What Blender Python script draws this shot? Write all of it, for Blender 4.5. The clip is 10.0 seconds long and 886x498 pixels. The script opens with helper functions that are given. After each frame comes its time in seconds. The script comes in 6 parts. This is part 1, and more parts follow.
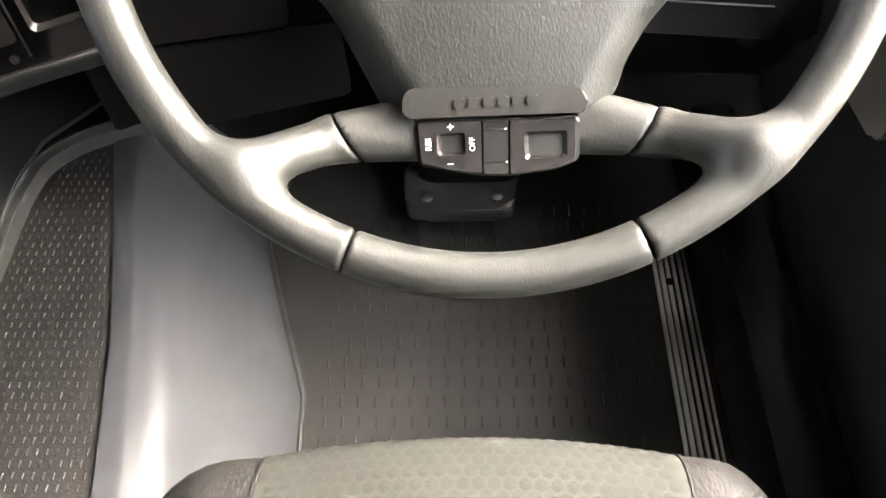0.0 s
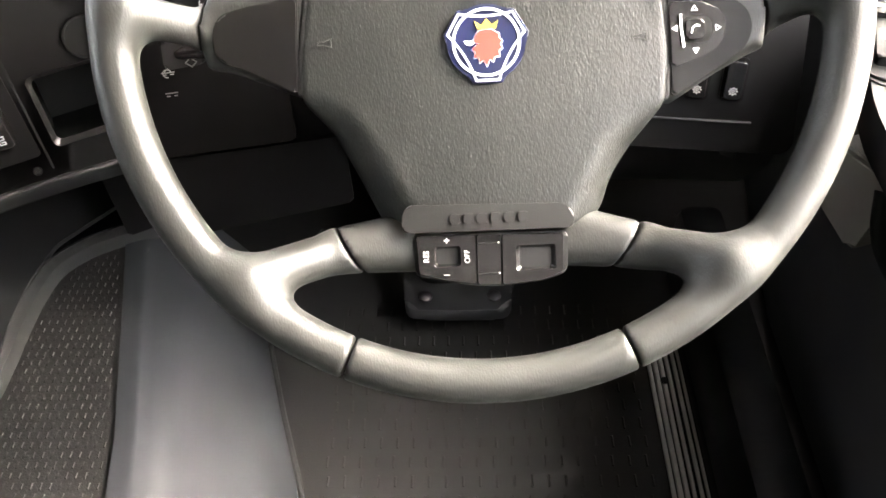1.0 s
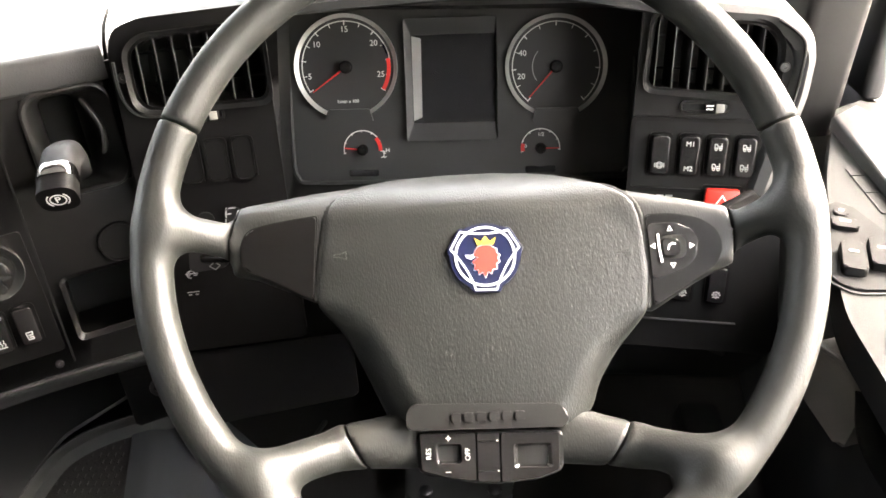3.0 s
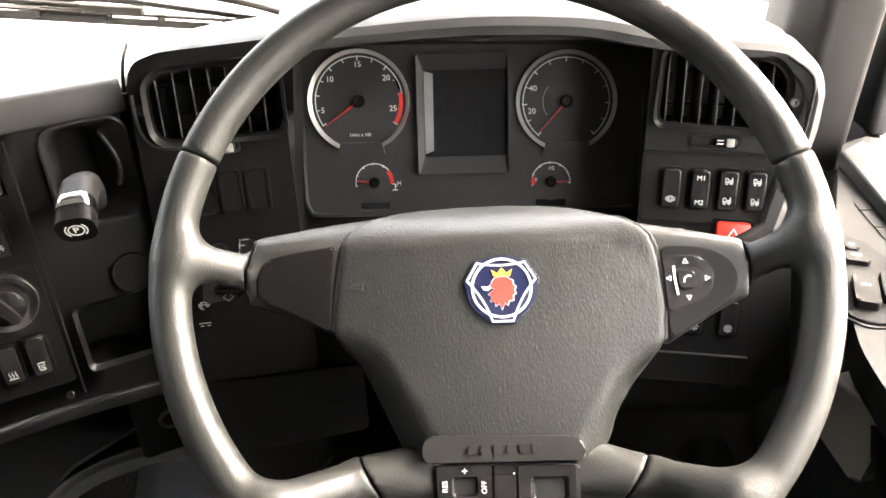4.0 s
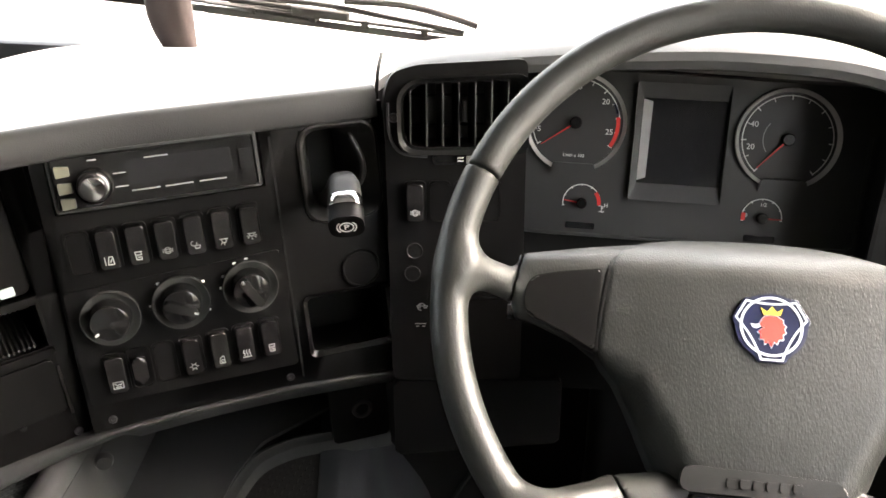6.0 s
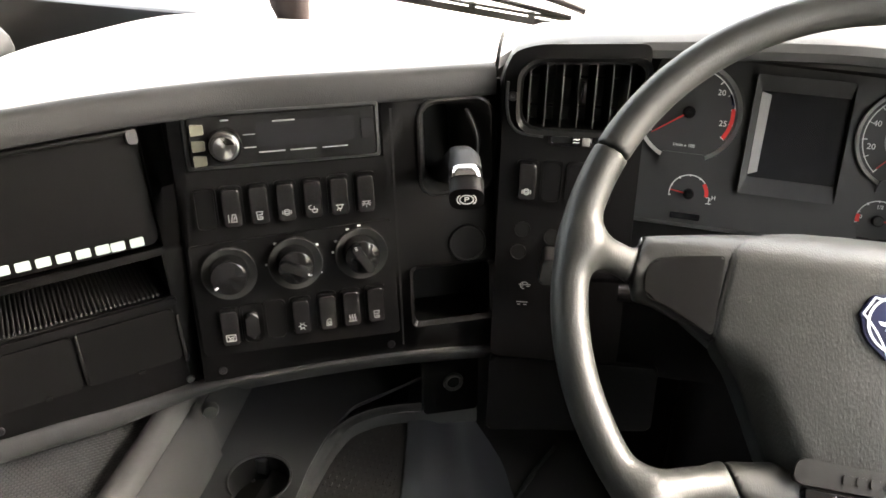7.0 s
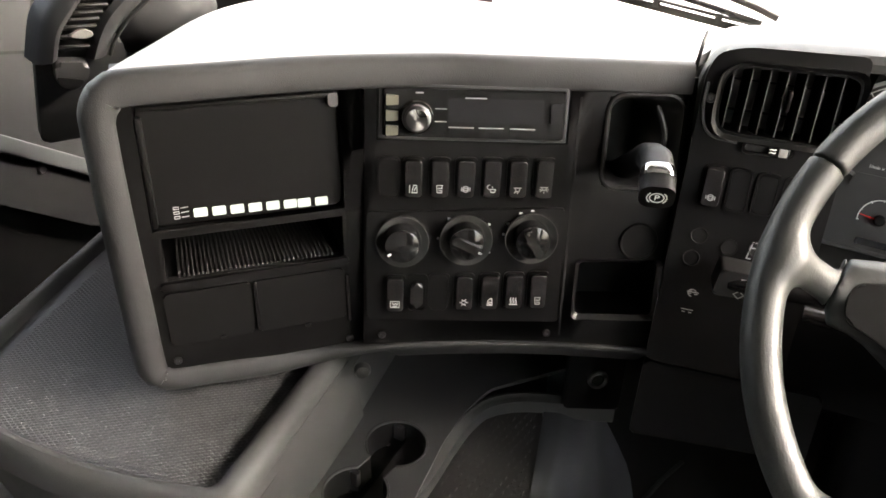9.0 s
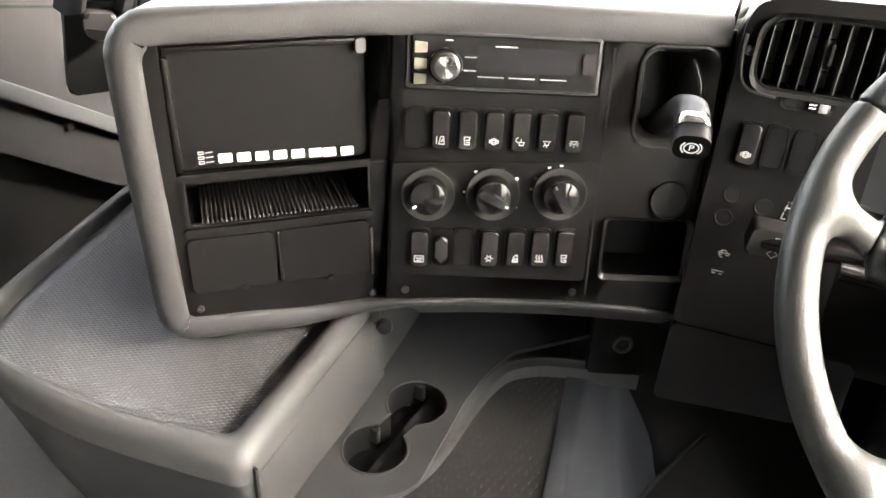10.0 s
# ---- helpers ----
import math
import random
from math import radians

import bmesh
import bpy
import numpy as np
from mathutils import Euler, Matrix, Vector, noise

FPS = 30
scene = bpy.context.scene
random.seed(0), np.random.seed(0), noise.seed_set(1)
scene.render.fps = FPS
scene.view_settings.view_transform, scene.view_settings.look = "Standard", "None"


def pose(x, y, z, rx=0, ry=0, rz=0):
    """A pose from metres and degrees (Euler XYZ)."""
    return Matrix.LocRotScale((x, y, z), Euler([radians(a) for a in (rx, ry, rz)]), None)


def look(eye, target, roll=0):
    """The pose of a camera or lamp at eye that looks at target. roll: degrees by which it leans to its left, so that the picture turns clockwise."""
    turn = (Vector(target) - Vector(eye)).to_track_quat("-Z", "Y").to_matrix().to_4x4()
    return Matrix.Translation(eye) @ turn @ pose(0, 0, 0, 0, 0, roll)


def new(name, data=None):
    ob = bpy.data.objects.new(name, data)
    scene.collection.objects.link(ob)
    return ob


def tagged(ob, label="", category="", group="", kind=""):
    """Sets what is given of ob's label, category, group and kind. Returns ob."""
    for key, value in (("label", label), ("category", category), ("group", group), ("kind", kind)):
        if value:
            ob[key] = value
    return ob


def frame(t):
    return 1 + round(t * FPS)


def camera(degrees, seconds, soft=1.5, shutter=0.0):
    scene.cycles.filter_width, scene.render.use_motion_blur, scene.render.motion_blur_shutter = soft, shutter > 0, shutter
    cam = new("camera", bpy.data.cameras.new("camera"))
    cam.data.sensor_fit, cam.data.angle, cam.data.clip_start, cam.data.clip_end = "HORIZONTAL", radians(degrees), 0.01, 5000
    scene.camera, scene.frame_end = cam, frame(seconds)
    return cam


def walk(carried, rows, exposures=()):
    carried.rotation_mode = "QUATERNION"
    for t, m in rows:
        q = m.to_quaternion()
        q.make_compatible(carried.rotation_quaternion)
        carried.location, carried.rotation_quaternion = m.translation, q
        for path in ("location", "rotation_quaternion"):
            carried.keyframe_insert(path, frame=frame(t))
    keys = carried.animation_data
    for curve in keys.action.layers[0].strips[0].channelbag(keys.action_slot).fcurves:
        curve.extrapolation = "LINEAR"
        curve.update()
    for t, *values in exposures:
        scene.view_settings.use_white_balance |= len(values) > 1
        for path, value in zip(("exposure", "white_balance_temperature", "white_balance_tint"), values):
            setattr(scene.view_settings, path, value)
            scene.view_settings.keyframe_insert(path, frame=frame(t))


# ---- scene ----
cam = camera(59.0, 10.0, soft=1.6)
PATH = [
    (0, (-0.0087, 0.0080, 1.3845), (-0.0566, 0.5962, 0.5772), -4.50),
    (0.5, (-0.0073, 0.0028, 1.4001), (-0.0545, 0.6295, 0.6223), -4.20),
    (1, (-0.0052, -0.0033, 1.4155), (-0.0508, 0.6759, 0.6830), -3.85),
    (1.5, (-0.0064, -0.0124, 1.4277), (-0.0497, 0.7182, 0.7462), -3.42),
    (2, (-0.0061, -0.0187, 1.4398), (-0.0481, 0.7555, 0.8082), -3.08),
    (2.5, (-0.0096, -0.0292, 1.4447), (-0.0521, 0.7807, 0.8596), -2.87),
    (3, (-0.0039, -0.0298, 1.4535), (-0.0468, 0.8021, 0.9002), -2.74),
    (4.5, (-0.0411, -0.0363, 1.4542), (-0.0883, 0.8236, 0.9459), -2.20),
    (5, (-0.0830, -0.0395, 1.4632), (-0.1549, 0.8202, 0.9575), -1.74),
    (5.5, (-0.1196, -0.0485, 1.4687), (-0.2213, 0.8081, 0.9628), -1.36),
    (6, (-0.1531, -0.0628, 1.4751), (-0.3079, 0.7870, 0.9711), -0.49),
    (7.5, (-0.2153, -0.1023, 1.4690), (-0.4899, 0.7034, 0.9442), 1.25),
    (8, (-0.2389, -0.1133, 1.4707), (-0.5656, 0.6719, 0.9445), 2.07),
    (8.5, (-0.2486, -0.1168, 1.4660), (-0.5994, 0.6563, 0.9375), 2.65),
    (9, (-0.2477, -0.1156, 1.4657), (-0.6131, 0.6482, 0.9336), 2.96),
    (9.5, (-0.2489, -0.1157, 1.4471), (-0.6216, 0.6406, 0.9094), 3.11),
    (10, (-0.2457, -0.1217, 1.4318), (-0.6306, 0.6188, 0.8809), 3.30),
]
EXPOSURE = [(0.0, 6.0, 7000, 16), (1.0, 5.8, 7000, 16), (2.5, 5.5, 7100, 16), (4.5, 5.15, 7100, 16), (6.0, 4.85, 7000, 15), (8.0, 4.8, 7000, 14), (9.0, 4.8, 7000, 15), (9.4, 5.25, 7000, 15), (10.0, 5.9, 7000, 15)]
walk(cam, [(t, look(eye, target, roll)) for t, eye, target, roll in PATH], EXPOSURE)

# ---- light: hazy daylight through the windows of the cab ----
SUN_HEIGHT, SUN_TURN = radians(40), radians(62)
world = bpy.data.worlds.new("sky")
scene.world = world
world.use_nodes = True
wn, wl = world.node_tree.nodes, world.node_tree.links
sky = wn.new("ShaderNodeTexSky")
sky.sky_type, sky.sun_disc = "NISHITA", False
sky.sun_elevation, sky.sun_rotation = SUN_HEIGHT, SUN_TURN
sky.dust_density, sky.air_density, sky.ozone_density = 6.0, 1.6, 1.0
wn["Background"].inputs["Strength"].default_value = 0.1
haze = wn.new("ShaderNodeHueSaturation")
haze.inputs["Saturation"].default_value = 0.5
wl.new(sky.outputs[0], haze.inputs["Color"]), wl.new(haze.outputs[0], wn["Background"].inputs["Color"])
sun_lamp = bpy.data.lights.new("sun", "SUN")
sun_lamp.energy, sun_lamp.angle, sun_lamp.color = 0.40, radians(45), (1.0, 0.96, 0.91)
sun = new("sun", sun_lamp)
sun.matrix_world = look((math.sin(SUN_TURN) * 8 * math.cos(SUN_HEIGHT), math.cos(SUN_TURN) * 8 * math.cos(SUN_HEIGHT), 8 * math.sin(SUN_HEIGHT)), (0, 0, 0))


# ---- materials ----
def material(name, colour, rough=0.5, metal=0.0, grain=0.0, scale=400.0, spread=0.12, stain=0.10, coat=0.0, kind="noise", spec=0.5, wear=0.05):
    """A surface with colour variation at two scales, roughness variation and a fine relief."""
    m = bpy.data.materials.new(name)
    m.use_nodes = True
    n, l = m.node_tree.nodes, m.node_tree.links
    b = n["Principled BSDF"]
    b.inputs["Roughness"].default_value, b.inputs["Metallic"].default_value = rough, metal
    b.inputs["Coat Weight"].default_value, b.inputs["Specular IOR Level"].default_value = coat, spec
    co = n.new("ShaderNodeTexCoord")
    big, small = n.new("ShaderNodeTexNoise"), n.new("ShaderNodeTexNoise")
    big.inputs["Scale"].default_value, big.inputs["Detail"].default_value = 7.0, 3.0
    small.inputs["Scale"].default_value, small.inputs["Detail"].default_value = scale * 0.6, 2.0
    l.new(co.outputs["Object"], big.inputs["Vector"]), l.new(co.outputs["Object"], small.inputs["Vector"])
    add = n.new("ShaderNodeMath")
    add.operation = "MULTIPLY_ADD"
    add.inputs[1].default_value = spread
    l.new(small.outputs["Fac"], add.inputs[0])
    mul = n.new("ShaderNodeMath")
    mul.operation = "MULTIPLY_ADD"
    mul.inputs[1].default_value, mul.inputs[2].default_value = stain, 1.0 - spread / 2 - stain / 2
    l.new(big.outputs["Fac"], mul.inputs[0]), l.new(mul.outputs[0], add.inputs[2])
    hsv = n.new("ShaderNodeHueSaturation")
    hsv.inputs["Color"].default_value = (*colour, 1)
    l.new(add.outputs[0], hsv.inputs["Value"]), l.new(hsv.outputs[0], b.inputs["Base Color"])
    rr = n.new("ShaderNodeMapRange")
    rr.inputs["From Min"].default_value, rr.inputs["From Max"].default_value = 0.3, 0.7
    rr.inputs["To Min"].default_value, rr.inputs["To Max"].default_value = max(0.02, rough - wear), min(1.0, rough + wear)
    l.new(big.outputs["Fac"], rr.inputs["Value"]), l.new(rr.outputs[0], b.inputs["Roughness"])
    if grain:
        bump = n.new("ShaderNodeBump")
        bump.inputs["Strength"].default_value, bump.inputs["Distance"].default_value = grain, 0.0006
        if kind == "leather":
            v = n.new("ShaderNodeTexVoronoi")
            v.feature = "SMOOTH_F1"
            v.inputs["Scale"].default_value, v.inputs["Randomness"].default_value = scale, 1.0
            warp = n.new("ShaderNodeMixRGB")
            warp.blend_type, warp.inputs[0].default_value = "ADD", 0.0012
            stretch = n.new("ShaderNodeMapping")
            stretch.inputs["Scale"].default_value = (1.0, 0.38, 0.8)
            l.new(co.outputs["Object"], stretch.inputs["Vector"])
            l.new(stretch.outputs[0], warp.inputs[1]), l.new(small.outputs["Color"], warp.inputs[2])
            l.new(warp.outputs[0], v.inputs["Vector"]), l.new(v.outputs["Distance"], bump.inputs["Height"])
        else:
            fine = n.new("ShaderNodeTexNoise")
            fine.inputs["Scale"].default_value, fine.inputs["Detail"].default_value = scale, 3.0
            l.new(co.outputs["Object"], fine.inputs["Vector"]), l.new(fine.outputs["Fac"], bump.inputs["Height"])
        l.new(bump.outputs[0], b.inputs["Normal"])
    return m


def glass(name, rough=0.0):
    m = bpy.data.materials.new(name)
    m.use_nodes = True
    b = m.node_tree.nodes["Principled BSDF"]
    b.inputs["Base Color"].default_value = (0.97, 0.99, 0.98, 1)
    b.inputs["Transmission Weight"].default_value, b.inputs["Roughness"].default_value, b.inputs["IOR"].default_value = 1.0, rough, 1.02
    return m


LEATHER = material("dark_leather", (0.0090, 0.0095, 0.0086), 0.47, 0, 0.24, 950, 0.25, 0.12, kind="leather", spec=0.42)
PAD = material("grained_airbag_vinyl", (0.0072, 0.0080, 0.0072), 0.44, 0, 0.40, 1000, 0.25, 0.10, kind="leather", spec=0.40)
STRIP = material("smooth_black_vinyl", (0.009, 0.009, 0.0088), 0.38, 0, 0.15, 1200, 0.15, 0.1, wear=0.04, spec=0.3)
INSERT = material("spoke_insert_plastic", (0.0028, 0.0026, 0.0025), 0.38, 0, 0.15, 1200, 0.15, 0.1, spec=0.18)
BLACK = material("black_plastic", (0.0034, 0.0032, 0.0032), 0.46, 0, 0.25, 900, 0.2, 0.2, spec=0.10)
LEVERBLACK = material("satin_black_plastic", (0.010, 0.0098, 0.0096), 0.33, 0, 0.12, 1000, 0.15, 0.1, spec=0.4)
LEVERGREY = material("lever_grey_plastic", (0.0060, 0.0059, 0.0058), 0.55, 0, 0.2, 900, 0.15, 0.1, spec=0.2)
SWITCHBLACK = material("switch_plastic", (0.0065, 0.0062, 0.0062), 0.24, 0, 0.08, 1200, 0.15, 0.1, wear=0.015)
COLLAR = material("satin_knob_collar", (0.030, 0.030, 0.029), 0.22, 0, 0.05, 900, 0.1, 0.1, wear=0.02)
GLOSSBLACK = material("gloss_black", (0.008, 0.008, 0.008), 0.12, 0, 0.0, 500, 0.1, 0.1, wear=0.05)
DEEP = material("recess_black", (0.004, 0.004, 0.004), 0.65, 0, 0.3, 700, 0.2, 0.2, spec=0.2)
FASCIA = material("dark_fascia_plastic", (0.0060, 0.0058, 0.0058), 0.46, 0, 0.3, 900, 0.2, 0.15, spec=0.18)
GREY = material("grey_dash_plastic", (0.0185, 0.0185, 0.0188), 0.58, 0, 0.5, 800, 0.15, 0.12, spec=0.4)
DARKGREY = material("dark_grey_plastic", (0.024, 0.0245, 0.025), 0.48, 0, 0.4, 800, 0.2, 0.15)
GREYRIM = material("tray_rim_grey", (0.033, 0.034, 0.0335), 0.50, 0, 0.4, 800, 0.15, 0.15, spec=0.4)
# same plastic as GREY; the windscreen's strong daylight is put into this lighter colour
DASHTOP = material("daylit_grey_dash_top", (0.30, 0.295, 0.285), 0.55, 0, 0.5, 700, 0.12, 0.1)
TRIM = material("blue_grey_trim", (0.036, 0.039, 0.043), 0.40, 0, 0.12, 900, 0.08, 0.08, wear=0.03, spec=0.4)
RUBBER = material("black_rubber_mat", (0.018, 0.0172, 0.0165), 0.65, 0, 0.6, 500, 0.3, 0.35, spec=0.3)
MATRIDGE = material("rubber_mat_ridge", (0.026, 0.025, 0.024), 0.7, 0, 0.5, 500, 0.3, 0.35, spec=0.2)
TRAYMAT = material("grey_ribbed_mat", (0.060, 0.060, 0.061), 0.55, 0, 0.3, 500, 0.25, 0.3, spec=0.35)
CHROME = material("chrome", (0.58, 0.58, 0.57), 0.10, 1.0, 0, 400, 0.05, 0.05, wear=0.06)
DIALRIM = material("bright_dial_rim", (0.62, 0.62, 0.60), 0.38, 0.7, 0, 400, 0.05, 0.05)
STEEL = material("brushed_steel", (0.22, 0.22, 0.22), 0.32, 1.0, 0.2, 900, 0.2, 0.2)
SILLALU = material("worn_aluminium_strip", (0.42, 0.42, 0.40), 0.45, 0.6, 0.3, 700, 0.3, 0.3)
SCREW = material("dark_screw_steel", (0.10, 0.10, 0.10), 0.35, 1.0, 0.1, 900, 0.2, 0.2)
WHITE = material("white_print", (0.78, 0.78, 0.76), 0.5, 0, 0, 800, 0.15, 0.1)
SIGNWHITE = material("dash_sign_print", (0.40, 0.40, 0.39), 0.5, 0, 0, 800, 0.2, 0.1)
STRIPGREY = material("pale_door_strip", (0.042, 0.046, 0.047), 0.55, 0, 0.2, 700, 0.12, 0.12, spec=0.3)
FLOORMAT = material("woven_floor_mat", (0.085, 0.086, 0.086), 0.8, 0, 1.0, 170, 0.3, 0.3, kind="leather", spec=0.2)
PULLGREY = material("door_pull_grey", (0.16, 0.155, 0.145), 0.45, 0, 0.3, 700, 0.12, 0.12)
DIMWHITE = material("grey_print", (0.30, 0.30, 0.30), 0.5, 0, 0, 800, 0.3, 0.2)
LABELWHITE = material("white_fuse_label", (0.36, 0.43, 0.39), 0.45, 0, 0, 300, 0.1, 0.12)
RED = material("red_plastic", (0.72, 0.030, 0.020), 0.4, 0, 0.1, 500, 0.1, 0.1)
NEEDLE = material("red_needle", (0.60, 0.025, 0.02), 0.5, 0, 0, 500, 0.1, 0.1)
BLUE = material("navy_enamel", (0.0035, 0.0055, 0.024), 0.3, 0, 0, 500, 0.15, 0.15)
SILVERWHITE = material("silver_enamel", (0.46, 0.52, 0.58), 0.3, 0.2, 0, 500, 0.1, 0.1)
ORANGE = material("red_enamel", (0.50, 0.030, 0.022), 0.4, 0, 0, 500, 0.15, 0.1)
GOLD = material("gold_enamel", (0.45, 0.33, 0.05), 0.35, 0.3, 0, 500, 0.15, 0.1)
DIAL = material("dial_face", (0.022, 0.022, 0.022), 0.5, 0, 0.1, 900, 0.1, 0.1)
CLUSTERGREY = material("cluster_face", (0.021, 0.0215, 0.021), 0.45, 0, 0.15, 900, 0.1, 0.1)
SCREEN = material("unlit_screen", (0.012, 0.012, 0.013), 0.16, 0, 0, 500, 0.1, 0.1, wear=0.04)
SILVERPLASTIC = material("silver_plastic", (0.42, 0.42, 0.41), 0.38, 0.5, 0.1, 800, 0.1, 0.1)
GOLDSILVER = material("champagne_plastic", (0.20, 0.195, 0.15), 0.35, 0.5, 0.1, 800, 0.1, 0.1)
CLOTH = material("seat_cloth_honeycomb", (0.0150, 0.0157, 0.0134), 0.9, 0, 0.6, 1500, 0.3, 0.12, spec=0.2)
CLOTHCELL = material("seat_cloth_cell", (0.0092, 0.0098, 0.0082), 0.95, 0, 0.6, 1500, 0.3, 0.12, spec=0.2)
VINYL = material("seat_side_vinyl", (0.008, 0.0078, 0.0076), 0.6, 0, 0.6, 500, 0.25, 0.12, kind="leather", spec=0.12)
DOORGREY = material("door_grey_plastic", (0.0108, 0.0115, 0.0114), 0.75, 0, 0.3, 700, 0.12, 0.12, spec=0.15)
DOORPOD = material("door_switch_pod", (0.0075, 0.0075, 0.0075), 0.75, 0, 0.2, 700, 0.12, 0.12, spec=0.08)
DOORDARK = material("door_dark_plastic", (0.020, 0.0205, 0.021), 0.5, 0, 0.4, 700, 0.15, 0.15)
CABWALL = material("cab_lining", (0.10, 0.098, 0.094), 0.85, 0, 0.3, 300, 0.15, 0.15)
REARDARK = material("dark_rear_wall", (0.022, 0.022, 0.023), 0.9, 0, 0.4, 200, 0.2, 0.2)
VENTSLAT = material("vent_slat_black", (0.009, 0.0085, 0.0085), 0.5, 0, 0.1, 900, 0.1, 0.1, spec=0.3)
DOORMID = material("passenger_door_grey", (0.0135, 0.0137, 0.0142), 0.6, 0, 0.4, 700, 0.12, 0.12, spec=0.3)
CONCRETE = material("yard_concrete", (0.42, 0.41, 0.39), 0.9, 0, 0.4, 6, 0.2, 0.3)
# these two base colours are raised to paint in veiling glare at the windscreen
BROWNDARK = material("dark_brown_plastic", (0.030, 0.023, 0.022), 0.75, 0, 0.1, 500, 0.1, 0.1, spec=0.1)
WIPERGREY = material("glare_greyed_black", (0.045, 0.040, 0.038), 0.7, 0, 0.2, 500, 0.2, 0.2, spec=0.2)
PAINTWHITE = material("white_paint", (0.78, 0.78, 0.77), 0.3, 0, 0, 300, 0.05, 0.08)
PILLAR = material("pillar_brown_grey", (0.0092, 0.0086, 0.0082), 0.65, 0, 0.3, 700, 0.15, 0.15, spec=0.2)
TURNED = material("turned_metal", (0.38, 0.38, 0.37), 0.30, 1.0)
turned = TURNED.node_tree.nodes["Principled BSDF"]
lathe_marks = TURNED.node_tree.nodes.new("ShaderNodeTangent")
lathe_marks.direction_type, lathe_marks.axis = "RADIAL", "Z"
turned.inputs["Anisotropic"].default_value = 0.9
TURNED.node_tree.links.new(lathe_marks.outputs[0], turned.inputs["Tangent"])
GLASS = glass("window_glass")


# ---- mesh helpers ----
def frame_at(o, yaw, lean, roll=0.0):
    """The pose of a panel: x to its right, y up along it, z out of it. yaw: its right end goes ahead; lean: its top goes ahead."""
    y, a = radians(yaw), radians(lean)
    u = Vector((math.cos(y), math.sin(y), 0))
    f = Vector((-math.sin(y), math.cos(y), 0))
    v = f * math.sin(a) + Vector((0, 0, math.cos(a)))
    w = u.cross(v)
    m = Matrix((u, v, w)).transposed().to_4x4()
    m.translation = o
    return m @ pose(0, 0, 0, 0, 0, roll)


def finish(bm, mat, name="mesh", smooth=40.0):
    bmesh.ops.recalc_face_normals(bm, faces=bm.faces[:])
    me = bpy.data.meshes.new(name)
    for f in bm.faces:
        f.smooth = True
    for e in bm.edges:
        cap = any(len(f.verts) > 8 for f in e.link_faces) and e.calc_face_angle(0.0) > radians(8)
        e.smooth = not (cap or len(e.link_faces) == 2 and e.calc_face_angle(0.0) > radians(smooth))
    bm.to_mesh(me)
    bm.free()
    me.materials.append(mat)
    return me


def thing(name, m=None, label="", category="", group="", kind=""):
    ob = new(name)
    if m is not None:
        ob.matrix_world = m
    return tagged(ob, label, category, group, kind)


def part(name, bm, mat, parent, label="", m=None):
    me = bm if isinstance(bm, bpy.types.Mesh) else finish(bm, mat, name)
    ob = new(name, me)
    ob.parent = parent
    if m is not None:
        ob.matrix_local = m
    return tagged(ob, label)


def solid(name, bm, mat, label="", category="", kind="", m=None, group=""):
    ob = new(name, finish(bm, mat, name))
    if m is not None:
        ob.matrix_world = m
    return tagged(ob, label, category, group, kind)


def bevel(bm, width, seg=2, angle=35.0, edges=None):
    if width <= 0:
        return bm
    es = edges or [e for e in bm.edges if len(e.link_faces) == 2 and e.calc_face_angle(0.0) > radians(angle)]
    bmesh.ops.bevel(bm, geom=es, offset=width, segments=seg, profile=0.5, affect="EDGES", clamp_overlap=True)
    return bm


def box(cx, cy, cz, sx, sy, sz, r=0.0, seg=2, bm=None):
    """A box about a centre, with rounded edges."""
    b = bmesh.new()
    bmesh.ops.create_cube(b, size=1.0)
    bmesh.ops.scale(b, vec=(sx, sy, sz), verts=b.verts)
    bevel(b, r, seg)
    bmesh.ops.translate(b, vec=(cx, cy, cz), verts=b.verts)
    return join(bm, b)


def join(bm, b):
    if bm is None:
        return b
    me = bpy.data.meshes.new("tmp")
    b.to_mesh(me)
    b.free()
    bm.from_mesh(me)
    bpy.data.meshes.remove(me)
    return bm


def prism(pts, z0, z1, r=0.0, seg=2, bm=None, top_only=True, taper=0.0):
    """An outline in x and y, drawn out from z0 to z1, its front edge rounded."""
    b = bmesh.new()
    n = len(pts)
    cx, cy = sum(p[0] for p in pts) / n, sum(p[1] for p in pts) / n
    lo = [b.verts.new((x, y, z0)) for x, y in pts]
    hi = [b.verts.new((x + (cx - x) * taper, y + (cy - y) * taper, z1)) for x, y in pts]
    b.faces.new(lo[::-1])
    b.faces.new(hi)
    for i in range(n):
        b.faces.new((lo[i], lo[(i + 1) % n], hi[(i + 1) % n], hi[i]))
    if r > 0:
        tops = {v for v in hi}
        es = [e for e in b.edges if e.verts[0] in tops and e.verts[1] in tops] if top_only else None
        bevel(b, r, seg, edges=es)
    return join(bm, b)


def rrect(w, h, r, cx=0.0, cy=0.0, n=5):
    """The outline of a rectangle with round corners."""
    out = []
    for k, (sx, sy) in enumerate(((1, 1), (-1, 1), (-1, -1), (1, -1))):
        for i in range(n + 1):
            a = radians(90 * k + 90 * i / n)
            out.append((cx + sx * (w / 2 - r) + r * math.cos(a), cy + sy * (h / 2 - r) + r * math.sin(a)))
    return out


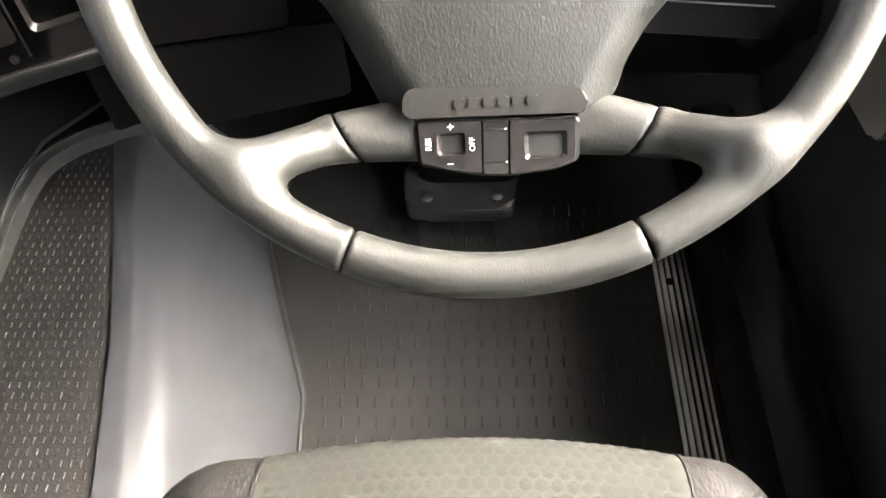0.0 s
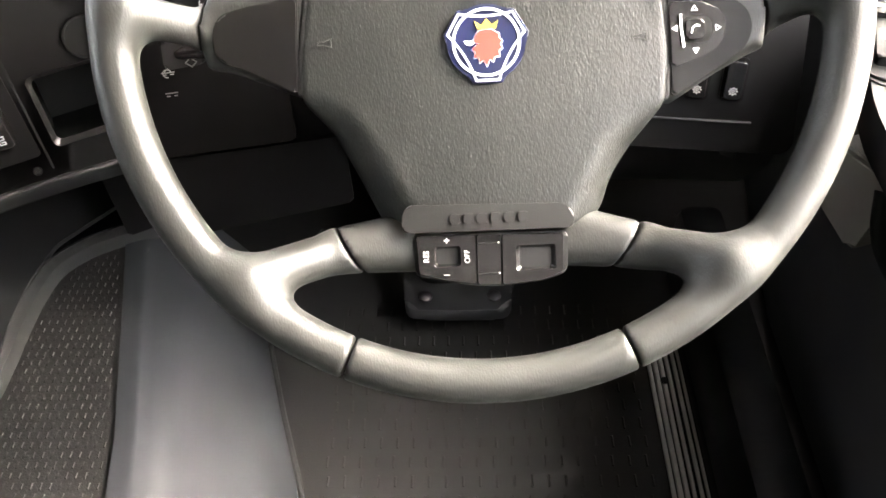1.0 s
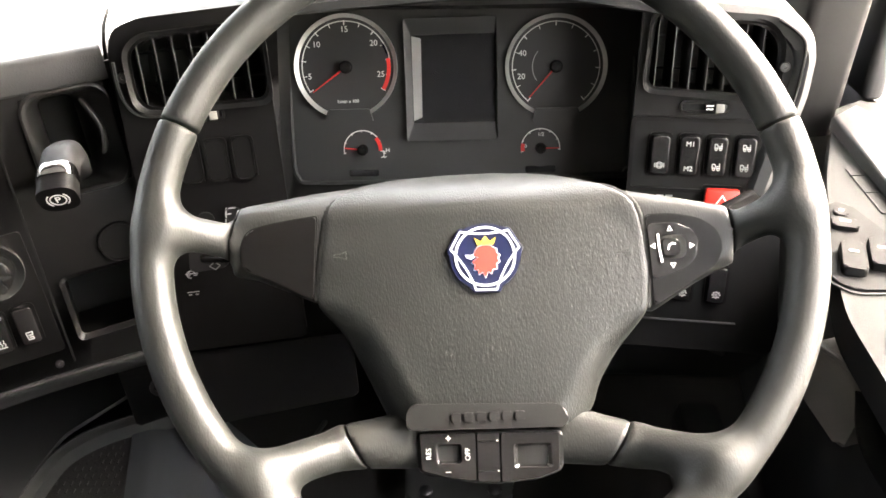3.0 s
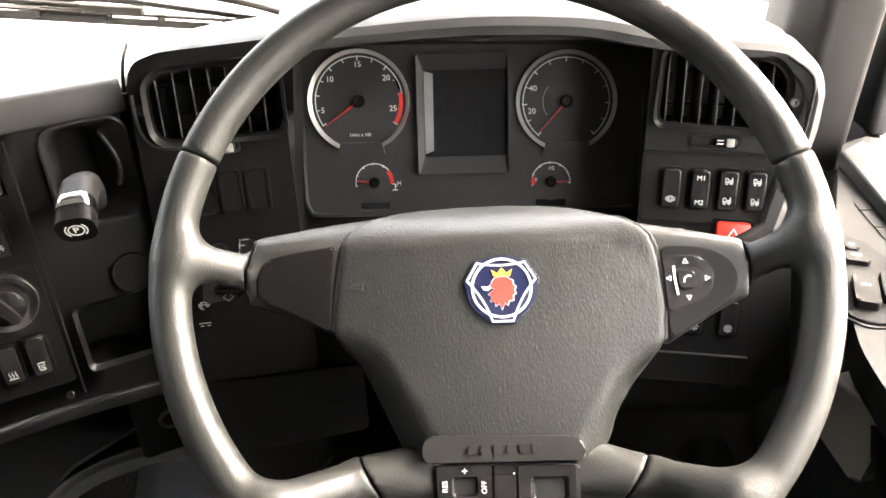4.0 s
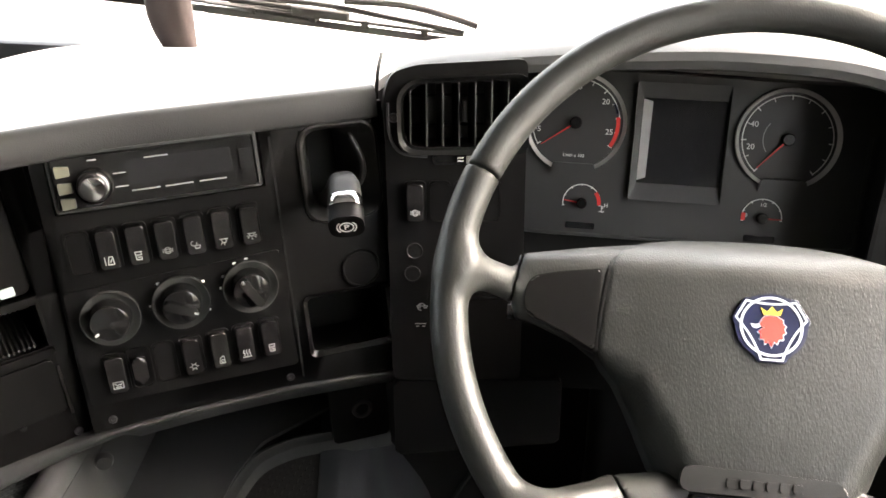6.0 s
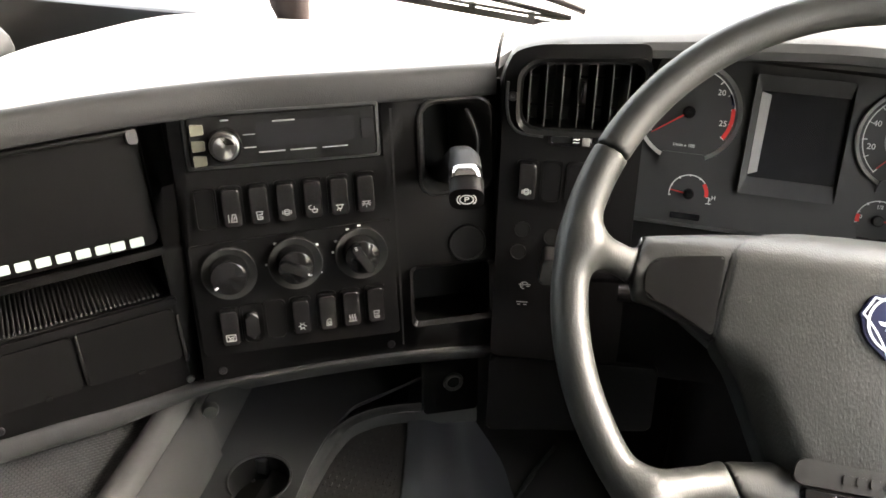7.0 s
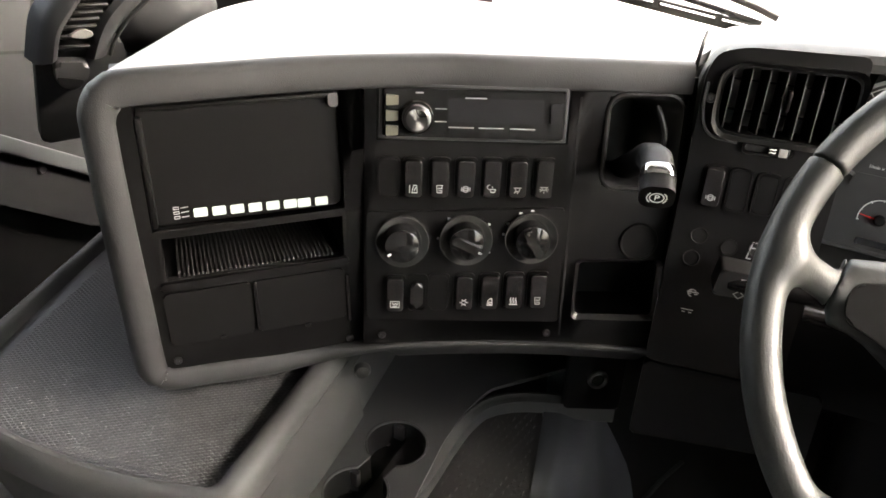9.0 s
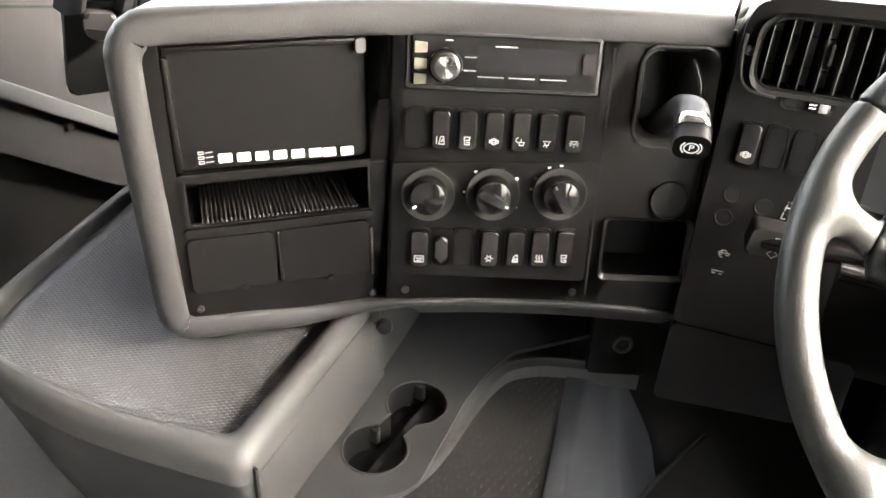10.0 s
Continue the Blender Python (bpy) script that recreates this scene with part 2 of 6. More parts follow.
def rounded(pts, r, n=4):
    """An outline with its corners rounded; r: one radius or one for each corner."""
    out, m = [], len(pts)
    for i, p in enumerate(pts):
        rad = r[i] if isinstance(r, (list, tuple)) else r
        a, b, c = Vector(pts[i - 1]), Vector(p), Vector(pts[(i + 1) % m])
        da, dc = (a - b), (c - b)
        k = min(rad, da.length * 0.45, dc.length * 0.45)
        pa, pc = b + da.normalized() * k, b + dc.normalized() * k
        for j in range(n + 1):
            t = j / n
            q = pa.lerp(b, t).lerp(b.lerp(pc, t), t)
            out.append((q.x, q.y))
    return out


def ring_frame(outer, inner, z0, z1, r=0.0, seg=2, bm=None, zin=None):
    """A frame between two outlines with as many points each. zin: the depth of the inner edge's front."""
    b = bmesh.new()
    n = len(outer)
    zi = z1 if zin is None else zin
    a = [b.verts.new((x, y, z0)) for x, y in outer]
    c = [b.verts.new((x, y, z1)) for x, y in outer]
    d = [b.verts.new((x, y, zi)) for x, y in inner]
    e = [b.verts.new((x, y, z0)) for x, y in inner]
    for p, q in ((a, c), (c, d), (d, e), (e, a)):
        for i in range(n):
            j = (i + 1) % n
            b.faces.new((p[i], p[j], q[j], q[i]))
    if r > 0:
        front = set(c) | set(d)
        es = [x for x in b.edges if x.verts[0] in front and x.verts[1] in front and ((x.verts[0] in c) == (x.verts[1] in c)) and x.calc_face_angle(0.0) > radians(25)]
        bevel(b, r, seg, edges=es)
    return join(bm, b)


def circle(r, n=32, cx=0.0, cy=0.0, a0=0.0, a1=360.0):
    closed = abs(a1 - a0) >= 359.9
    k = n if closed else n + 1
    return [(cx + r * math.cos(radians(a0 + (a1 - a0) * i / n)), cy + r * math.sin(radians(a0 + (a1 - a0) * i / n))) for i in range(k)]


def arc_band(r0, r1, a0, a1, z0, z1, n=24, bm=None, cx=0.0, cy=0.0):
    o, i = circle(r1, n, cx, cy, a0, a1), circle(r0, n, cx, cy, a0, a1)
    return prism(o + i[::-1], z0, z1, bm=bm)


def tube(path, r, seg=10, bm=None, caps=True, flat=1.0):
    """A round bar along a line of points; r: one radius or one a point."""
    b = bmesh.new()
    pts = [Vector(p) for p in path]
    rings, up = [], Vector((0, 0, 1))
    for i, p in enumerate(pts):
        t = (pts[min(i + 1, len(pts) - 1)] - pts[max(i - 1, 0)]).normalized()
        side = t.cross(up)
        side = side.normalized() if side.length > 0.05 else t.cross(Vector((1, 0, 0))).normalized()
        top = side.cross(t)
        rad = r[i] if isinstance(r, (list, tuple)) else r
        rings.append([b.verts.new(p + rad * (math.cos(a) * side + flat * math.sin(a) * top)) for a in (2 * math.pi * k / seg for k in range(seg))])
    for p, q in zip(rings, rings[1:]):
        for k in range(seg):
            b.faces.new((p[k], p[(k + 1) % seg], q[(k + 1) % seg], q[k]))
    if caps:
        b.faces.new(rings[0][::-1])
        b.faces.new(rings[-1])
    return join(bm, b)


def loft(rings, bm=None, closed=True, caps=True):
    """A skin over rings of points with as many points each."""
    b = bmesh.new()
    vs = [[b.verts.new(p) for p in ring] for ring in rings]
    n = len(vs[0])
    for p, q in zip(vs, vs[1:]):
        for k in range(n if closed else n - 1):
            b.faces.new((p[k], p[(k + 1) % n], q[(k + 1) % n], q[k]))
    if caps and closed:
        b.faces.new(vs[0][::-1])
        b.faces.new(vs[-1])
    return join(bm, b)


def sheet(rows, thick, bm=None):
    """A curved plate through rows of points, with a thickness downwards along its normals."""
    b = bmesh.new()
    vs = [[b.verts.new(p) for p in row] for row in rows]
    for p, q in zip(vs, vs[1:]):
        for k in range(len(p) - 1):
            b.faces.new((p[k], p[k + 1], q[k + 1], q[k]))
    bmesh.ops.recalc_face_normals(b, faces=b.faces[:])
    bmesh.ops.solidify(b, geom=b.faces[:], thickness=thick)
    return join(bm, b)


def lathe(profile, n=32, bm=None, cx=0.0, cy=0.0):
    """A turned body about z from (radius, z) pairs."""
    rings = [[(cx + r * math.cos(2 * math.pi * k / n), cy + r * math.sin(2 * math.pi * k / n), z) for k in range(n)] for r, z in profile]
    return loft(rings, bm)


def stroke(lines, w, z0=0.0, h=0.0004, bm=None, s=1.0, cx=0.0, cy=0.0, turn=0.0):
    """A drawn sign: flat lines of a width, a hair proud of the face."""
    bm = bm or bmesh.new()
    c, q = math.cos(radians(turn)), math.sin(radians(turn))
    for line in lines:
        pts = [Vector((cx + s * (x * c - y * q), cy + s * (x * q + y * c))) for x, y in line]
        for a, b in zip(pts, pts[1:]):
            d = b - a
            if d.length < 1e-6:
                continue
            d = d.normalized()
            k = Vector((-d.y, d.x)) * w / 2
            e = d * w * 0.35
            prism([tuple(a - e + k), tuple(a - e - k), tuple(b + e - k), tuple(b + e + k)][::-1], z0, z0 + h, bm=bm)
    return bm


def letters(text, size, z0=0.0, h=0.0004, cx=0.0, cy=0.0, bm=None, turn=0.0):
    """Words in the built-in font, centred on a place."""
    cu = bpy.data.curves.new("text", "FONT")
    cu.body, cu.size, cu.extrude, cu.align_x, cu.align_y, cu.resolution_u = text, size, h / 2, "CENTER", "CENTER", 3
    ob = bpy.data.objects.new("text", cu)
    scene.collection.objects.link(ob)
    me = bpy.data.meshes.new_from_object(ob.evaluated_get(bpy.context.evaluated_depsgraph_get()))
    bpy.data.objects.remove(ob)
    b = bmesh.new()
    b.from_mesh(me)
    bpy.data.meshes.remove(me)
    bmesh.ops.transform(b, matrix=pose(cx, cy, z0 + h / 2, 0, 0, turn), verts=b.verts)
    return join(bm, b)


# ---- implicit bodies: smooth shapes that flow into one another ----
def blend(a, b, k):
    t = np.clip(0.5 + 0.5 * (b - a) / k, 0, 1)
    return b * (1 - t) + a * t - k * t * (1 - t)


def d_capsule(p, a, b, r0, r1):
    a, b = np.array(a), np.array(b)
    ab = b - a
    t = np.clip(((p - a) @ ab) / (ab @ ab), 0, 1)
    return np.linalg.norm(p - a - t[..., None] * ab, axis=-1) - (r0 + (r1 - r0) * t)


def d_poly(p, pts):
    """Signed distance in x and y to an outline."""
    x, y = p[..., 0], p[..., 1]
    best, inside = np.full(x.shape, 1e9), np.zeros(x.shape, bool)
    for i in range(len(pts)):
        (ax, ay), (bx, by) = pts[i - 1], pts[i]
        ex, ey = bx - ax, by - ay
        t = np.clip(((x - ax) * ex + (y - ay) * ey) / (ex * ex + ey * ey + 1e-12), 0, 1)
        best = np.minimum(best, (x - ax - t * ex) ** 2 + (y - ay - t * ey) ** 2)
        cross = (ay > y) != (by > y)
        inside ^= cross & (x < ex * (y - ay) / (ey if abs(ey) > 1e-12 else 1e-12) + ax)
    d = np.sqrt(best)
    return np.where(inside, -d, d)


def d_slab(d2, z, half, r):
    """An outline's distance drawn out to a rounded slab about z = 0."""
    q = np.stack([d2 + r, np.abs(z) - half + r], -1)
    return np.linalg.norm(np.maximum(q, 0), axis=-1) + np.minimum(q.max(-1), 0) - r


def implicit(field, lo, hi, step):
    """The surface where field is nought, as a mesh of four-sided faces."""
    lo, hi = np.array(lo), np.array(hi)
    n = np.ceil((hi - lo) / step).astype(int) + 1
    ax = [lo[k] + step * np.arange(n[k]) for k in range(3)]
    g = np.stack(np.meshgrid(*ax, indexing="ij"), -1)
    v = field(g)
    ins = v < 0
    c = [ins[i : n[0] - 1 + i, j : n[1] - 1 + j, k : n[2] - 1 + k] for i in (0, 1) for j in (0, 1) for k in (0, 1)]
    s = sum(a.astype(np.int8) for a in c)
    cell = (s > 0) & (s < 8)
    total, count = np.zeros((*cell.shape, 3)), np.zeros(cell.shape)
    for axis in range(3):
        for i in (0, 1):
            for j in (0, 1):
                o0 = [0, 0, 0]
                others = [k for k in range(3) if k != axis]
                o0[others[0]], o0[others[1]] = i, j
                o1 = list(o0)
                o1[axis] = 1
                s0 = tuple(slice(o0[k], n[k] - 1 + o0[k]) for k in range(3))
                s1 = tuple(slice(o1[k], n[k] - 1 + o1[k]) for k in range(3))
                a, b = v[s0], v[s1]
                hit = (a < 0) != (b < 0)
                t = np.where(hit, a / np.where(hit, a - b, 1), 0)
                total += np.where(hit[..., None], g[s0] + t[..., None] * (g[s1] - g[s0]), 0)
                count += hit
    index = np.full(cell.shape, -1)
    index[cell] = np.arange(cell.sum())
    verts = (total[cell] / count[cell][:, None]).tolist()
    faces = []
    for axis in range(3):
        b, c2 = [k for k in range(3) if k != axis]
        sl0, sl1 = [slice(0, n[k]) for k in range(3)], [slice(0, n[k]) for k in range(3)]
        sl0[axis], sl1[axis] = slice(0, n[axis] - 1), slice(1, n[axis])
        for k in (b, c2):
            sl0[k] = sl1[k] = slice(1, n[k] - 1)
        flip = ins[tuple(sl0)] != ins[tuple(sl1)]
        where = np.argwhere(flip)
        start = ins[tuple(sl0)][flip]
        for q, st in zip(where, start):
            q = q.copy()
            q[b] += 1
            q[c2] += 1
            quad = []
            for db, dc in ((-1, -1), (0, -1), (0, 0), (-1, 0)):
                w = q.copy()
                w[b] += db
                w[c2] += dc
                quad.append(int(index[tuple(w)]))
            faces.append(quad if st else quad[::-1])
    return verts, faces


def implicit_mesh(name, field, lo, hi, step, mat, m=None):
    verts, faces = implicit(field, lo, hi, step)
    me = bpy.data.meshes.new(name)
    me.from_pydata(verts, [], faces)
    b = bmesh.new()
    b.from_mesh(me)
    bmesh.ops.recalc_face_normals(b, faces=b.faces[:])
    b.to_mesh(me)
    b.free()
    for f in me.polygons:
        f.use_smooth = True
    me.materials.append(mat)
    return me


# ---- the cab: floor, walls, roof, glass ----
FLOOR = 0.45
solid("floor", box(-0.5, 0.15, FLOOR - 0.03, 2.3, 2.5, 0.06), RUBBER, "black rubber cab floor", "floor", "structure")
solid("ceiling", box(-0.5, 0.1, 2.08, 2.3, 2.6, 0.06, 0.01), CABWALL, "pale cab headlining", "ceiling", "structure")
# out of view; its dark colour keeps bounce and reflections off the dash panels
solid("wall_back", box(-0.5, -1.06, 1.25, 2.3, 0.06, 1.66), REARDARK, "unseen cab rear wall, darkened to cut bounce light", "wall", "structure")


def side_wall(x, name, label, y0, y1, z0, z1):
    """A cab side with its window opening: sill, two posts and a header."""
    bm = box(x, 0.1, (0.42 + z0) / 2, 0.06, 2.3, z0 - 0.42, 0.01)
    box(x, 0.1, (z1 + 2.06) / 2, 0.06, 2.3, 2.06 - z1, 0.01, bm=bm)
    box(x, (y0 - 1.05) / 2, (z0 + z1) / 2, 0.06, y0 + 1.05, z1 - z0, bm=bm)
    box(x, (y1 + 1.25) / 2, (z0 + z1) / 2, 0.06, 1.25 - y1, z1 - z0, bm=bm)
    return solid(name, bm, CABWALL, label, "wall", "structure")


side_wall(0.60, "wall_right", "cab side wall with driver's window opening", -0.45, 1.09, 0.985, 1.88)
side_wall(-1.60, "wall_left", "cab side wall with passenger window opening", 0.15, 1.05, 1.26, 1.84)
bm = box(-0.5, 1.215, 0.76, 2.3, 0.05, 0.66, 0.01)
solid("wall_front", bm, DARKGREY, "cab bulkhead below the windscreen", "wall", "structure")
bm = box(-0.5, 1.08, 1.97, 2.3, 0.05, 0.17, 0.01)
solid("trim", bm, CABWALL, "header above the windscreen", "trim", "structure")
pane = solid("window_1", box(0, 0, 0, 2.14, 0.80, 0.005), GLASS, "clear windscreen glass", "windscreen", "structure", frame_at((-0.5, 1.135, 1.49), 0, -8))
pane.visible_shadow = False


def side_pane(x, name, label, y0, y1, z0, z1):
    p = solid(name, box(x, (y0 + y1) / 2, (z0 + z1) / 2, 0.005, y1 - y0, z1 - z0), GLASS, label, "window", "structure")
    p.visible_shadow = False


side_pane(0.60, "window_2", "driver's side window glass", -0.45, 1.09, 0.985, 1.88)
side_pane(-1.60, "window_3", "passenger side window glass", 0.15, 1.05, 1.26, 1.84)
bm = bmesh.new()
bmesh.ops.create_grid(bm, x_segments=2, y_segments=2, size=900)
bmesh.ops.translate(bm, vec=(0, 0, -0.75), verts=bm.verts)
solid("ground", bm, CONCRETE, "pale concrete yard outside the cab", "ground", "structure")

# windscreen pillars
for name, x, s, wide in (("pillar_right", 0.435, 1, 0.030), ("pillar_left", -1.50, -1, 0.0)):
    rings = []
    for z, y in ((0.95, 1.05), (1.15, 1.03), (1.5, 0.99), (2.05, 0.93)):
        rings.append([(x + s * px, y + py, z) for px, py in rounded([(-0.028, 0.10), (-0.032, 0.0), (-0.008, -0.06), (0.040 + wide, -0.05), (0.050 + wide, 0.10)], 0.012, 3)])
    solid(name, loft(rings), PILLAR, "dark plastic windscreen pillar cover", "pillar", "structure")

# ---- dashboard ----
FA = frame_at((-0.645, 0.477, 0.894), 46.5, 6.5)
FB = frame_at((-0.421, 0.595, 0.937), 29, 12)
FC = frame_at((-0.028, 0.825, 1.032), 0, 20)
FL = frame_at((-0.310, 0.657, 1.094), 10, 12)
FR = frame_at((0.215, 0.705, 1.092), -8, 14)

dash = thing("dashboard", None, "dark grey plastic truck dashboard under the windscreen", "dashboard")


def curve_points(pts, n=10):
    """A smooth line through points (Catmull-Rom)."""
    v = [Vector(p) for p in pts]
    v = [2 * v[0] - v[1], *v, 2 * v[-1] - v[-2]]
    out = []
    for a, b, c, d in zip(v, v[1:], v[2:], v[3:]):
        for i in range(n):
            t = i / n
            out.append(0.5 * (2 * b + (c - a) * t + (2 * a - 5 * b + 4 * c - d) * t * t + (3 * b - a - 3 * c + d) * t ** 3))
    out.append(v[-2])
    return out


# the front edge of the centre dash, from its outer corner to the driver's module
EDGE = [FA @ Vector(p) for p in ((-0.236, 0.298, -0.10), (-0.233, 0.300, -0.025), (-0.220, 0.302, 0.0), (-0.12, 0.304, 0.002), (0.0, 0.304, 0.002))] + [FB @ Vector(p) for p in ((-0.195, 0.263, 0.003), (-0.08, 0.262, 0.003), (0.078, 0.260, 0.003))]
edge = curve_points(EDGE, 6)


def lip(edge, profile):
    """A moulding that follows an edge; the profile gives (ahead, up) offsets."""
    rings = []
    for i, p in enumerate(edge):
        t = (edge[min(i + 1, len(edge) - 1)] - edge[max(i - 1, 0)])
        t.z = 0
        t.normalize()
        f = Vector((-t.y, t.x, 0))
        rings.append([p + f * a + Vector((0, 0, b)) for a, b in profile])
    return rings


# one moulding that rises up the outer cheek, turns the corner and runs along the top
BAND = [(-0.196, -0.012), (-0.2030, 0.012), (-0.2055, 0.09), (-0.2085, 0.185), (-0.2095, 0.262), (-0.2085, 0.279), (-0.203, 0.289), (-0.193, 0.2935), (-0.12, 0.294), (-0.02, 0.294)]
LOWBAND = [(FB, 0.092, -0.0442), (FB, 0.030, -0.0405), (FB, -0.035, -0.0380), (FB, -0.130, -0.0390), (FB, -0.2127, -0.0435), (FA, -0.038, -0.0100), (FA, -0.1315, -0.0045), (FA, -0.186, -0.0025), (FA, -0.1985, 0.0010)]
band = [(f @ Vector((u, v, 0.0)), f.to_3x3() @ Vector((0, 0, 1))) for f, u, v in LOWBAND]
band += [(FA @ Vector((u, v, 0.0)), FA.to_3x3() @ Vector((0, 0, 1))) for u, v in BAND[1:]] + [(FB @ Vector((u, v, 0.001)), FB.to_3x3() @ Vector((0, 0, 1))) for u, v in ((-0.17, 0.2545), (-0.08, 0.2550), (0.078, 0.2550), (0.100, 0.2550))]
band_line = curve_points([p for p, w in band], 6)
band_face = curve_points([w for p, w in band], 6)
BAND_PROFILE = [(-0.004, -0.012), (-0.004, -0.001), (-0.0028, 0.0022), (0.001, 0.0045), (0.010, 0.0055), (0.018, 0.0040), (0.0245, -0.001), (0.029, -0.010), (0.031, -0.030), (0.031, -0.060), (0.010, -0.060)]
LOW_PROFILE = [(-0.004, -0.012), (-0.004, 0.000), (-0.003, 0.003), (-0.001, 0.004), (0.002, 0.003), (0.007, -0.003), (0.014, -0.011), (0.022, -0.021), (0.030, -0.033), (0.032, -0.060), (0.010, -0.060)]
TOP_PROFILE = [(-0.004, -0.012), (-0.004, -0.001), (-0.0032, 0.0015), (-0.001, 0.0030), (0.010, 0.0042), (0.020, 0.0036), (0.0250, 0.0012), (0.0280, -0.0035), (0.0290, -0.0100), (0.0270, -0.0160), (0.010, -0.0160)]
rings = []
for i, (p, w) in enumerate(zip(band_line, band_face)):
    t = (band_line[min(i + 1, len(band_line) - 1)] - band_line[max(i - 1, 0)]).normalized()
    out = w.cross(t).normalized()
    k = min(1.0, max(0.0, (i - 6 * 4) / 9))
    width = 1.0 if i < 6 * 4 else 0.74 + 0.26 * k
    q = min(1.0, max(0.0, (i - 6 * 12) / (6 * 3)))
    rings.append([p + out * ((c + (a - c) * k) * width * (1 - q) + e * q) + w * ((d + (b - d) * k) * (1 - q) + f * q) for (a, b), (c, d), (e, f) in zip(BAND_PROFILE, LOW_PROFILE, TOP_PROFILE)])
part("front_lip", loft(rings), GREY, dash, "grey rounded edge of the dash")
# the top of the centre dash, falling towards the glass, its outer edge rolled down
back = curve_points([(-1.13, 0.92, 1.105), (-1.02, 1.08, 1.115), (-0.85, 1.14, 1.115), (-0.6, 1.155, 1.110), (-0.36, 1.16, 1.105)], 8)
k0, turn0 = 6 * 4 + 6 * (len(LOWBAND) - 1), 18
front = [p + w.cross((band_line[min(i + 1, len(band_line) - 1)] - band_line[i - 1]).normalized()).normalized() * 0.0286 - w * 0.009 for i, (p, w) in enumerate(zip(band_line, band_face)) if i >= k0]
rows = []
for k in range(15):
    t = k / 14
    row = []
    for i in range(len(front)):
        if i < turn0:
            b = Vector((-1.10, 0.86, 0.98)).lerp(back[0], i / turn0)
        else:
            b = back[round((i - turn0) * (len(back) - 1) / (len(front) - 1 - turn0))]
        q = front[i].lerp(b, t)
        q.z += 0.012 * math.sin(math.pi * t ** 0.9) * min(1.0, i / turn0)
        row.append(q)
    rows.append(row)
part("dash_top", loft([row + [q - Vector((0, 0, 0.012)) for q in reversed(row)] for row in rows], caps=False), DASHTOP, dash, "grey dash top, colour lightened for daylight")
# outer side of the centre dash, running forward from the cheek
side = [[FA @ Vector((-0.222 + 0.034 * max(0.0, 0.06 - v) * 2, v, d)) for v in (0.262, 0.2, 0.1, 0.03, -0.015)] for d in (-0.045, -0.15, -0.32)]
part("end_cheek", sheet(side, 0.012), GREY, dash, "grey outer side of the dash")

def plate_with_holes(w0, w1, h0, h1, holes, z0, z1, r=0.0015):
    """A flat panel with rectangular openings, built as strips between them."""
    xs = sorted({w0, w1, *[q for a, b, c, d in holes for q in (a, b)]})
    ys = sorted({h0, h1, *[q for a, b, c, d in holes for q in (c, d)]})
    b = bmesh.new()
    for i in range(len(xs) - 1):
        for j in range(len(ys) - 1):
            cx, cy = (xs[i] + xs[i + 1]) / 2, (ys[j] + ys[j + 1]) / 2
            if any(a < cx < c and d < cy < e for a, c, d, e in holes):
                continue
            bmesh.ops.create_cube(b, size=1.0, matrix=Matrix.Translation((cx, cy, (z0 + z1) / 2)) @ Matrix.Diagonal((xs[i + 1] - xs[i], ys[j + 1] - ys[j], z1 - z0, 1)))
    bmesh.ops.remove_doubles(b, verts=b.verts, dist=1e-5)
    seen = {}
    for f in b.faces[:]:
        key = tuple(round(c, 5) for c in f.calc_center_median())
        seen.setdefault(key, []).append(f)
    bmesh.ops.delete(b, geom=[f for fs in seen.values() if len(fs) > 1 for f in fs], context="FACES_ONLY")
    bmesh.ops.dissolve_limit(b, angle_limit=0.01, verts=b.verts, edges=b.edges)
    bevel(b, r, 2)
    return b


# storage section
pa = part("storage_panel", plate_with_holes(-0.212, 0.026, -0.006, 0.305, [(-0.190, 0.003, 0.163, 0.290), (-0.184, 0.000, 0.107, 0.156)], -0.010, 0.0), BLACK, dash, "black storage panel", FA)
part("fuse_cover", prism(rrect(0.190, 0.124, 0.008, -0.0935, 0.2265), -0.014, -0.009, 0.001), BLACK, dash, "black recessed fuse cover", FA)
bm = box(-0.187, 0.222, -0.004, 0.006, 0.112, 0.012, 0.002)
box(-0.0945, 0.286, -0.004, 0.186, 0.005, 0.012, 0.002, bm=bm)
part("cover_edge", bm, BLACK, dash, "", FA)
part("cover_latch", prism(rrect(0.010, 0.014, 0.002, -0.004, 0.281), -0.004, 0.004, 0.0015), DARKGREY, dash, "", FA)
# pocket behind the slot
pocket = part("pocket", box(-0.0945, 0.104, -0.055, 0.195, 0.004, 0.11), BLACK, dash, "dark open pocket", FA)
for cx, cy, cz, w, h, d in ((-0.0945, 0.156, -0.055, 0.195, 0.004, 0.11), (-0.0945, 0.13, -0.11, 0.195, 0.056, 0.004), (-0.191, 0.13, -0.055, 0.004, 0.056, 0.11), (0.002, 0.13, -0.055, 0.004, 0.056, 0.11)):
    part("pocket_wall", box(cx, cy, cz, w, h, d), BLACK, pocket)
RIB = finish(box(0, 0, 0, 0.0022, 0.004, 0.10, 0.0006), RUBBER, "rib")
for k in range(35):
    part("rib", RIB, None, dash, "", FA @ pose(-0.172 + 0.0047 * k, 0.1085, -0.055))
part("pocket_lip", prism(rrect(0.196, 0.008, 0.003, -0.094, 0.1015), -0.002, 0.005, 0.002), BLACK, dash, "", FA)
for cx, w in ((-0.147, 0.088), (-0.051, 0.098)):
    part("blank_lid", prism(rrect(w, 0.062, 0.005, cx, 0.062), 0.0, 0.003, 0.0015), BLACK, dash, "black blank cover lid", FA)
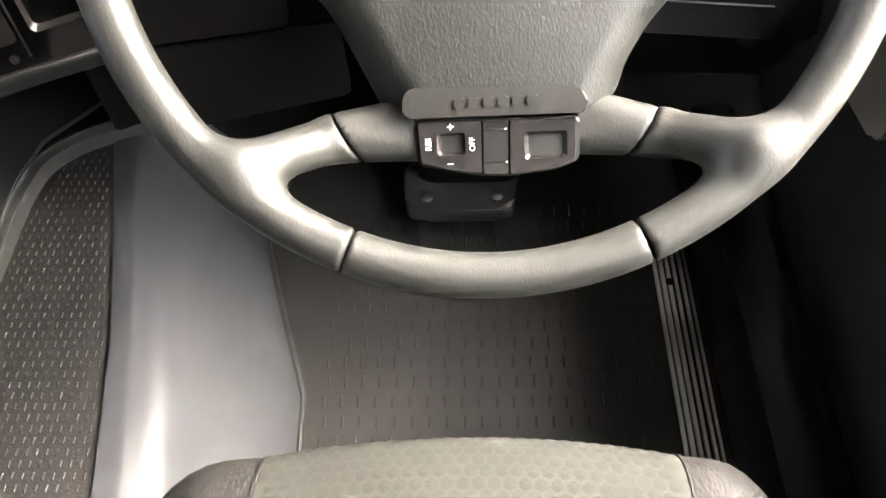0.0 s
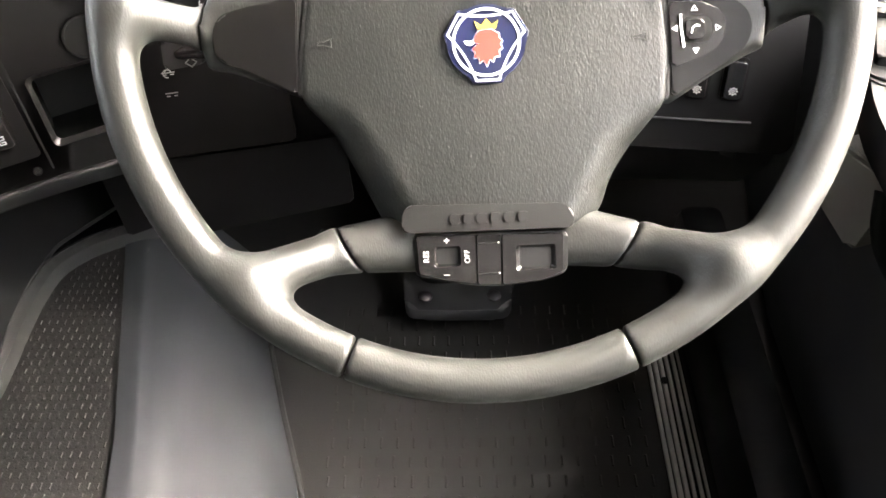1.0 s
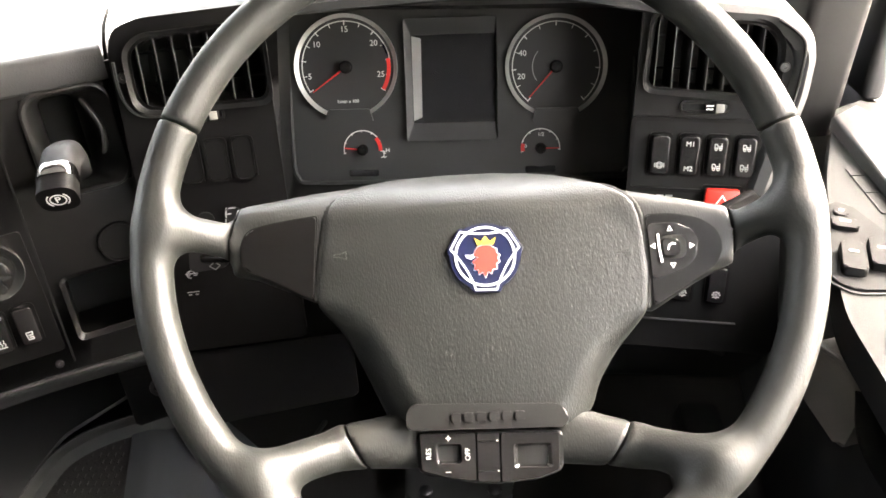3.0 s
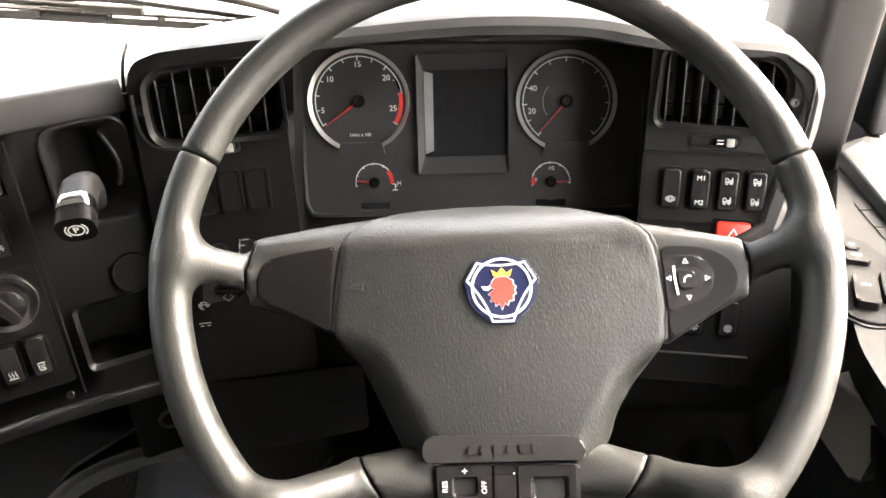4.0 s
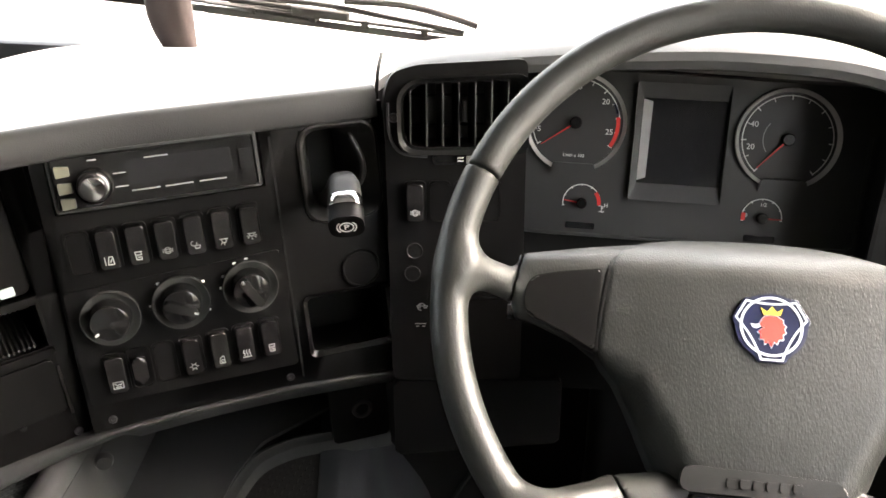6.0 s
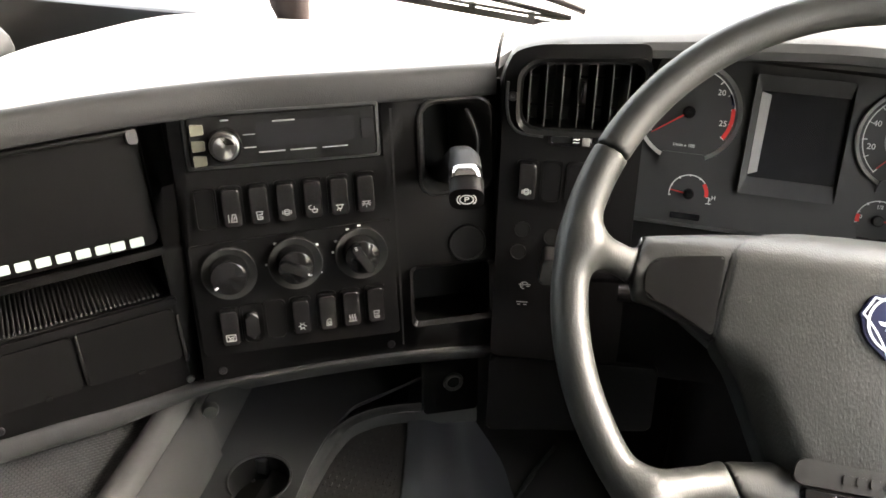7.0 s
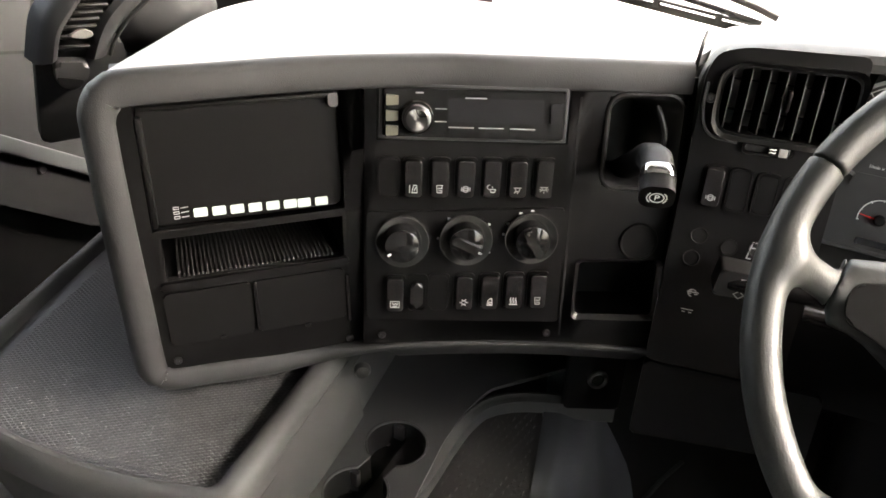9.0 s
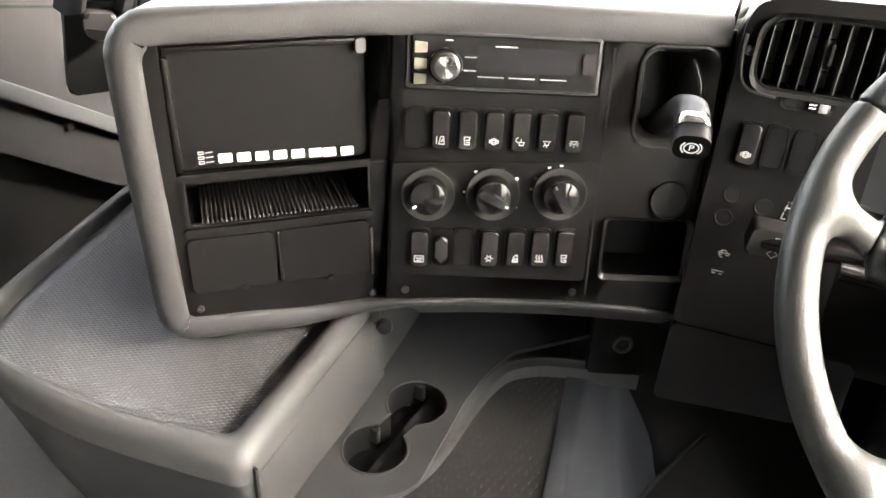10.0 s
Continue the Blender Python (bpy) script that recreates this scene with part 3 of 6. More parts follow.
for x, v0, v1 in ((-0.0985, 0.034, 0.093), (0.0010, 0.026, 0.085)):
    part("lid_rib", box(x, (v0 + v1) / 2, 0.0022, 0.0040, v1 - v0, 0.0050, 0.0014), SWITCHBLACK, dash, "", FA)
for x, y in ((-0.137, 0.033), (-0.046, 0.030)):
    part("lid_tab", prism(rrect(0.006, 0.004, 0.001, x, y), 0.002, 0.006, 0.001), DEEP, dash, "", FA)

# centre section
part("centre_panel", plate_with_holes(-0.236, 0.106, -0.040, 0.268, [(-0.222, -0.024, 0.196, 0.254), (0.0, 0.092, -0.002, 0.066), (0.017, 0.093, 0.152, 0.246)], -0.010, 0.0), BLACK, dash, "black centre panel", FB)
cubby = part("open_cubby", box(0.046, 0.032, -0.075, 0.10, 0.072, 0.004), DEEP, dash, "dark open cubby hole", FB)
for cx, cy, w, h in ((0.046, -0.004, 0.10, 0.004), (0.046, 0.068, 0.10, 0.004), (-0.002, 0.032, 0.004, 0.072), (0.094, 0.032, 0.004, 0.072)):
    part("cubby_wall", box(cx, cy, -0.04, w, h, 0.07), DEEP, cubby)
part("cubby_rim", ring_frame(rrect(0.098, 0.074, 0.008, 0.046, 0.032), rrect(0.088, 0.064, 0.006, 0.046, 0.032), -0.004, 0.003, 0.0015, zin=-0.002), SWITCHBLACK, dash, "rounded black rim of the cubby", FB)
for u in (-0.0135, 0.0985):
    part("panel_groove", box(u, 0.110, 0.0, 0.0022, 0.270, 0.0012), DEEP, dash, "", FB)
part("round_blank", lathe([(0.0, 0.0), (0.0212, 0.0), (0.0212, 0.0022), (0.0205, 0.0032), (0.0190, 0.0030), (0.0186, 0.0022), (0.0, 0.0026)], 40, None, 0.0645, 0.0895), BLACK, dash, "round blanking plug", FB)
# climate plate, slightly proud
part("knob_plate", prism(rounded([(-0.2315, -0.008), (-0.0170, -0.008), (-0.0205, 0.1265), (-0.2325, 0.1175)], 0.004), 0.0, 0.0025, 0.001), BLACK, dash, "", FB)
# hollow round the brake lever, with a raised rounded frame
rings = []
for d, w, h, dx, dy in ((-0.001, 0.085, 0.106, 0, 0), (0.0022, 0.083, 0.104, 0, 0), (0.0030, 0.079, 0.100, 0, 0), (0.0005, 0.0745, 0.0955, 0, 0), (-0.006, 0.068, 0.091, -0.001, 0), (-0.016, 0.056, 0.087, -0.004, 0.001), (-0.028, 0.044, 0.083, -0.007, 0.001), (-0.040, 0.037, 0.080, -0.008, 0.001), (-0.075, 0.034, 0.074, -0.009, 0)):
    rings.append([(0.055 + dx + x, 0.199 + dy + y, d) for x, y in rrect(w, h, min(w, h) * 0.24)])
part("lever_surround", loft(rings, caps=False), LEVERBLACK, dash, "moulded hollow round the brake lever", FB)
part("hollow_ridge", tube(curve_points([(0.0690, 0.2370, -0.008), (0.0750, 0.2230, -0.006), (0.0800, 0.2070, -0.005), (0.0790, 0.1900, -0.006), (0.0750, 0.1800, -0.010)], 5), [0.0016] + [0.0032] * 19 + [0.0016], 10), LEVERBLACK, dash, "raised ridge in the hollow", FB)
part("lever_pit", prism(rrect(0.040, 0.080, 0.01, 0.046, 0.199), -0.077, -0.072), DEEP, dash, "", FB)
# bodies behind the panels close the dash off
part("inner_body", prism([(-0.88, 0.46), (-0.74, 0.61), (-0.66, 0.67), (-0.40, 0.82), (-0.33, 1.25), (-1.0, 1.2)], 0.89, 1.085), DEEP, dash)


def screw(parent, x, y, z, m, r=0.0045):
    bm = lathe([(0, 0), (r, 0), (r, 0.001), (r * 0.8, 0.0022), (r * 0.35, 0.0022), (r * 0.3, 0.0010), (0, 0.0010)], 16, None, 0, 0)
    part("screw", bm, SCREW, parent, "", m @ pose(x, y, z))


for x, y in ((-0.187, 0.011), (0.001, 0.001)):
    screw(dash, x, y, 0.0, FA)
for x, y in ((-0.215, -0.028), (-0.028, -0.023)):
    screw(dash, x, y, 0.0, FB)


def switch_mesh():
    """A rocker: a black cap with a hollow waist in a thin frame."""
    b = bmesh.new()
    rings = []
    for grow, dz in ((0.0, 0.0), (0.0, 0.85), (-0.0006, 0.97), (-0.0016, 1.0)):
        ring = []
        for x, y in rrect(0.0184 + 2 * grow, 0.0410 + 2 * grow, 0.0045 + grow, n=4):
            z = 0.0064 + 0.0018 * max(0.0, y / 0.02) - 0.0006 * max(0.0, -y / 0.02)
            ring.append((x, y, z * dz))
        rings.append(ring)
    return finish(loft(rings, b), SWITCHBLACK, "cap", 60)


CAP = switch_mesh()
SWFRAME = finish(ring_frame(rrect(0.0235, 0.046, 0.0055), rrect(0.0192, 0.0418, 0.0048), 0.0, 0.0025, 0.0008), BLACK, "switch_frame")
BLANK = finish(prism(rrect(0.0186, 0.041, 0.0045), 0.0, 0.0018, 0.0006), BLACK, "blank")


def switch(m, sign=None, label="black rocker switch with a white sign in the dash panel", group="rocker switches", blank=False, second=None, size=1.0):
    t = thing("rocker_switch" if not blank else "switch_blank", m, "plain black switch blank in the dash panel" if blank else label, "switch" if not blank else "switch blank", group if not blank else "switch blanks")
    part("switch_frame", SWFRAME, None, t)
    part("cap" if not blank else "blank", CAP if not blank else BLANK, None, t)
    if sign and not blank:
        part("sign", stroke(sign, 0.00065, 0.0061, 0.0006, s=size * 0.80, cy=-0.0105), SIGNWHITE, t, "white printed sign")
    if second and not blank:
        part("sign", stroke(second, 0.00065, 0.0074, 0.0006, s=size * 0.76, cy=0.0105), SIGNWHITE, t, "white printed sign")
    return t


def arc_line(r, a0, a1, n=8, cx=0.0, cy=0.0):
    return circle(r, n, cx, cy, a0, a1)


def sc(lines, k=0.001):
    return [[(x * k, y * k) for x, y in line] for line in lines]


S_LANE = sc([[(-5, -5), (-5, 5)], [(-2, -5), (0, 5), (4, 5), (5, -5), (-2, -5)], [(1, -2), (3, 2)]])
S_CAB = sc([[(-3, -5), (-4, 5), (4, 5)], [(-3, -5), (3, -5), (3, -2)], [(-2, 1), (3, 1), (3, 5)], [(-1, -2), (2, -2)]])
S_TYRE = sc([arc_line(5, 60, 300), arc_line(5, -60, 60), [(-3, -2), (3, -2), (3, 2), (-3, 2), (-3, -2)], [(-7, -3), (-7, 3)], [(7, -3), (7, 3)]], 0.0008)
S_BEACON = sc([arc_line(3, 90, 270, 6, -3, 3), [(-2, 0), (5, 0), (4, -4), (-1, -4), (-2, 0)], [(1, 1), (1, 4)]])
S_LAMP = sc([[(-5, 2), (5, 2)], [(-3, 1), (-2, -3), (2, -3), (3, 1)], [(-4, -5), (-3, -3)], [(0, -6), (0, -4)]])
S_DOME = sc([[(-5, 3), (5, 3)], arc_line(3, 180, 360, 6, 0, 2), [(-5, -3), (-3, -1)], [(0, -5), (0, -3)], [(5, -3), (3, -1)], [(-6, 0), (-4, 0)], [(6, 0), (4, 0)]])
S_SNOW = sc([arc_line(3, 0, 360, 8)] + [[(3.2 * math.cos(a), 3.2 * math.sin(a)), (5.5 * math.cos(a), 5.5 * math.sin(a))] for a in [k * math.pi / 3 for k in range(6)]])
S_PERSON = sc([[(-3, -5), (-2, 2), (1, 5), (3, 5), (4, -5), (-3, -5)], arc_line(2, 0, 360, 8, 1, -2)])
S_HEAT = sc([[(-4 + 4 * k, -3), (-3 + 4 * k, 0), (-5 + 4 * k, 2), (-4 + 4 * k, 6)] for k in range(3)] + [[(-6, -5), (6, -5)]], 0.0009)
S_GEAR = sc([arc_line(4, 0, 360, 10), arc_line(1.6, 0, 360, 8)] + [[(4 * math.cos(a), 4 * math.sin(a)), (5.6 * math.cos(a), 5.6 * math.sin(a))] for a in [k * math.pi / 4 for k in range(8)]])
S_TRUCK = sc([[(-5, -1), (-5, 4), (-2, 4), (-1, 1), (5, 1)], arc_line(1.6, 0, 360, 8, -3, -3), arc_line(1.6, 0, 360, 8, 3, -3), [(-5, -1), (5, -1)], [(4, 2), (4, 5)]], 0.00095)
S_LOCK = sc([[(-6, -5), (6, -5), (6, 4), (-6, 4), (-6, -5)], [(-4, 2), (-1, -1), (1, 1), (3, -1), (4, 2)], [(-3, -3), (3, -3)]])

# upper row of the centre panel
upper = [(-0.2095, None), (-0.1835, S_LANE), (-0.1560, S_CAB), (-0.1285, S_TYRE), (-0.1010, S_BEACON), (-0.0735, S_LAMP), (-0.0455, S_DOME)]
for k, (x, sign) in enumerate(upper):
    switch(FB @ pose(x, 0.155 + 0.003 * (x + 0.21) / 0.16, 0.0), sign, blank=sign is None)
lower = [(-0.2010, S_LOCK), (-0.1770, "key"), (-0.1525, None), (-0.1250, S_SNOW), (-0.0965, S_PERSON), (-0.0700, S_HEAT), (-0.0430, S_CAB)]
for k, (x, sign) in enumerate(lower):
    y = 0.024 + 0.007 * (x + 0.2) / 0.16
    if sign == "key":
        t = thing("key_rocker", FB @ pose(x, y, 0.0025), "black rounded rocker key in the dash panel", "switch")
        part("switch_frame", SWFRAME, None, t)
        part("cap", prism(rrect(0.014, 0.030, 0.006), 0, 0.009, 0.003), SWITCHBLACK, t)
    else:
        switch(FB @ pose(x, y, 0.0025), sign, blank=sign is None)

# radio
radio = thing("car_radio", FB @ pose(-0.1235, 0.2255, 0.0), "black car radio with a silver knob and unlit display", "radio")
part("case", box(0, 0, -0.03, 0.188, 0.053, 0.06, 0.002), BLACK, radio)
part("bezel", ring_frame(rrect(0.194, 0.056, 0.003), rrect(0.188, 0.051, 0.002), 0.0, 0.004, 0.001), DARKGREY, radio, "thin dark bezel")
part("face", prism(rrect(0.184, 0.049, 0.002), 0.0, 0.009, 0.002), GLOSSBLACK, radio, "glossy black faceplate")
part("display", prism(rrect(0.098, 0.024, 0.002, 0.022, 0.004), 0.009, 0.0094), SCREEN, radio, "unlit display")
part("knob_cap", lathe([(0.0, 0.0253), (0.0106, 0.0253), (0.0106, 0.0259), (0.0, 0.0259)], 40, None, -0.0585, -0.004), TURNED, radio, "turned metal face")
k = part("volume_knob", lathe([(0.0135, 0.006), (0.0150, 0.012), (0.0150, 0.014), (0.0140, 0.017), (0.0125, 0.0175), (0.0122, 0.024), (0.0112, 0.0255), (0.0, 0.0255)], 40, None, -0.0585, -0.004), STEEL, radio, "turned silver volume knob")
part("knob_ring", lathe([(0.0152, 0.009), (0.0172, 0.009), (0.0172, 0.013), (0.0160, 0.0145), (0.0152, 0.013)], 40, None, -0.0585, -0.004), GLOSSBLACK, radio)
for y in (0.013, -0.003, -0.018):
    part("side_key", prism(rounded([(-0.0895, y - 0.0055), (-0.077, y - 0.0045), (-0.077, y + 0.0045), (-0.0895, y + 0.0055)], 0.001), 0.008, 0.0125, 0.001), GOLDSILVER, radio, "pale metallic side key")
for x, w in ((-0.013, 0.026), (0.018, 0.026), (0.050, 0.026)):
    part("preset_key", prism(rrect(w, 0.0075, 0.0012, x, -0.0185), 0.008, 0.0102, 0.0008), GLOSSBLACK, radio)
    part("key_line", prism(rrect(w, 0.0008, 0.0003, x, -0.0135), 0.009, 0.0108), DIMWHITE, radio)
for y in (0.005, -0.008):
    part("key_line", prism(rrect(0.012, 0.0008, 0.0003, -0.034, y), 0.009, 0.0100), DIMWHITE, radio)
part("lettering_bar", prism(rrect(0.022, 0.0012, 0.0004, 0.001, 0.0165), 0.009, 0.0096), DIMWHITE, radio)
part("lettering_bar", prism(rrect(0.008, 0.0012, 0.0004, -0.056, 0.0205), 0.009, 0.0096), DIMWHITE, radio)
part("release_key", prism(rrect(0.012, 0.020, 0.001, 0.084, 0.003), 0.008, 0.0105, 0.001), SCREEN, radio)

# rotary knobs
for x, y, turn, name in ((-0.194, 0.086, 215, "fan"), (-0.1255, 0.0895, -25, "direction"), (-0.055, 0.093, 120, "heat")):
    t = thing("rotary_knob", FB @ pose(x, y, 0.0025), "black rotary climate knob with a white pointer on the dash", "knob", "climate knobs")
    part("collar", lathe([(0, 0), (0.0292, 0), (0.0292, 0.0060), (0.0288, 0.0072), (0.0280, 0.0072), (0.0215, 0.0016), (0.0205, 0.0012), (0, 0.0012)], 48), COLLAR, t, "glossy dished collar")
    part("dial", lathe([(0.0200, 0.0012), (0.0188, 0.018), (0.0180, 0.0200), (0.0165, 0.0208), (0.0, 0.0208)], 48), GLOSSBLACK, t, "gloss black dial")
    if name != "fan":
        part("grip", prism(rrect(0.0345, 0.0090, 0.003), 0.019, 0.0280, 0.0012), GLOSSBLACK, t, "raised grip bar", pose(0, 0, 0, 0, 0, turn if name == "direction" else turn))
        part("pointer", prism(rrect(0.0040, 0.0022, 0.0008, 0.0150, 0), 0.0275, 0.0280), WHITE, t, "white pointer", pose(0, 0, 0, 0, 0, turn))
    else:
        part("pointer", prism(rrect(0.0045, 0.0024, 0.0008, 0.0165, 0), 0.0205, 0.0210), WHITE, t, "white pointer", pose(0, 0, 0, 0, 0, turn))
        part("scale_arc", arc_band(0.0275, 0.0284, 60, 200, 0.0058, 0.0062), DIMWHITE, t, "grey printed arc")
    for a in ((35, 130, 180, 270, 330) if name == "direction" else (90, 115, 150, 175) if name == "heat" else ()):
        part("scale_mark", prism(rrect(0.0035, 0.0022, 0.0006, 0.0295 * math.cos(radians(a)), 0.0295 * math.sin(radians(a))), 0.0, 0.0006), WHITE, t, "white printed mark")

# fuse label on the storage cover
label = thing("fuse_label", FA @ pose(0, 0, -0.0085), "strip of white fuse labels on the black cover", "label")
for k, x in enumerate((-0.1425, -0.1245, -0.1065, -0.0885, -0.0705, -0.0525, -0.0381, -0.0197)):
    w = 0.0135
    part("label_field", prism(rrect(w, 0.0095, 0.0015, x, 0.1745 - 0.004 * (k / 7)), 0.0, 0.0006), LABELWHITE, label)
for y in (0.1805, 0.1755, 0.1705):
    part("label_sign", stroke(sc([[(-168, 0), (-163, 0), (-163, 2.4), (-168, 2.4), (-168, 0)], [(-161, 1), (-154, 1.5)]]), 0.0007, 0.0, 0.0006, cy=y), DIMWHITE, label)

# parking brake
brake = thing("parking_brake_lever", FB, "black parking brake lever with chrome band on the dash", "lever")
path = [(0.047, 0.160, -0.04), (0.047, 0.184, 0.02), (0.044, 0.201, 0.066), (0.039, 0.204, 0.102), (0.033, 0.194, 0.130), (0.029, 0.182, 0.146)]
axis = [Vector(p) for p in path]


def lever_rings(i0, i1, grow=0.0, n=14):
    rings = []
    for s in range(n + 1):
        t = i0 + (i1 - i0) * s / n
        k = min(int(t), len(axis) - 2)
        p = axis[k].lerp(axis[k + 1], t - k)
        d = (axis[k + 1] - axis[k]).normalized()
        side = d.cross(Vector((0, 1, 0))).normalized()
        up = side.cross(d)
        w, h = 0.026 + 0.006 * t / 5 + grow, 0.024 + 0.006 * t / 5 + grow
        rings.append([p + side * x + up * y for x, y in rrect(w, h, 0.011)])
    return rings


part("arm", loft(lever_rings(0, 3.80)), LEVERGREY, brake, "dark grey lever arm")
part("chrome_band", loft(lever_rings(3.80, 4.22, 0.0012, 8)), CHROME, brake, "bright chrome band")
part("tip", bevel(loft(lever_rings(4.22, 5.0, -0.0005, 6)), 0.004, 3, 60), BLACK, brake, "black tip")
d = (axis[-1] - axis[-2]).normalized()
side = d.cross(Vector((0, 1, 0))).normalized()
up = side.cross(d)
m = Matrix((-side, up, d)).transposed().to_4x4()
m.translation = axis[-1]
if m.to_3x3().determinant() < 0:
    m = m @ Matrix.Diagonal((-1, 1, 1, 1))
bm = stroke([circle(0.0062, 24) + [(0.0062, 0)], circle(0.0086, 8, 0, 0, 135, 225), circle(0.0086, 8, 0, 0, -45, 45)], 0.0010, 0.0003)
letters("P", 0.0098, 0.0003, 0.0004, bm=bm)
part("sign", bm, WHITE, brake, "white circled P", m)

# ---- driver's module: hood, vents, switch panels, instruments ----
module = thing("instrument_module", None, "dark plastic instrument hood in front of the steering wheel", "dashboard")
HOOD = [(-0.352, 0.690, 1.140), (-0.356, 0.700, 1.195), (-0.340, 0.715, 1.222), (-0.278, 0.725, 1.236), (-0.200, 0.735, 1.243), (-0.121, 0.742, 1.248), (-0.012, 0.745, 1.253), (0.096, 0.742, 1.249), (0.167, 0.735, 1.237), (0.240, 0.728, 1.227)] + [FR @ Vector((x, y, 0)) for x, y in ((0.0729, 0.1316), (0.0920, 0.1190), (0.1045, 0.1050), (0.1100, 0.0900), (0.1100, 0.0760), (0.1080, 0.0500), (0.1020, 0.0200), (0.0940, -0.0150), (0.0850, -0.0550))]
hood = curve_points(HOOD, 6)
mid = Vector((-0.012, 0.72, 1.10))
rings = []
for p in hood:
    out = Vector((p.x - mid.x, 0, (p.z - mid.z) * 2.2)).normalized()
    ahead = Vector((0, 1, 0))
    prof = [(-0.026, 0.03), (-0.024, 0.004), (-0.020, -0.004), (-0.010, -0.008), (-0.002, -0.004), (0.002, 0.008), (0.003, 0.03), (-0.006, 0.10), (-0.02, 0.10)]
    rings.append([p + out * a + ahead * b for a, b in prof])
part("hood_lip", loft(rings), GREYRIM, module, "grey rounded hood edge")
part("hood_seam", tube(curve_points([(0.0700, 0.1205, 0.009), (0.0833, 0.1125, 0.009), (0.0942, 0.1030, 0.0088), (0.0975, 0.0920, 0.0085), (0.0970, 0.0788, 0.0085), (0.0945, 0.0520, 0.0085), (0.0890, 0.0220, 0.0085), (0.0810, -0.0130, 0.0085)], 5), 0.0016, 8), DEEP, module, "dark seam in the hood edge", FR)
# roof of the hood, back to the glass
rows = []
for k in range(7):
    t = k / 6
    row = []
    for p in hood[5:-6]:
        q = Vector((p.x * (1 + 0.1 * t) - 0.003 * t, p.y + 0.004 + (1.16 - p.y) * t, p.z + (1.10 - p.z) * t ** 1.3 + 0.02 * math.sin(math.pi * t)))
        row.append(q)
    rows.append(row)
part("hood_top", sheet(rows, 0.01), DASHTOP, module, "grey top of the hood, colour lightened for daylight")
# seam strip between the centre dash and the module
part("seam_strip", loft(lip(curve_points([(-0.358, 0.676, 1.02), (-0.360, 0.690, 1.12), (-0.362, 0.700, 1.19), (-0.362, 0.712, 1.222), (-0.363, 0.735, 1.236)], 5), [(0.002, 0.0), (0.0, -0.002), (-0.002, 0.0), (0.0, 0.002)])), BLACK, module, "dark seam")


def outline_plate(pts, holes, z0, z1):
    """A flat plate with round-cornered openings, cut by its own strips."""
    b = bmesh.new()
    vs = [b.verts.new((x, y, 0)) for x, y in pts]
    es = [b.edges.new((vs[i - 1], vs[i])) for i in range(len(vs))]
    for h in holes:
        hv = [b.verts.new((x, y, 0)) for x, y in h]
        es += [b.edges.new((hv[i - 1], hv[i])) for i in range(len(hv))]
    bmesh.ops.triangle_fill(b, use_beauty=True, use_dissolve=False, edges=es)
    b.faces.ensure_lookup_table()
    if b.faces and b.faces[0].normal.z < 0:
        bmesh.ops.reverse_faces(b, faces=b.faces[:])
    r = bmesh.ops.extrude_face_region(b, geom=b.faces[:])
    bmesh.ops.translate(b, vec=(0, 0, z1 - z0), verts=[v for v in r["geom"] if isinstance(v, bmesh.types.BMVert)])
    bmesh.ops.translate(b, vec=(0, 0, z0), verts=b.verts)
    return b


VL = rounded([(-0.014, 0.066), (0.108, 0.066), (0.108, 0.134), (0.000, 0.130), (-0.014, 0.118)], [0.02, 0.012, 0.012, 0.02, 0.02], 4)
part("left_fascia", outline_plate(rounded([(-0.0325, -0.200), (0.112, -0.200), (0.112, 0.155), (0.0, 0.150), (-0.026, 0.142), (-0.0335, 0.12)], 0.010, 3), [VL], -0.008, 0.0), BLACK, module, "dark switch panel beside the wheel", FL)
VR = rounded([(-0.046, 0.054), (0.074, 0.048), (0.075, 0.098), (0.060, 0.114), (-0.042, 0.122)], [0.012, 0.012, 0.018, 0.02, 0.012], 4)
part("right_fascia", outline_plate(rounded([(-0.060, -0.235), (0.118, -0.235), (0.096, -0.040), (0.103, 0.040), (0.106, 0.085), (0.094, 0.112), (-0.056, 0.140)], [0.01, 0.02, 0.02, 0.02, 0.02, 0.03, 0.01], 4), [VR], -0.008, 0.0), FASCIA, module, "dark switch panel with hazard switch", FR)
part("right_cheek", prism(rounded([(0.280, 0.712), (0.296, 0.702), (0.308, 0.74), (0.33, 1.2), (0.28, 1.2), (0.276, 0.76)], 0.006, 3), 0.80, 1.080, 0.010, 3), DARKGREY, module, "rounded dark end of the module")


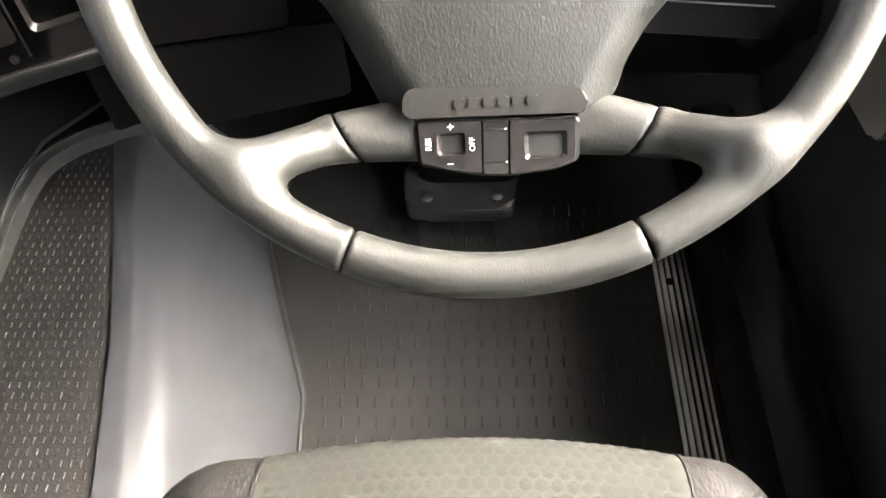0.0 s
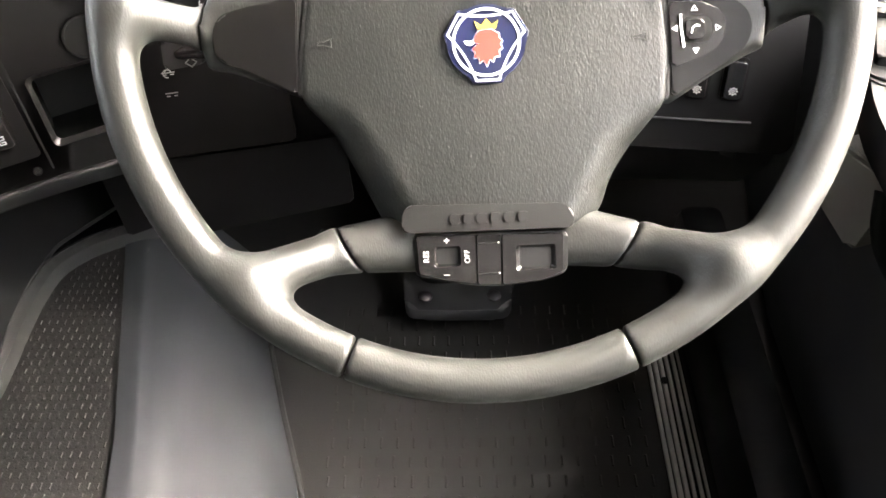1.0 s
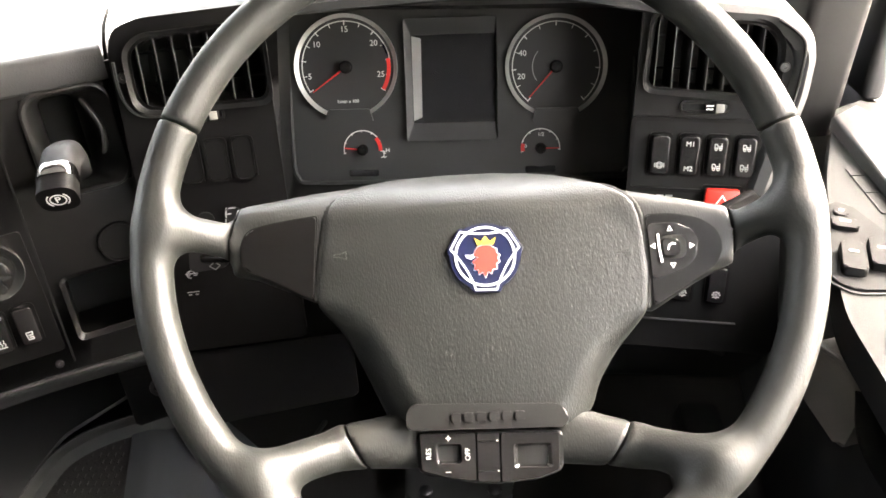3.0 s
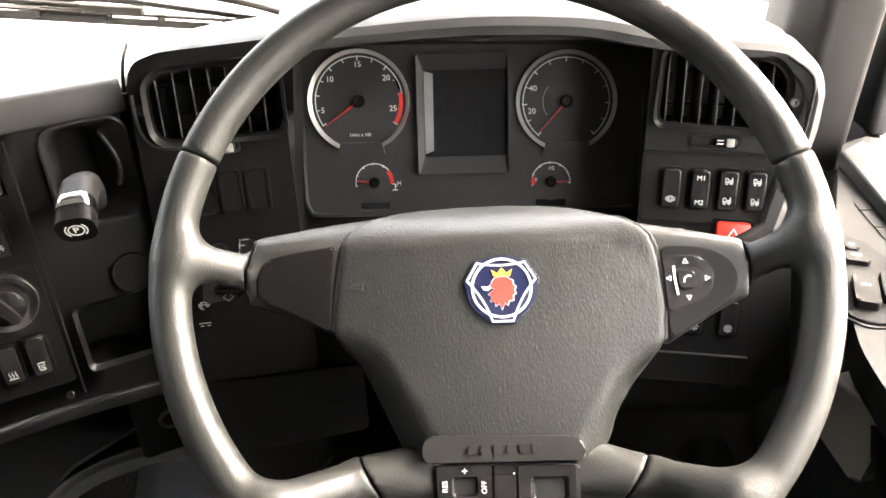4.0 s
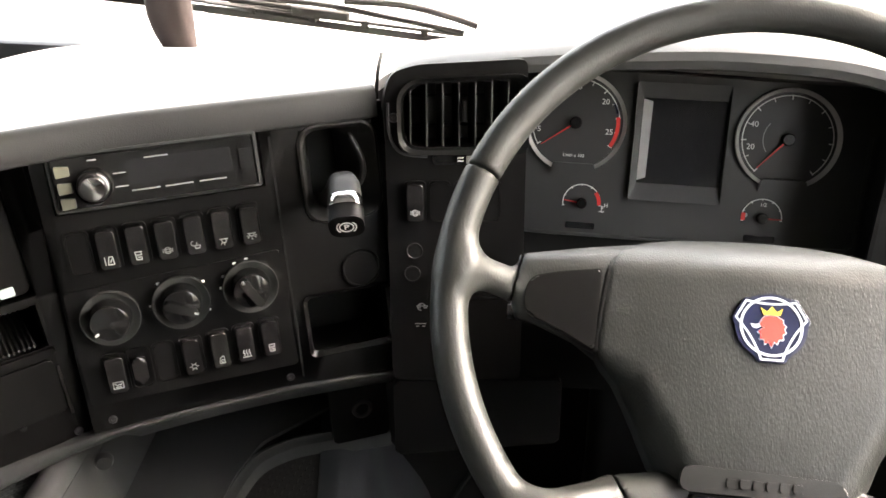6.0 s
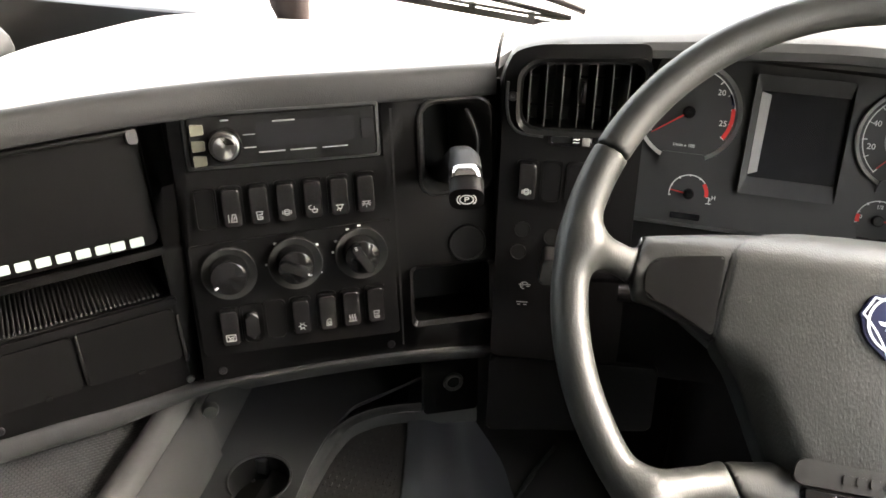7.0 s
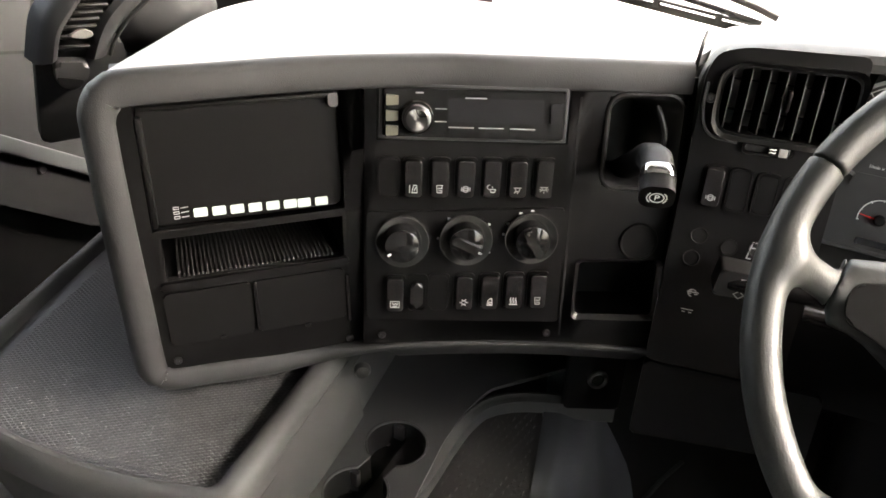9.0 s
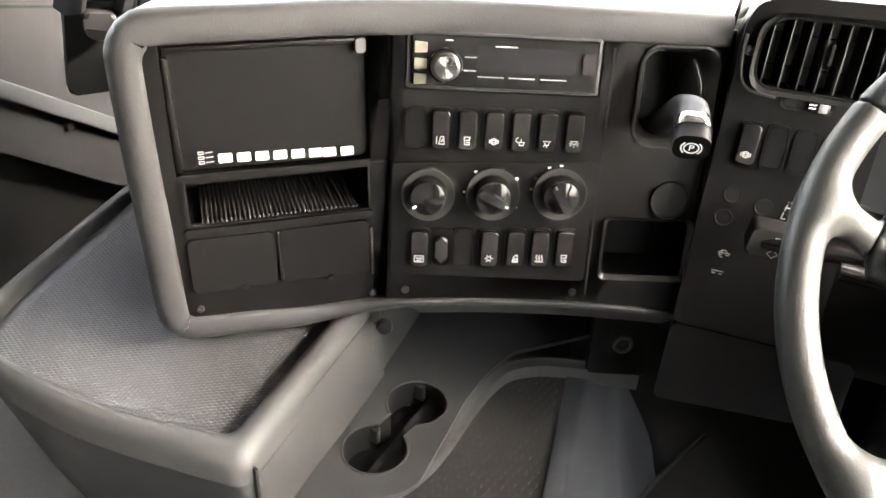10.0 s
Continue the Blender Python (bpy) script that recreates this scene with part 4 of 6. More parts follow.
def vent(m, name, outline, x0, x1, y0, y1, tab, label, step=0.0167, slant=0.0):
    t = thing("air_vent", m, label, "air vent", "dash air vents")
    inner = [(x * 1.0, y * 1.0) for x, y in outline]
    cx, cy = (x0 + x1) / 2, (y0 + y1) / 2
    outer = [(cx + (x - cx) * 1.10, cy + (y - cy) * 1.20) for x, y in outline]
    part("surround", ring_frame(outer, inner, 0.0, 0.006, 0.002, zin=-0.004), FASCIA, t, "rounded dark surround")
    part("duct", prism(inner, -0.060, -0.056), DEEP, t, "dark duct")
    rings = [[(x, y, z) for x, y in inner] for z in (-0.002, -0.058)]
    part("duct_wall", loft(rings, caps=False), DEEP, t)
    k = 0
    x = x0 + 0.008
    while x < x1 - 0.003:
        part("slat", box(0, 0, -0.014, 0.0016, y1 - y0 - 0.002, 0.022, 0.0005), VENTSLAT, t, "", pose(x, cy, 0, 0, 18, 0))
        x += step
    for y in (y0 + 0.018, y1 - 0.018):
        part("cross_slat", box(cx, y, -0.034, x1 - x0, 0.0016, 0.02), DEEP, t)
    part("tab", box(tab[0], tab[1], -0.001, 0.0035, 0.020, 0.010, 0.001), BLACK, t, "thumb tab")
    return t


vent(FL, "left", VL, -0.014, 0.108, 0.066, 0.133, (0.048, 0.104), "black air vent with upright slats beside the instruments")
vent(FR, "right", VR, -0.046, 0.075, 0.050, 0.119, (0.022, 0.085), "black air vent with upright slats near the door")


def vent_slider(m, flip=False):
    t = thing("vent_slider", m, "small black vent slider with white wave sign", "slider", "vent sliders")
    part("slot", ring_frame(rrect(0.050, 0.013, 0.006), rrect(0.044, 0.007, 0.003), 0, 0.0025, 0.0008), SWITCHBLACK, t)
    part("slot_floor", prism(rrect(0.046, 0.009, 0.003), 0, 0.0006), DEEP, t)
    part("thumb", box(0.010, 0, 0.004, 0.020, 0.0085, 0.007, 0.0015), SWITCHBLACK, t)
    part("grip", box(0.014, 0, 0.0075, 0.008, 0.0085, 0.003, 0.001), PULLGREY, t)
    bm = stroke(sc([[(1, 1.8), (3, 2.6), (5, 1.8), (7, 2.6)], [(1, -1.4), (3, -0.6), (5, -1.4), (7, -0.6)]]), 0.0008, 0.0076)
    part("sign", bm, WHITE, t)
    return t


vent_slider(FL @ pose(0.040, 0.0545, 0.0))
vent_slider(FR @ pose(0.012, 0.035, 0.0))
screw(module, -0.024, 0.097, 0.0, FL, 0.005)
screw(module, 0.0815, 0.0765, 0.005, FR, 0.005)
part("moulded_line", tube(curve_points([(-0.0295, 0.112, 0.001), (-0.0295, 0.088, 0.001), (-0.025, 0.070, 0.001), (-0.014, 0.060, 0.001), (0.010, 0.057, 0.001)], 5), 0.0016, 6), DARKGREY, module, "", FL)
# switches left of the instruments
switch(FL @ pose(-0.0035, 0.0085, 0), S_TYRE)
for x in (0.0225, 0.049, 0.0755):
    switch(FL @ pose(x, 0.0085, 0), blank=True)
for x, y in ((-0.005, -0.046), (0.027, -0.053), (-0.008, -0.072), (0.055, -0.050)):
    part("round_blank", lathe([(0, 0), (0.009, 0), (0.009, 0.0006), (0.0084, 0.0008), (0.0078, 0.0002), (0, 0.0004)], 24, None, x, y), FASCIA, module, "small round blank", FL)
part("dip_sign", stroke([arc_line(0.004, 90, 270, 6, -0.001, 0.002)], 0.0008, 0.0, cx=0.002, cy=-0.113), DIMWHITE, module, "", FL)
part("dip_sign", stroke(sc([[(-6, 0), (6, 0)], arc_line(3, 0, 180, 6), [(-5, -2), (-2, -2)], [(2, -2), (5, -2)]]), 0.0008, 0.0, cx=0.002, cy=-0.110), DIMWHITE, module, "", FL)
part("dip_sign", stroke(sc([[(-6, 0), (6, 0)], [(-5, -3), (-2, -3)], [(2, -3), (5, -3)]]), 0.0008, 0.0, cx=0.0, cy=-0.131), DIMWHITE, module, "", FL)
part("fog_sign", stroke(sc([[(0, -9), (4, -9)], [(0, -9), (3, 9), (12, 9)], [(2, 3), (7, 3)]]), 0.0012, 0.0, cx=0.046, cy=-0.052), DIMWHITE, module, "", FL)

# right switch bank
part("switch_bank", ring_frame(rrect(0.138, 0.078, 0.005, 0.0105, -0.015), rrect(0.130, 0.070, 0.004, 0.0105, -0.015), 0, 0.003, 0.001), BLACK, module, "", FR)
bank = [(-0.0275, S_TYRE, None), (0.0015, None, None), (0.0290, S_TRUCK, S_TRUCK), (0.0565, S_TRUCK, S_TRUCK)]
for x, s1, s2 in bank:
    t = switch(FR @ pose(x, -0.0145, 0), s1, second=s2)
    if s1 is None:
        part("sign", letters("M1", 0.0072, 0.0076, 0.0006, 0, 0.0125), SIGNWHITE, t, "white M1")
        part("sign", letters("M2", 0.0072, 0.0060, 0.0006, 0, -0.0135), SIGNWHITE, t, "white M2")
        part("lettering_bar", prism(rrect(0.010, 0.0010, 0.0003, 0, 0.0015), 0.0060, 0.0068), DIMWHITE, t)
        part("lettering_bar", prism(rrect(0.008, 0.0010, 0.0003, 0, -0.0025), 0.0058, 0.0066), DIMWHITE, t)
haz = thing("hazard_switch", FR @ pose(0.0385, -0.069, 0), "red hazard light switch with a white triangle", "switch")
part("switch_frame", ring_frame(rrect(0.040, 0.048, 0.003), rrect(0.035, 0.043, 0.002), 0, 0.003, 0.001), BLACK, haz)
part("cap", box(0, 0, 0.004, 0.034, 0.042, 0.010, 0.003), RED, haz, "red cap")
part("sign", stroke(sc([[(-6, -4), (6, -4), (0, 6), (-6, -4)]]), 0.0013, 0.009, 0.0005, cy=0.009), WHITE, haz)
for x in (0.010, 0.045):
    switch(FR @ pose(x, -0.155, 0), S_GEAR)
part("lettering_bar", stroke(sc([[(-26, -59), (-20, -59)], [(-17, -59), (-11, -59)]]), 0.002, 0.0), DIMWHITE, module, "", FR)
part("panel_line", box(0.02, -0.200, 0.002, 0.10, 0.002, 0.004, 0.001), DARKGREY, module, "", FR)
# floor of the instrument well and its walls
rings = []
face = [(-0.200, -0.042), (0.214, -0.042), (0.222, 0.155), (-0.190, 0.166)]
well_in = [FC @ Vector((x, y, 0.0)) for x, y in rounded(face, 0.012, 4)]
mouth = [(-0.212, 0.690, 1.015), (0.172, 0.705, 1.012), (0.180, 0.738, 1.226), (-0.196, 0.735, 1.230)]


def round3(pts, like, r):
    """Corners of a loop in space rounded as those of its flat fellow."""
    out, n = [], len(pts)
    for i in range(n):
        a, b, c = Vector(pts[i - 1]), Vector(pts[i]), Vector(pts[(i + 1) % n])
        pa, pc = b + (a - b).normalized() * r, b + (c - b).normalized() * r
        for j in range(5):
            t = j / 4
            out.append(pa.lerp(b, t).lerp(b.lerp(pc, t), t))
    return out


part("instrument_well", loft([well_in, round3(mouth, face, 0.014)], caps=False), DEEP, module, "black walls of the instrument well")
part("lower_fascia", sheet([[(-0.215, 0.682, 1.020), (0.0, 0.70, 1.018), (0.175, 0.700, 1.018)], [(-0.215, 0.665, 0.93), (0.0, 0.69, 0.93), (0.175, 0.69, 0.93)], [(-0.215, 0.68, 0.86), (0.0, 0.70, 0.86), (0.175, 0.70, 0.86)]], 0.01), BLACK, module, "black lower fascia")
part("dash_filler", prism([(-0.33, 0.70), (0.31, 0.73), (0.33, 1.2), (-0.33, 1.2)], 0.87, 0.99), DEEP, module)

cluster = thing("instrument_cluster", FC, "dark instrument cluster with dials and an unlit screen", "instrument cluster")
part("face", prism(rounded([(-0.203, -0.045), (0.217, -0.045), (0.225, 0.158), (-0.193, 0.169)], 0.012, 4), -0.012, 0.0, 0.001), CLUSTERGREY, cluster, "dark grey face")


def gauge(cx, cy, r, small, a0, a1, red0, needle_a, texts, name):
    """A dial: rim, face, scale, figures and a needle."""
    d = part(name, lathe([(0, 0.0005), (r - 0.004, 0.0005), (r - 0.004, 0.001), (0, 0.001)], 48), DIAL, cluster, "black dial face", pose(cx, cy, 0))
    if not small:
        part("rim", ring_frame(circle(r, 64), circle(r - 0.0045, 64), 0, 0.006, 0.0012, zin=0.002), DIALRIM, d, "bright dial rim")
        part("rim_gap", prism(rounded([(-0.028, -r - 0.003), (0.030, -r - 0.003), (0.026, -r + 0.012), (-0.024, -r + 0.012)], 0.003), 0.0015, 0.0068), CLUSTERGREY, d)
    rs = r - (0.008 if not small else 0.003)
    part("scale_arc", arc_band(rs - 0.0010, rs, a1, a0, 0.001, 0.0016, 40), WHITE, d, "white scale line")
    bm = None
    n = 12 if not small else 6
    for k in range(n + 1):
        a = radians(a0 + (a1 - a0) * k / n)
        w = 0.0012 if k % 2 == 0 else 0.0008
        ln = 0.0048 if not small else 0.002
        p, q = rs, rs - ln
        bm = stroke([[(p * math.cos(a), p * math.sin(a)), (q * math.cos(a), q * math.sin(a))]], w, 0.001, 0.0006, bm=bm)
    part("tick_marks", bm, WHITE, d, "white scale marks")
    if red0 is not None:
        part("red_zone", arc_band(rs - 0.0045, rs, red0[1], red0[0], 0.001, 0.0018), NEEDLE, d, "red scale zone")
    for text, a, rr, size in texts:
        part("figure", letters(text, size, 0.001, 0.0005, rr * math.cos(radians(a)), rr * math.sin(radians(a))), WHITE, d, "white figure")
    ln = r - (0.012 if not small else 0.004)
    bm = prism([(-0.004, -0.0012), (ln, -0.0004), (ln, 0.0004), (-0.004, 0.0012)], 0.005, 0.0062)
    part("needle", bm, NEEDLE, d, "red needle", pose(0, 0, 0, 0, 0, needle_a))
    hr = 0.0075 if not small else 0.0065
    part("hub", lathe([(0, 0.001), (hr, 0.001), (hr, 0.008), (hr * 0.8, 0.010), (0, 0.010)], 24), SWITCHBLACK, d, "black needle hub")
    return d


d = gauge(-0.126, 0.098, 0.0610, False, 212, -32, (10, -32), 215, [("5", 193, 0.045, 0.0095), ("10", 142, 0.043, 0.0095), ("15", 90, 0.043, 0.0095), ("20", 38, 0.043, 0.0095), ("25", -13, 0.042, 0.0095)], "rev_counter")
part("figure", letters("1/min x 100", 0.0055, 0.001, 0.0005, 0, -0.040), WHITE, d, "white lettering")
part("blue_zone", arc_band(0.0495, 0.0525, 12, 30, 0.001, 0.0018), BLUE, d, "blue scale zone")
d = gauge(0.121, 0.092, 0.0595, False, 230, -50, None, 228, [("20", 195, 0.042, 0.0095), ("40", 158, 0.042, 0.0095)], "speedometer")
part("inner_scale", arc_band(0.027, 0.0278, 140, 215, 0.001, 0.0016), DIMWHITE, d, "grey inner scale")
gauge(-0.111, 0.000, 0.0265, True, 190, -5, (40, -5), 172, [("H", -3, 0.030, 0.007)], "temperature_gauge")
gauge(0.103, -0.003, 0.0265, True, 190, -5, (190, 165), 0, [("1/2", 88, 0.016, 0.006), ("0", 172, 0.018, 0.006)], "fuel_gauge")
part("gauge_sign", stroke(sc([[(-3, -4), (-1, -3), (1, -4), (3, -3)], [(0, -3), (0, 4)], [(0, 1), (2, 1)], [(0, 3), (2, 3)]]), 0.0008, 0.0005, cx=-0.086, cy=-0.006), WHITE, cluster)
part("gauge_sign", stroke(sc([[(-2, -3), (-2, 3), (2, 3), (2, -3), (-2, -3)], [(3, 1), (4, -2)]]), 0.0008, 0.0005, cx=0.086, cy=-0.008), WHITE, cluster)
for x in (-0.111, 0.103):
    part("mileage_window", prism(rrect(0.036, 0.008, 0.002, x, -0.0285), 0.0, 0.0008), SCREEN, cluster)
rim_line = curve_points([(-0.195, 0.120, 0.004), (-0.195, 0.050, 0.004), (-0.195, -0.015, 0.004), (-0.191, -0.031, 0.004), (-0.178, -0.0385, 0.004), (-0.10, -0.0390, 0.004), (0.0, -0.0385, 0.004), (0.10, -0.0375, 0.004), (0.190, -0.0355, 0.004), (0.203, -0.030, 0.004), (0.208, -0.015, 0.004), (0.212, 0.100, 0.004)], 4)
part("lens_rim", tube(rim_line, 0.0024, 8), GREYRIM, cluster, "grey rounded edge of the lens")
part("screen_frame", ring_frame(rrect(0.108, 0.141, 0.003, -0.002, 0.0800), rrect(0.098, 0.102, 0.002, 0.0010, 0.0810), 0.0, 0.009, 0.002, zin=0.002), DARKGREY, cluster, "raised dark screen frame")
part("screen", prism(rrect(0.098, 0.102, 0.002, 0.001, 0.081), 0.0005, 0.002), SCREEN, cluster, "unlit screen")
part("light_strip", prism([(-0.0475, 0.033), (-0.0375, 0.037), (-0.0365, 0.128), (-0.0475, 0.131)], 0.002, 0.0026), SILVERPLASTIC, cluster, "pale strip at the screen's edge")

# ---- steering wheel ----
wheel = thing("steering_wheel", None, "dark leather four-spoke truck steering wheel with blue badge", "steering wheel")
WC, WTILT = (-0.0033, 0.4449, 1.1488), 43.0
FW = frame_at(WC, 2, WTILT)
FK = frame_at((-0.0008, 0.4536, 1.1239), 0.5, 42.5, 1.2)
WR, WT = 0.2355, 0.0146
KW = FW.inverted() @ FK


def kw(x, y, z=0.0):
    return tuple(KW @ Vector((x, y, z)))


def rim_point(a):
    return (WR * math.cos(radians(a)), WR * math.sin(radians(a)), 0.0)


INV = np.array(KW.inverted())


SPOKE_L = [(-0.060, 0.0715), (-0.090, 0.0680), (-0.128, 0.0615), (-0.156, 0.0555), (-0.188, 0.0495), (-0.193, 0.012), (-0.189, -0.005), (-0.172, -0.0085), (-0.126, -0.028), (-0.098, -0.024)]
SPOKE_R = [(0.060, 0.0640), (0.094, 0.0545), (0.121, 0.0475), (0.148, 0.0415), (0.175, 0.0352), (0.188, 0.0325), (0.192, 0.003), (0.188, -0.0115), (0.179, -0.0150), (0.158, -0.0255), (0.126, -0.0450), (0.098, -0.034)]


def wheel_field(p):
    """Rim and four spokes as one flowing body, in the wheel's own axes."""
    q = np.hypot(p[..., 0], p[..., 1]) - WR
    rim = np.hypot(q, p[..., 2] * 0.93) - WT
    pk = p @ INV[:3, :3].T + INV[:3, 3]
    sp = np.full(rim.shape, 1.0)
    for s, plate in ((-1, SPOKE_L), (1, SPOKE_R)):
        b = np.array(rim_point(90 - s * 86.5)) * 0.955
        dy = -0.030 * s
        back = np.clip(pk[..., 1] - 0.033, 0, 1) ** 2 * 26.0
        one = d_slab(d_poly(pk, plate), pk[..., 2] + 0.0150 + back, 0.0155, 0.0120)
        one = blend(one, d_capsule(p, kw(s * 0.184, 0.016 + dy * 0.180, -0.022), b, 0.0135, 0.0125), 0.008)
        sp = np.minimum(sp, one)
        e = np.array(rim_point(-90 + s * 44)) * 0.95
        wedge = d_capsule(p, kw(s * 0.058, -0.124, -0.018), kw(s * 0.100, -0.136 + dy * 0.1, -0.013), 0.0135, 0.0145)
        low_sp = blend(blend(wedge, d_capsule(p, kw(s * 0.052, -0.139, -0.016), kw(s * 0.110, -0.139 + dy * 0.1, -0.010), 0.0140, 0.0150), 0.008), d_capsule(p, kw(s * 0.108, -0.139 + dy * 0.1, -0.010), e, 0.0150, 0.0145), 0.004)
        sp = np.minimum(sp, low_sp)
    return blend(rim, sp, 0.020)


def angle_gap(p, a, gap=0.0007):
    """Signed distance past the radial plane at an angle, on the side of growing angles."""
    c, s = math.cos(radians(a)), math.sin(radians(a))
    return -(p[..., 1] * c - p[..., 0] * s) + gap, p[..., 0] * c + p[..., 1] * s


A_UL, A_UR, A_LL, A_LR = 157.3, 18.4, 246.6, 292.8


def between(p, a0, a1):
    """Distance out of the sector from a0 to a1 (under a half turn)."""
    g0, _ = angle_gap(p, a0)
    g1, _ = angle_gap(p, a1)
    return np.maximum(g0, -g1 + 0.0014)


def seam_k(p, x0, y0, x1, y1):
    """Distance past a line of the spoke plane, positive on its left."""
    lx = INV[0, 0] * p[..., 0] + INV[0, 1] * p[..., 1] + INV[0, 2] * p[..., 2] + INV[0, 3]
    ly = INV[1, 0] * p[..., 0] + INV[1, 1] * p[..., 1] + INV[1, 2] * p[..., 2] + INV[1, 3]
    ln = math.hypot(x1 - x0, y1 - y0)
    return ((x1 - x0) * (ly - y0) - (y1 - y0) * (lx - x0)) / ln


B = 0.262
Z0, Z1 = -0.070, 0.034
ST = 0.0026
top_rim = lambda p: np.maximum(wheel_field(p), between(p, A_UR, A_UL))
part("rim_top", implicit_mesh("rim_top", top_rim, (-B, 0.06, Z0), (B, B, Z1), ST, LEATHER), None, wheel, "smooth leather upper rim", FW)
low_rim = lambda p: np.maximum(wheel_field(p), between(p, A_LL, A_LR))
part("rim_bottom", implicit_mesh("rim_bottom", low_rim, (-0.14, -B, Z0), (0.14, -0.15, Z1), ST, LEATHER), None, wheel, "smooth leather lower rim", FW)


def grip_left(p):
    d = np.maximum(wheel_field(p), between(p, A_UL, A_LL))
    d = np.maximum(d, np.where(p[..., 1] > -0.035, -seam_k(p, -0.1925, 0.008, -0.1853, 0.045) + 0.0005, -1))
    return np.maximum(d, np.where(p[..., 1] < -0.06, seam_k(p, -0.106, -0.120, -0.089, -0.150) + 0.0005, -1))


def grip_right(p):
    d = np.maximum(wheel_field(p), np.maximum(angle_gap(p, A_LR)[0], -angle_gap(p, A_UR)[0] + 0.0014))
    d = np.maximum(d, -p[..., 0] + 0.04)
    d = np.maximum(d, np.where(p[..., 1] > -0.09, seam_k(p, 0.1890, -0.010, 0.1868, 0.032) + 0.0005, -1))
    return np.maximum(d, np.where(p[..., 1] < -0.06, -seam_k(p, 0.103, -0.126, 0.085, -0.153) + 0.0005, -1))


def spoke_part(sign, up):
    def field(p):
        d = wheel_field(p)
        if up:
            d = np.maximum(d, np.where(sign < 0, seam_k(p, -0.1925, 0.008, -0.1853, 0.045) + 0.0005, -seam_k(p, 0.1890, -0.010, 0.1868, 0.032) + 0.0005))
            return np.maximum(d, -p[..., 1] - 0.075)
        d = np.maximum(d, -seam_k(p, -0.106, -0.120, -0.089, -0.150) + 0.0005 if sign < 0 else seam_k(p, 0.103, -0.126, 0.085, -0.153) + 0.0005)
        d = np.maximum(d, np.hypot(p[..., 0], p[..., 1]) - 0.203)
        return np.maximum(d, p[..., 1] + 0.09)
    return field


part("grip", implicit_mesh("grip", grip_left, (-B, -B, Z0), (-0.06, 0.13, Z1), ST, LEATHER), None, wheel, "grained leather grip", FW)
part("grip", implicit_mesh("grip", grip_right, (0.05, -B, Z0), (B, 0.12, Z1), ST, LEATHER), None, wheel, "grained leather grip", FW)
for s in (-1, 1):
    part("spoke", implicit_mesh("spoke", spoke_part(s, True), (-0.215 if s < 0 else 0.06, -0.09, Z0), (-0.06 if s < 0 else 0.215, 0.08, Z1), ST, LEATHER), None, wheel, "side spoke", FW)
    part("lower_spoke", implicit_mesh("lower_spoke", spoke_part(s, False), (-0.12 if s < 0 else 0.03, -0.20, Z0), (-0.03 if s < 0 else 0.12, -0.09, Z1), ST, LEATHER), None, wheel, "lower spoke", FW)

# hub body and airbag pad
PADOUT = rounded([(0.010, 0.0770), (-0.028, 0.0766), (-0.060, 0.0740), (-0.084, 0.0685), (-0.104, 0.0600), (-0.1150, 0.0450), (-0.1185, 0.026), (-0.1225, -0.003), (-0.1245, -0.031), (-0.1060, -0.052), (-0.0905, -0.083), (-0.0790, -0.108), (-0.0740, -0.119), (-0.0600, -0.1255), (0.0560, -0.1255), (0.0710, -0.1215), (0.0790, -0.1130), (0.0840, -0.094), (0.0970, -0.0745), (0.1165, -0.0500), (0.1210, -0.043), (0.1238, -0.015), (0.1222, 0.014), (0.1195, 0.030), (0.1130, 0.0425), (0.0960, 0.0545), (0.0650, 0.0675), (0.0400, 0.0738)], 0.008, 4)
HUBOUT = rounded([(-0.172, 0.034), (-0.105, 0.044), (0.0, 0.050), (0.105, 0.038), (0.172, 0.026), (0.172, 0.0), (0.110, -0.045), (0.068, -0.118), (-0.068, -0.118), (-0.110, -0.040), (-0.172, 0.004)], 0.012, 3)


def past(p, x0, y0, x1, y1):
    """Distance inside a slanting flank, from its edge."""
    ln = math.hypot(x1 - x0, y1 - y0)
    return ((x1 - x0) * (p[..., 1] - y0) - (y1 - y0) * (p[..., 0] - x0)) / ln


def pad_field(p):
    dome = 0.005 * np.clip(1 - ((p[..., 0] / 0.13) ** 2 + ((p[..., 1] + 0.03) / 0.085) ** 2), 0, 1)
    back = np.clip(p[..., 1] - 0.033, 0, 1) ** 2 * 26.0
    # the lower flanks roll away from the face
    for x0, y0, x1, y1 in ((-0.125, -0.025, -0.076, -0.114), (0.0785, -0.118, 0.1235, -0.037)):
        start = -0.026 if x0 < 0 else -0.042
        back = back + np.clip(0.030 - past(p, x0, y0, x1, y1), 0, 1) ** 2 * 24.0 * np.clip((start - p[..., 1]) / 0.030, 0, 1) ** 1.5
    return d_slab(d_poly(p, PADOUT), p[..., 2] + 0.026 - dome + back, 0.028, 0.0032)


def pad_gap_field(p):
    """The dark gap beside the pad, a little wider than it and lower."""
    d = d_slab(d_poly(p, PADOUT) - 0.0021, p[..., 2] + 0.026 + np.clip(p[..., 1] - 0.032, 0, 1) ** 2 * 26.0, 0.0274, 0.0008)
    return np.maximum(np.maximum(d, p[..., 1] - 0.056), np.where(p[..., 0] < 0, -0.028, -0.044) - p[..., 1])


def hub_field(p):
    back = np.clip(p[..., 1] - 0.005, 0, 1) ** 2 * 6.0
    return d_slab(d_poly(p, HUBOUT), p[..., 2] + 0.046 + back, 0.026, 0.020)


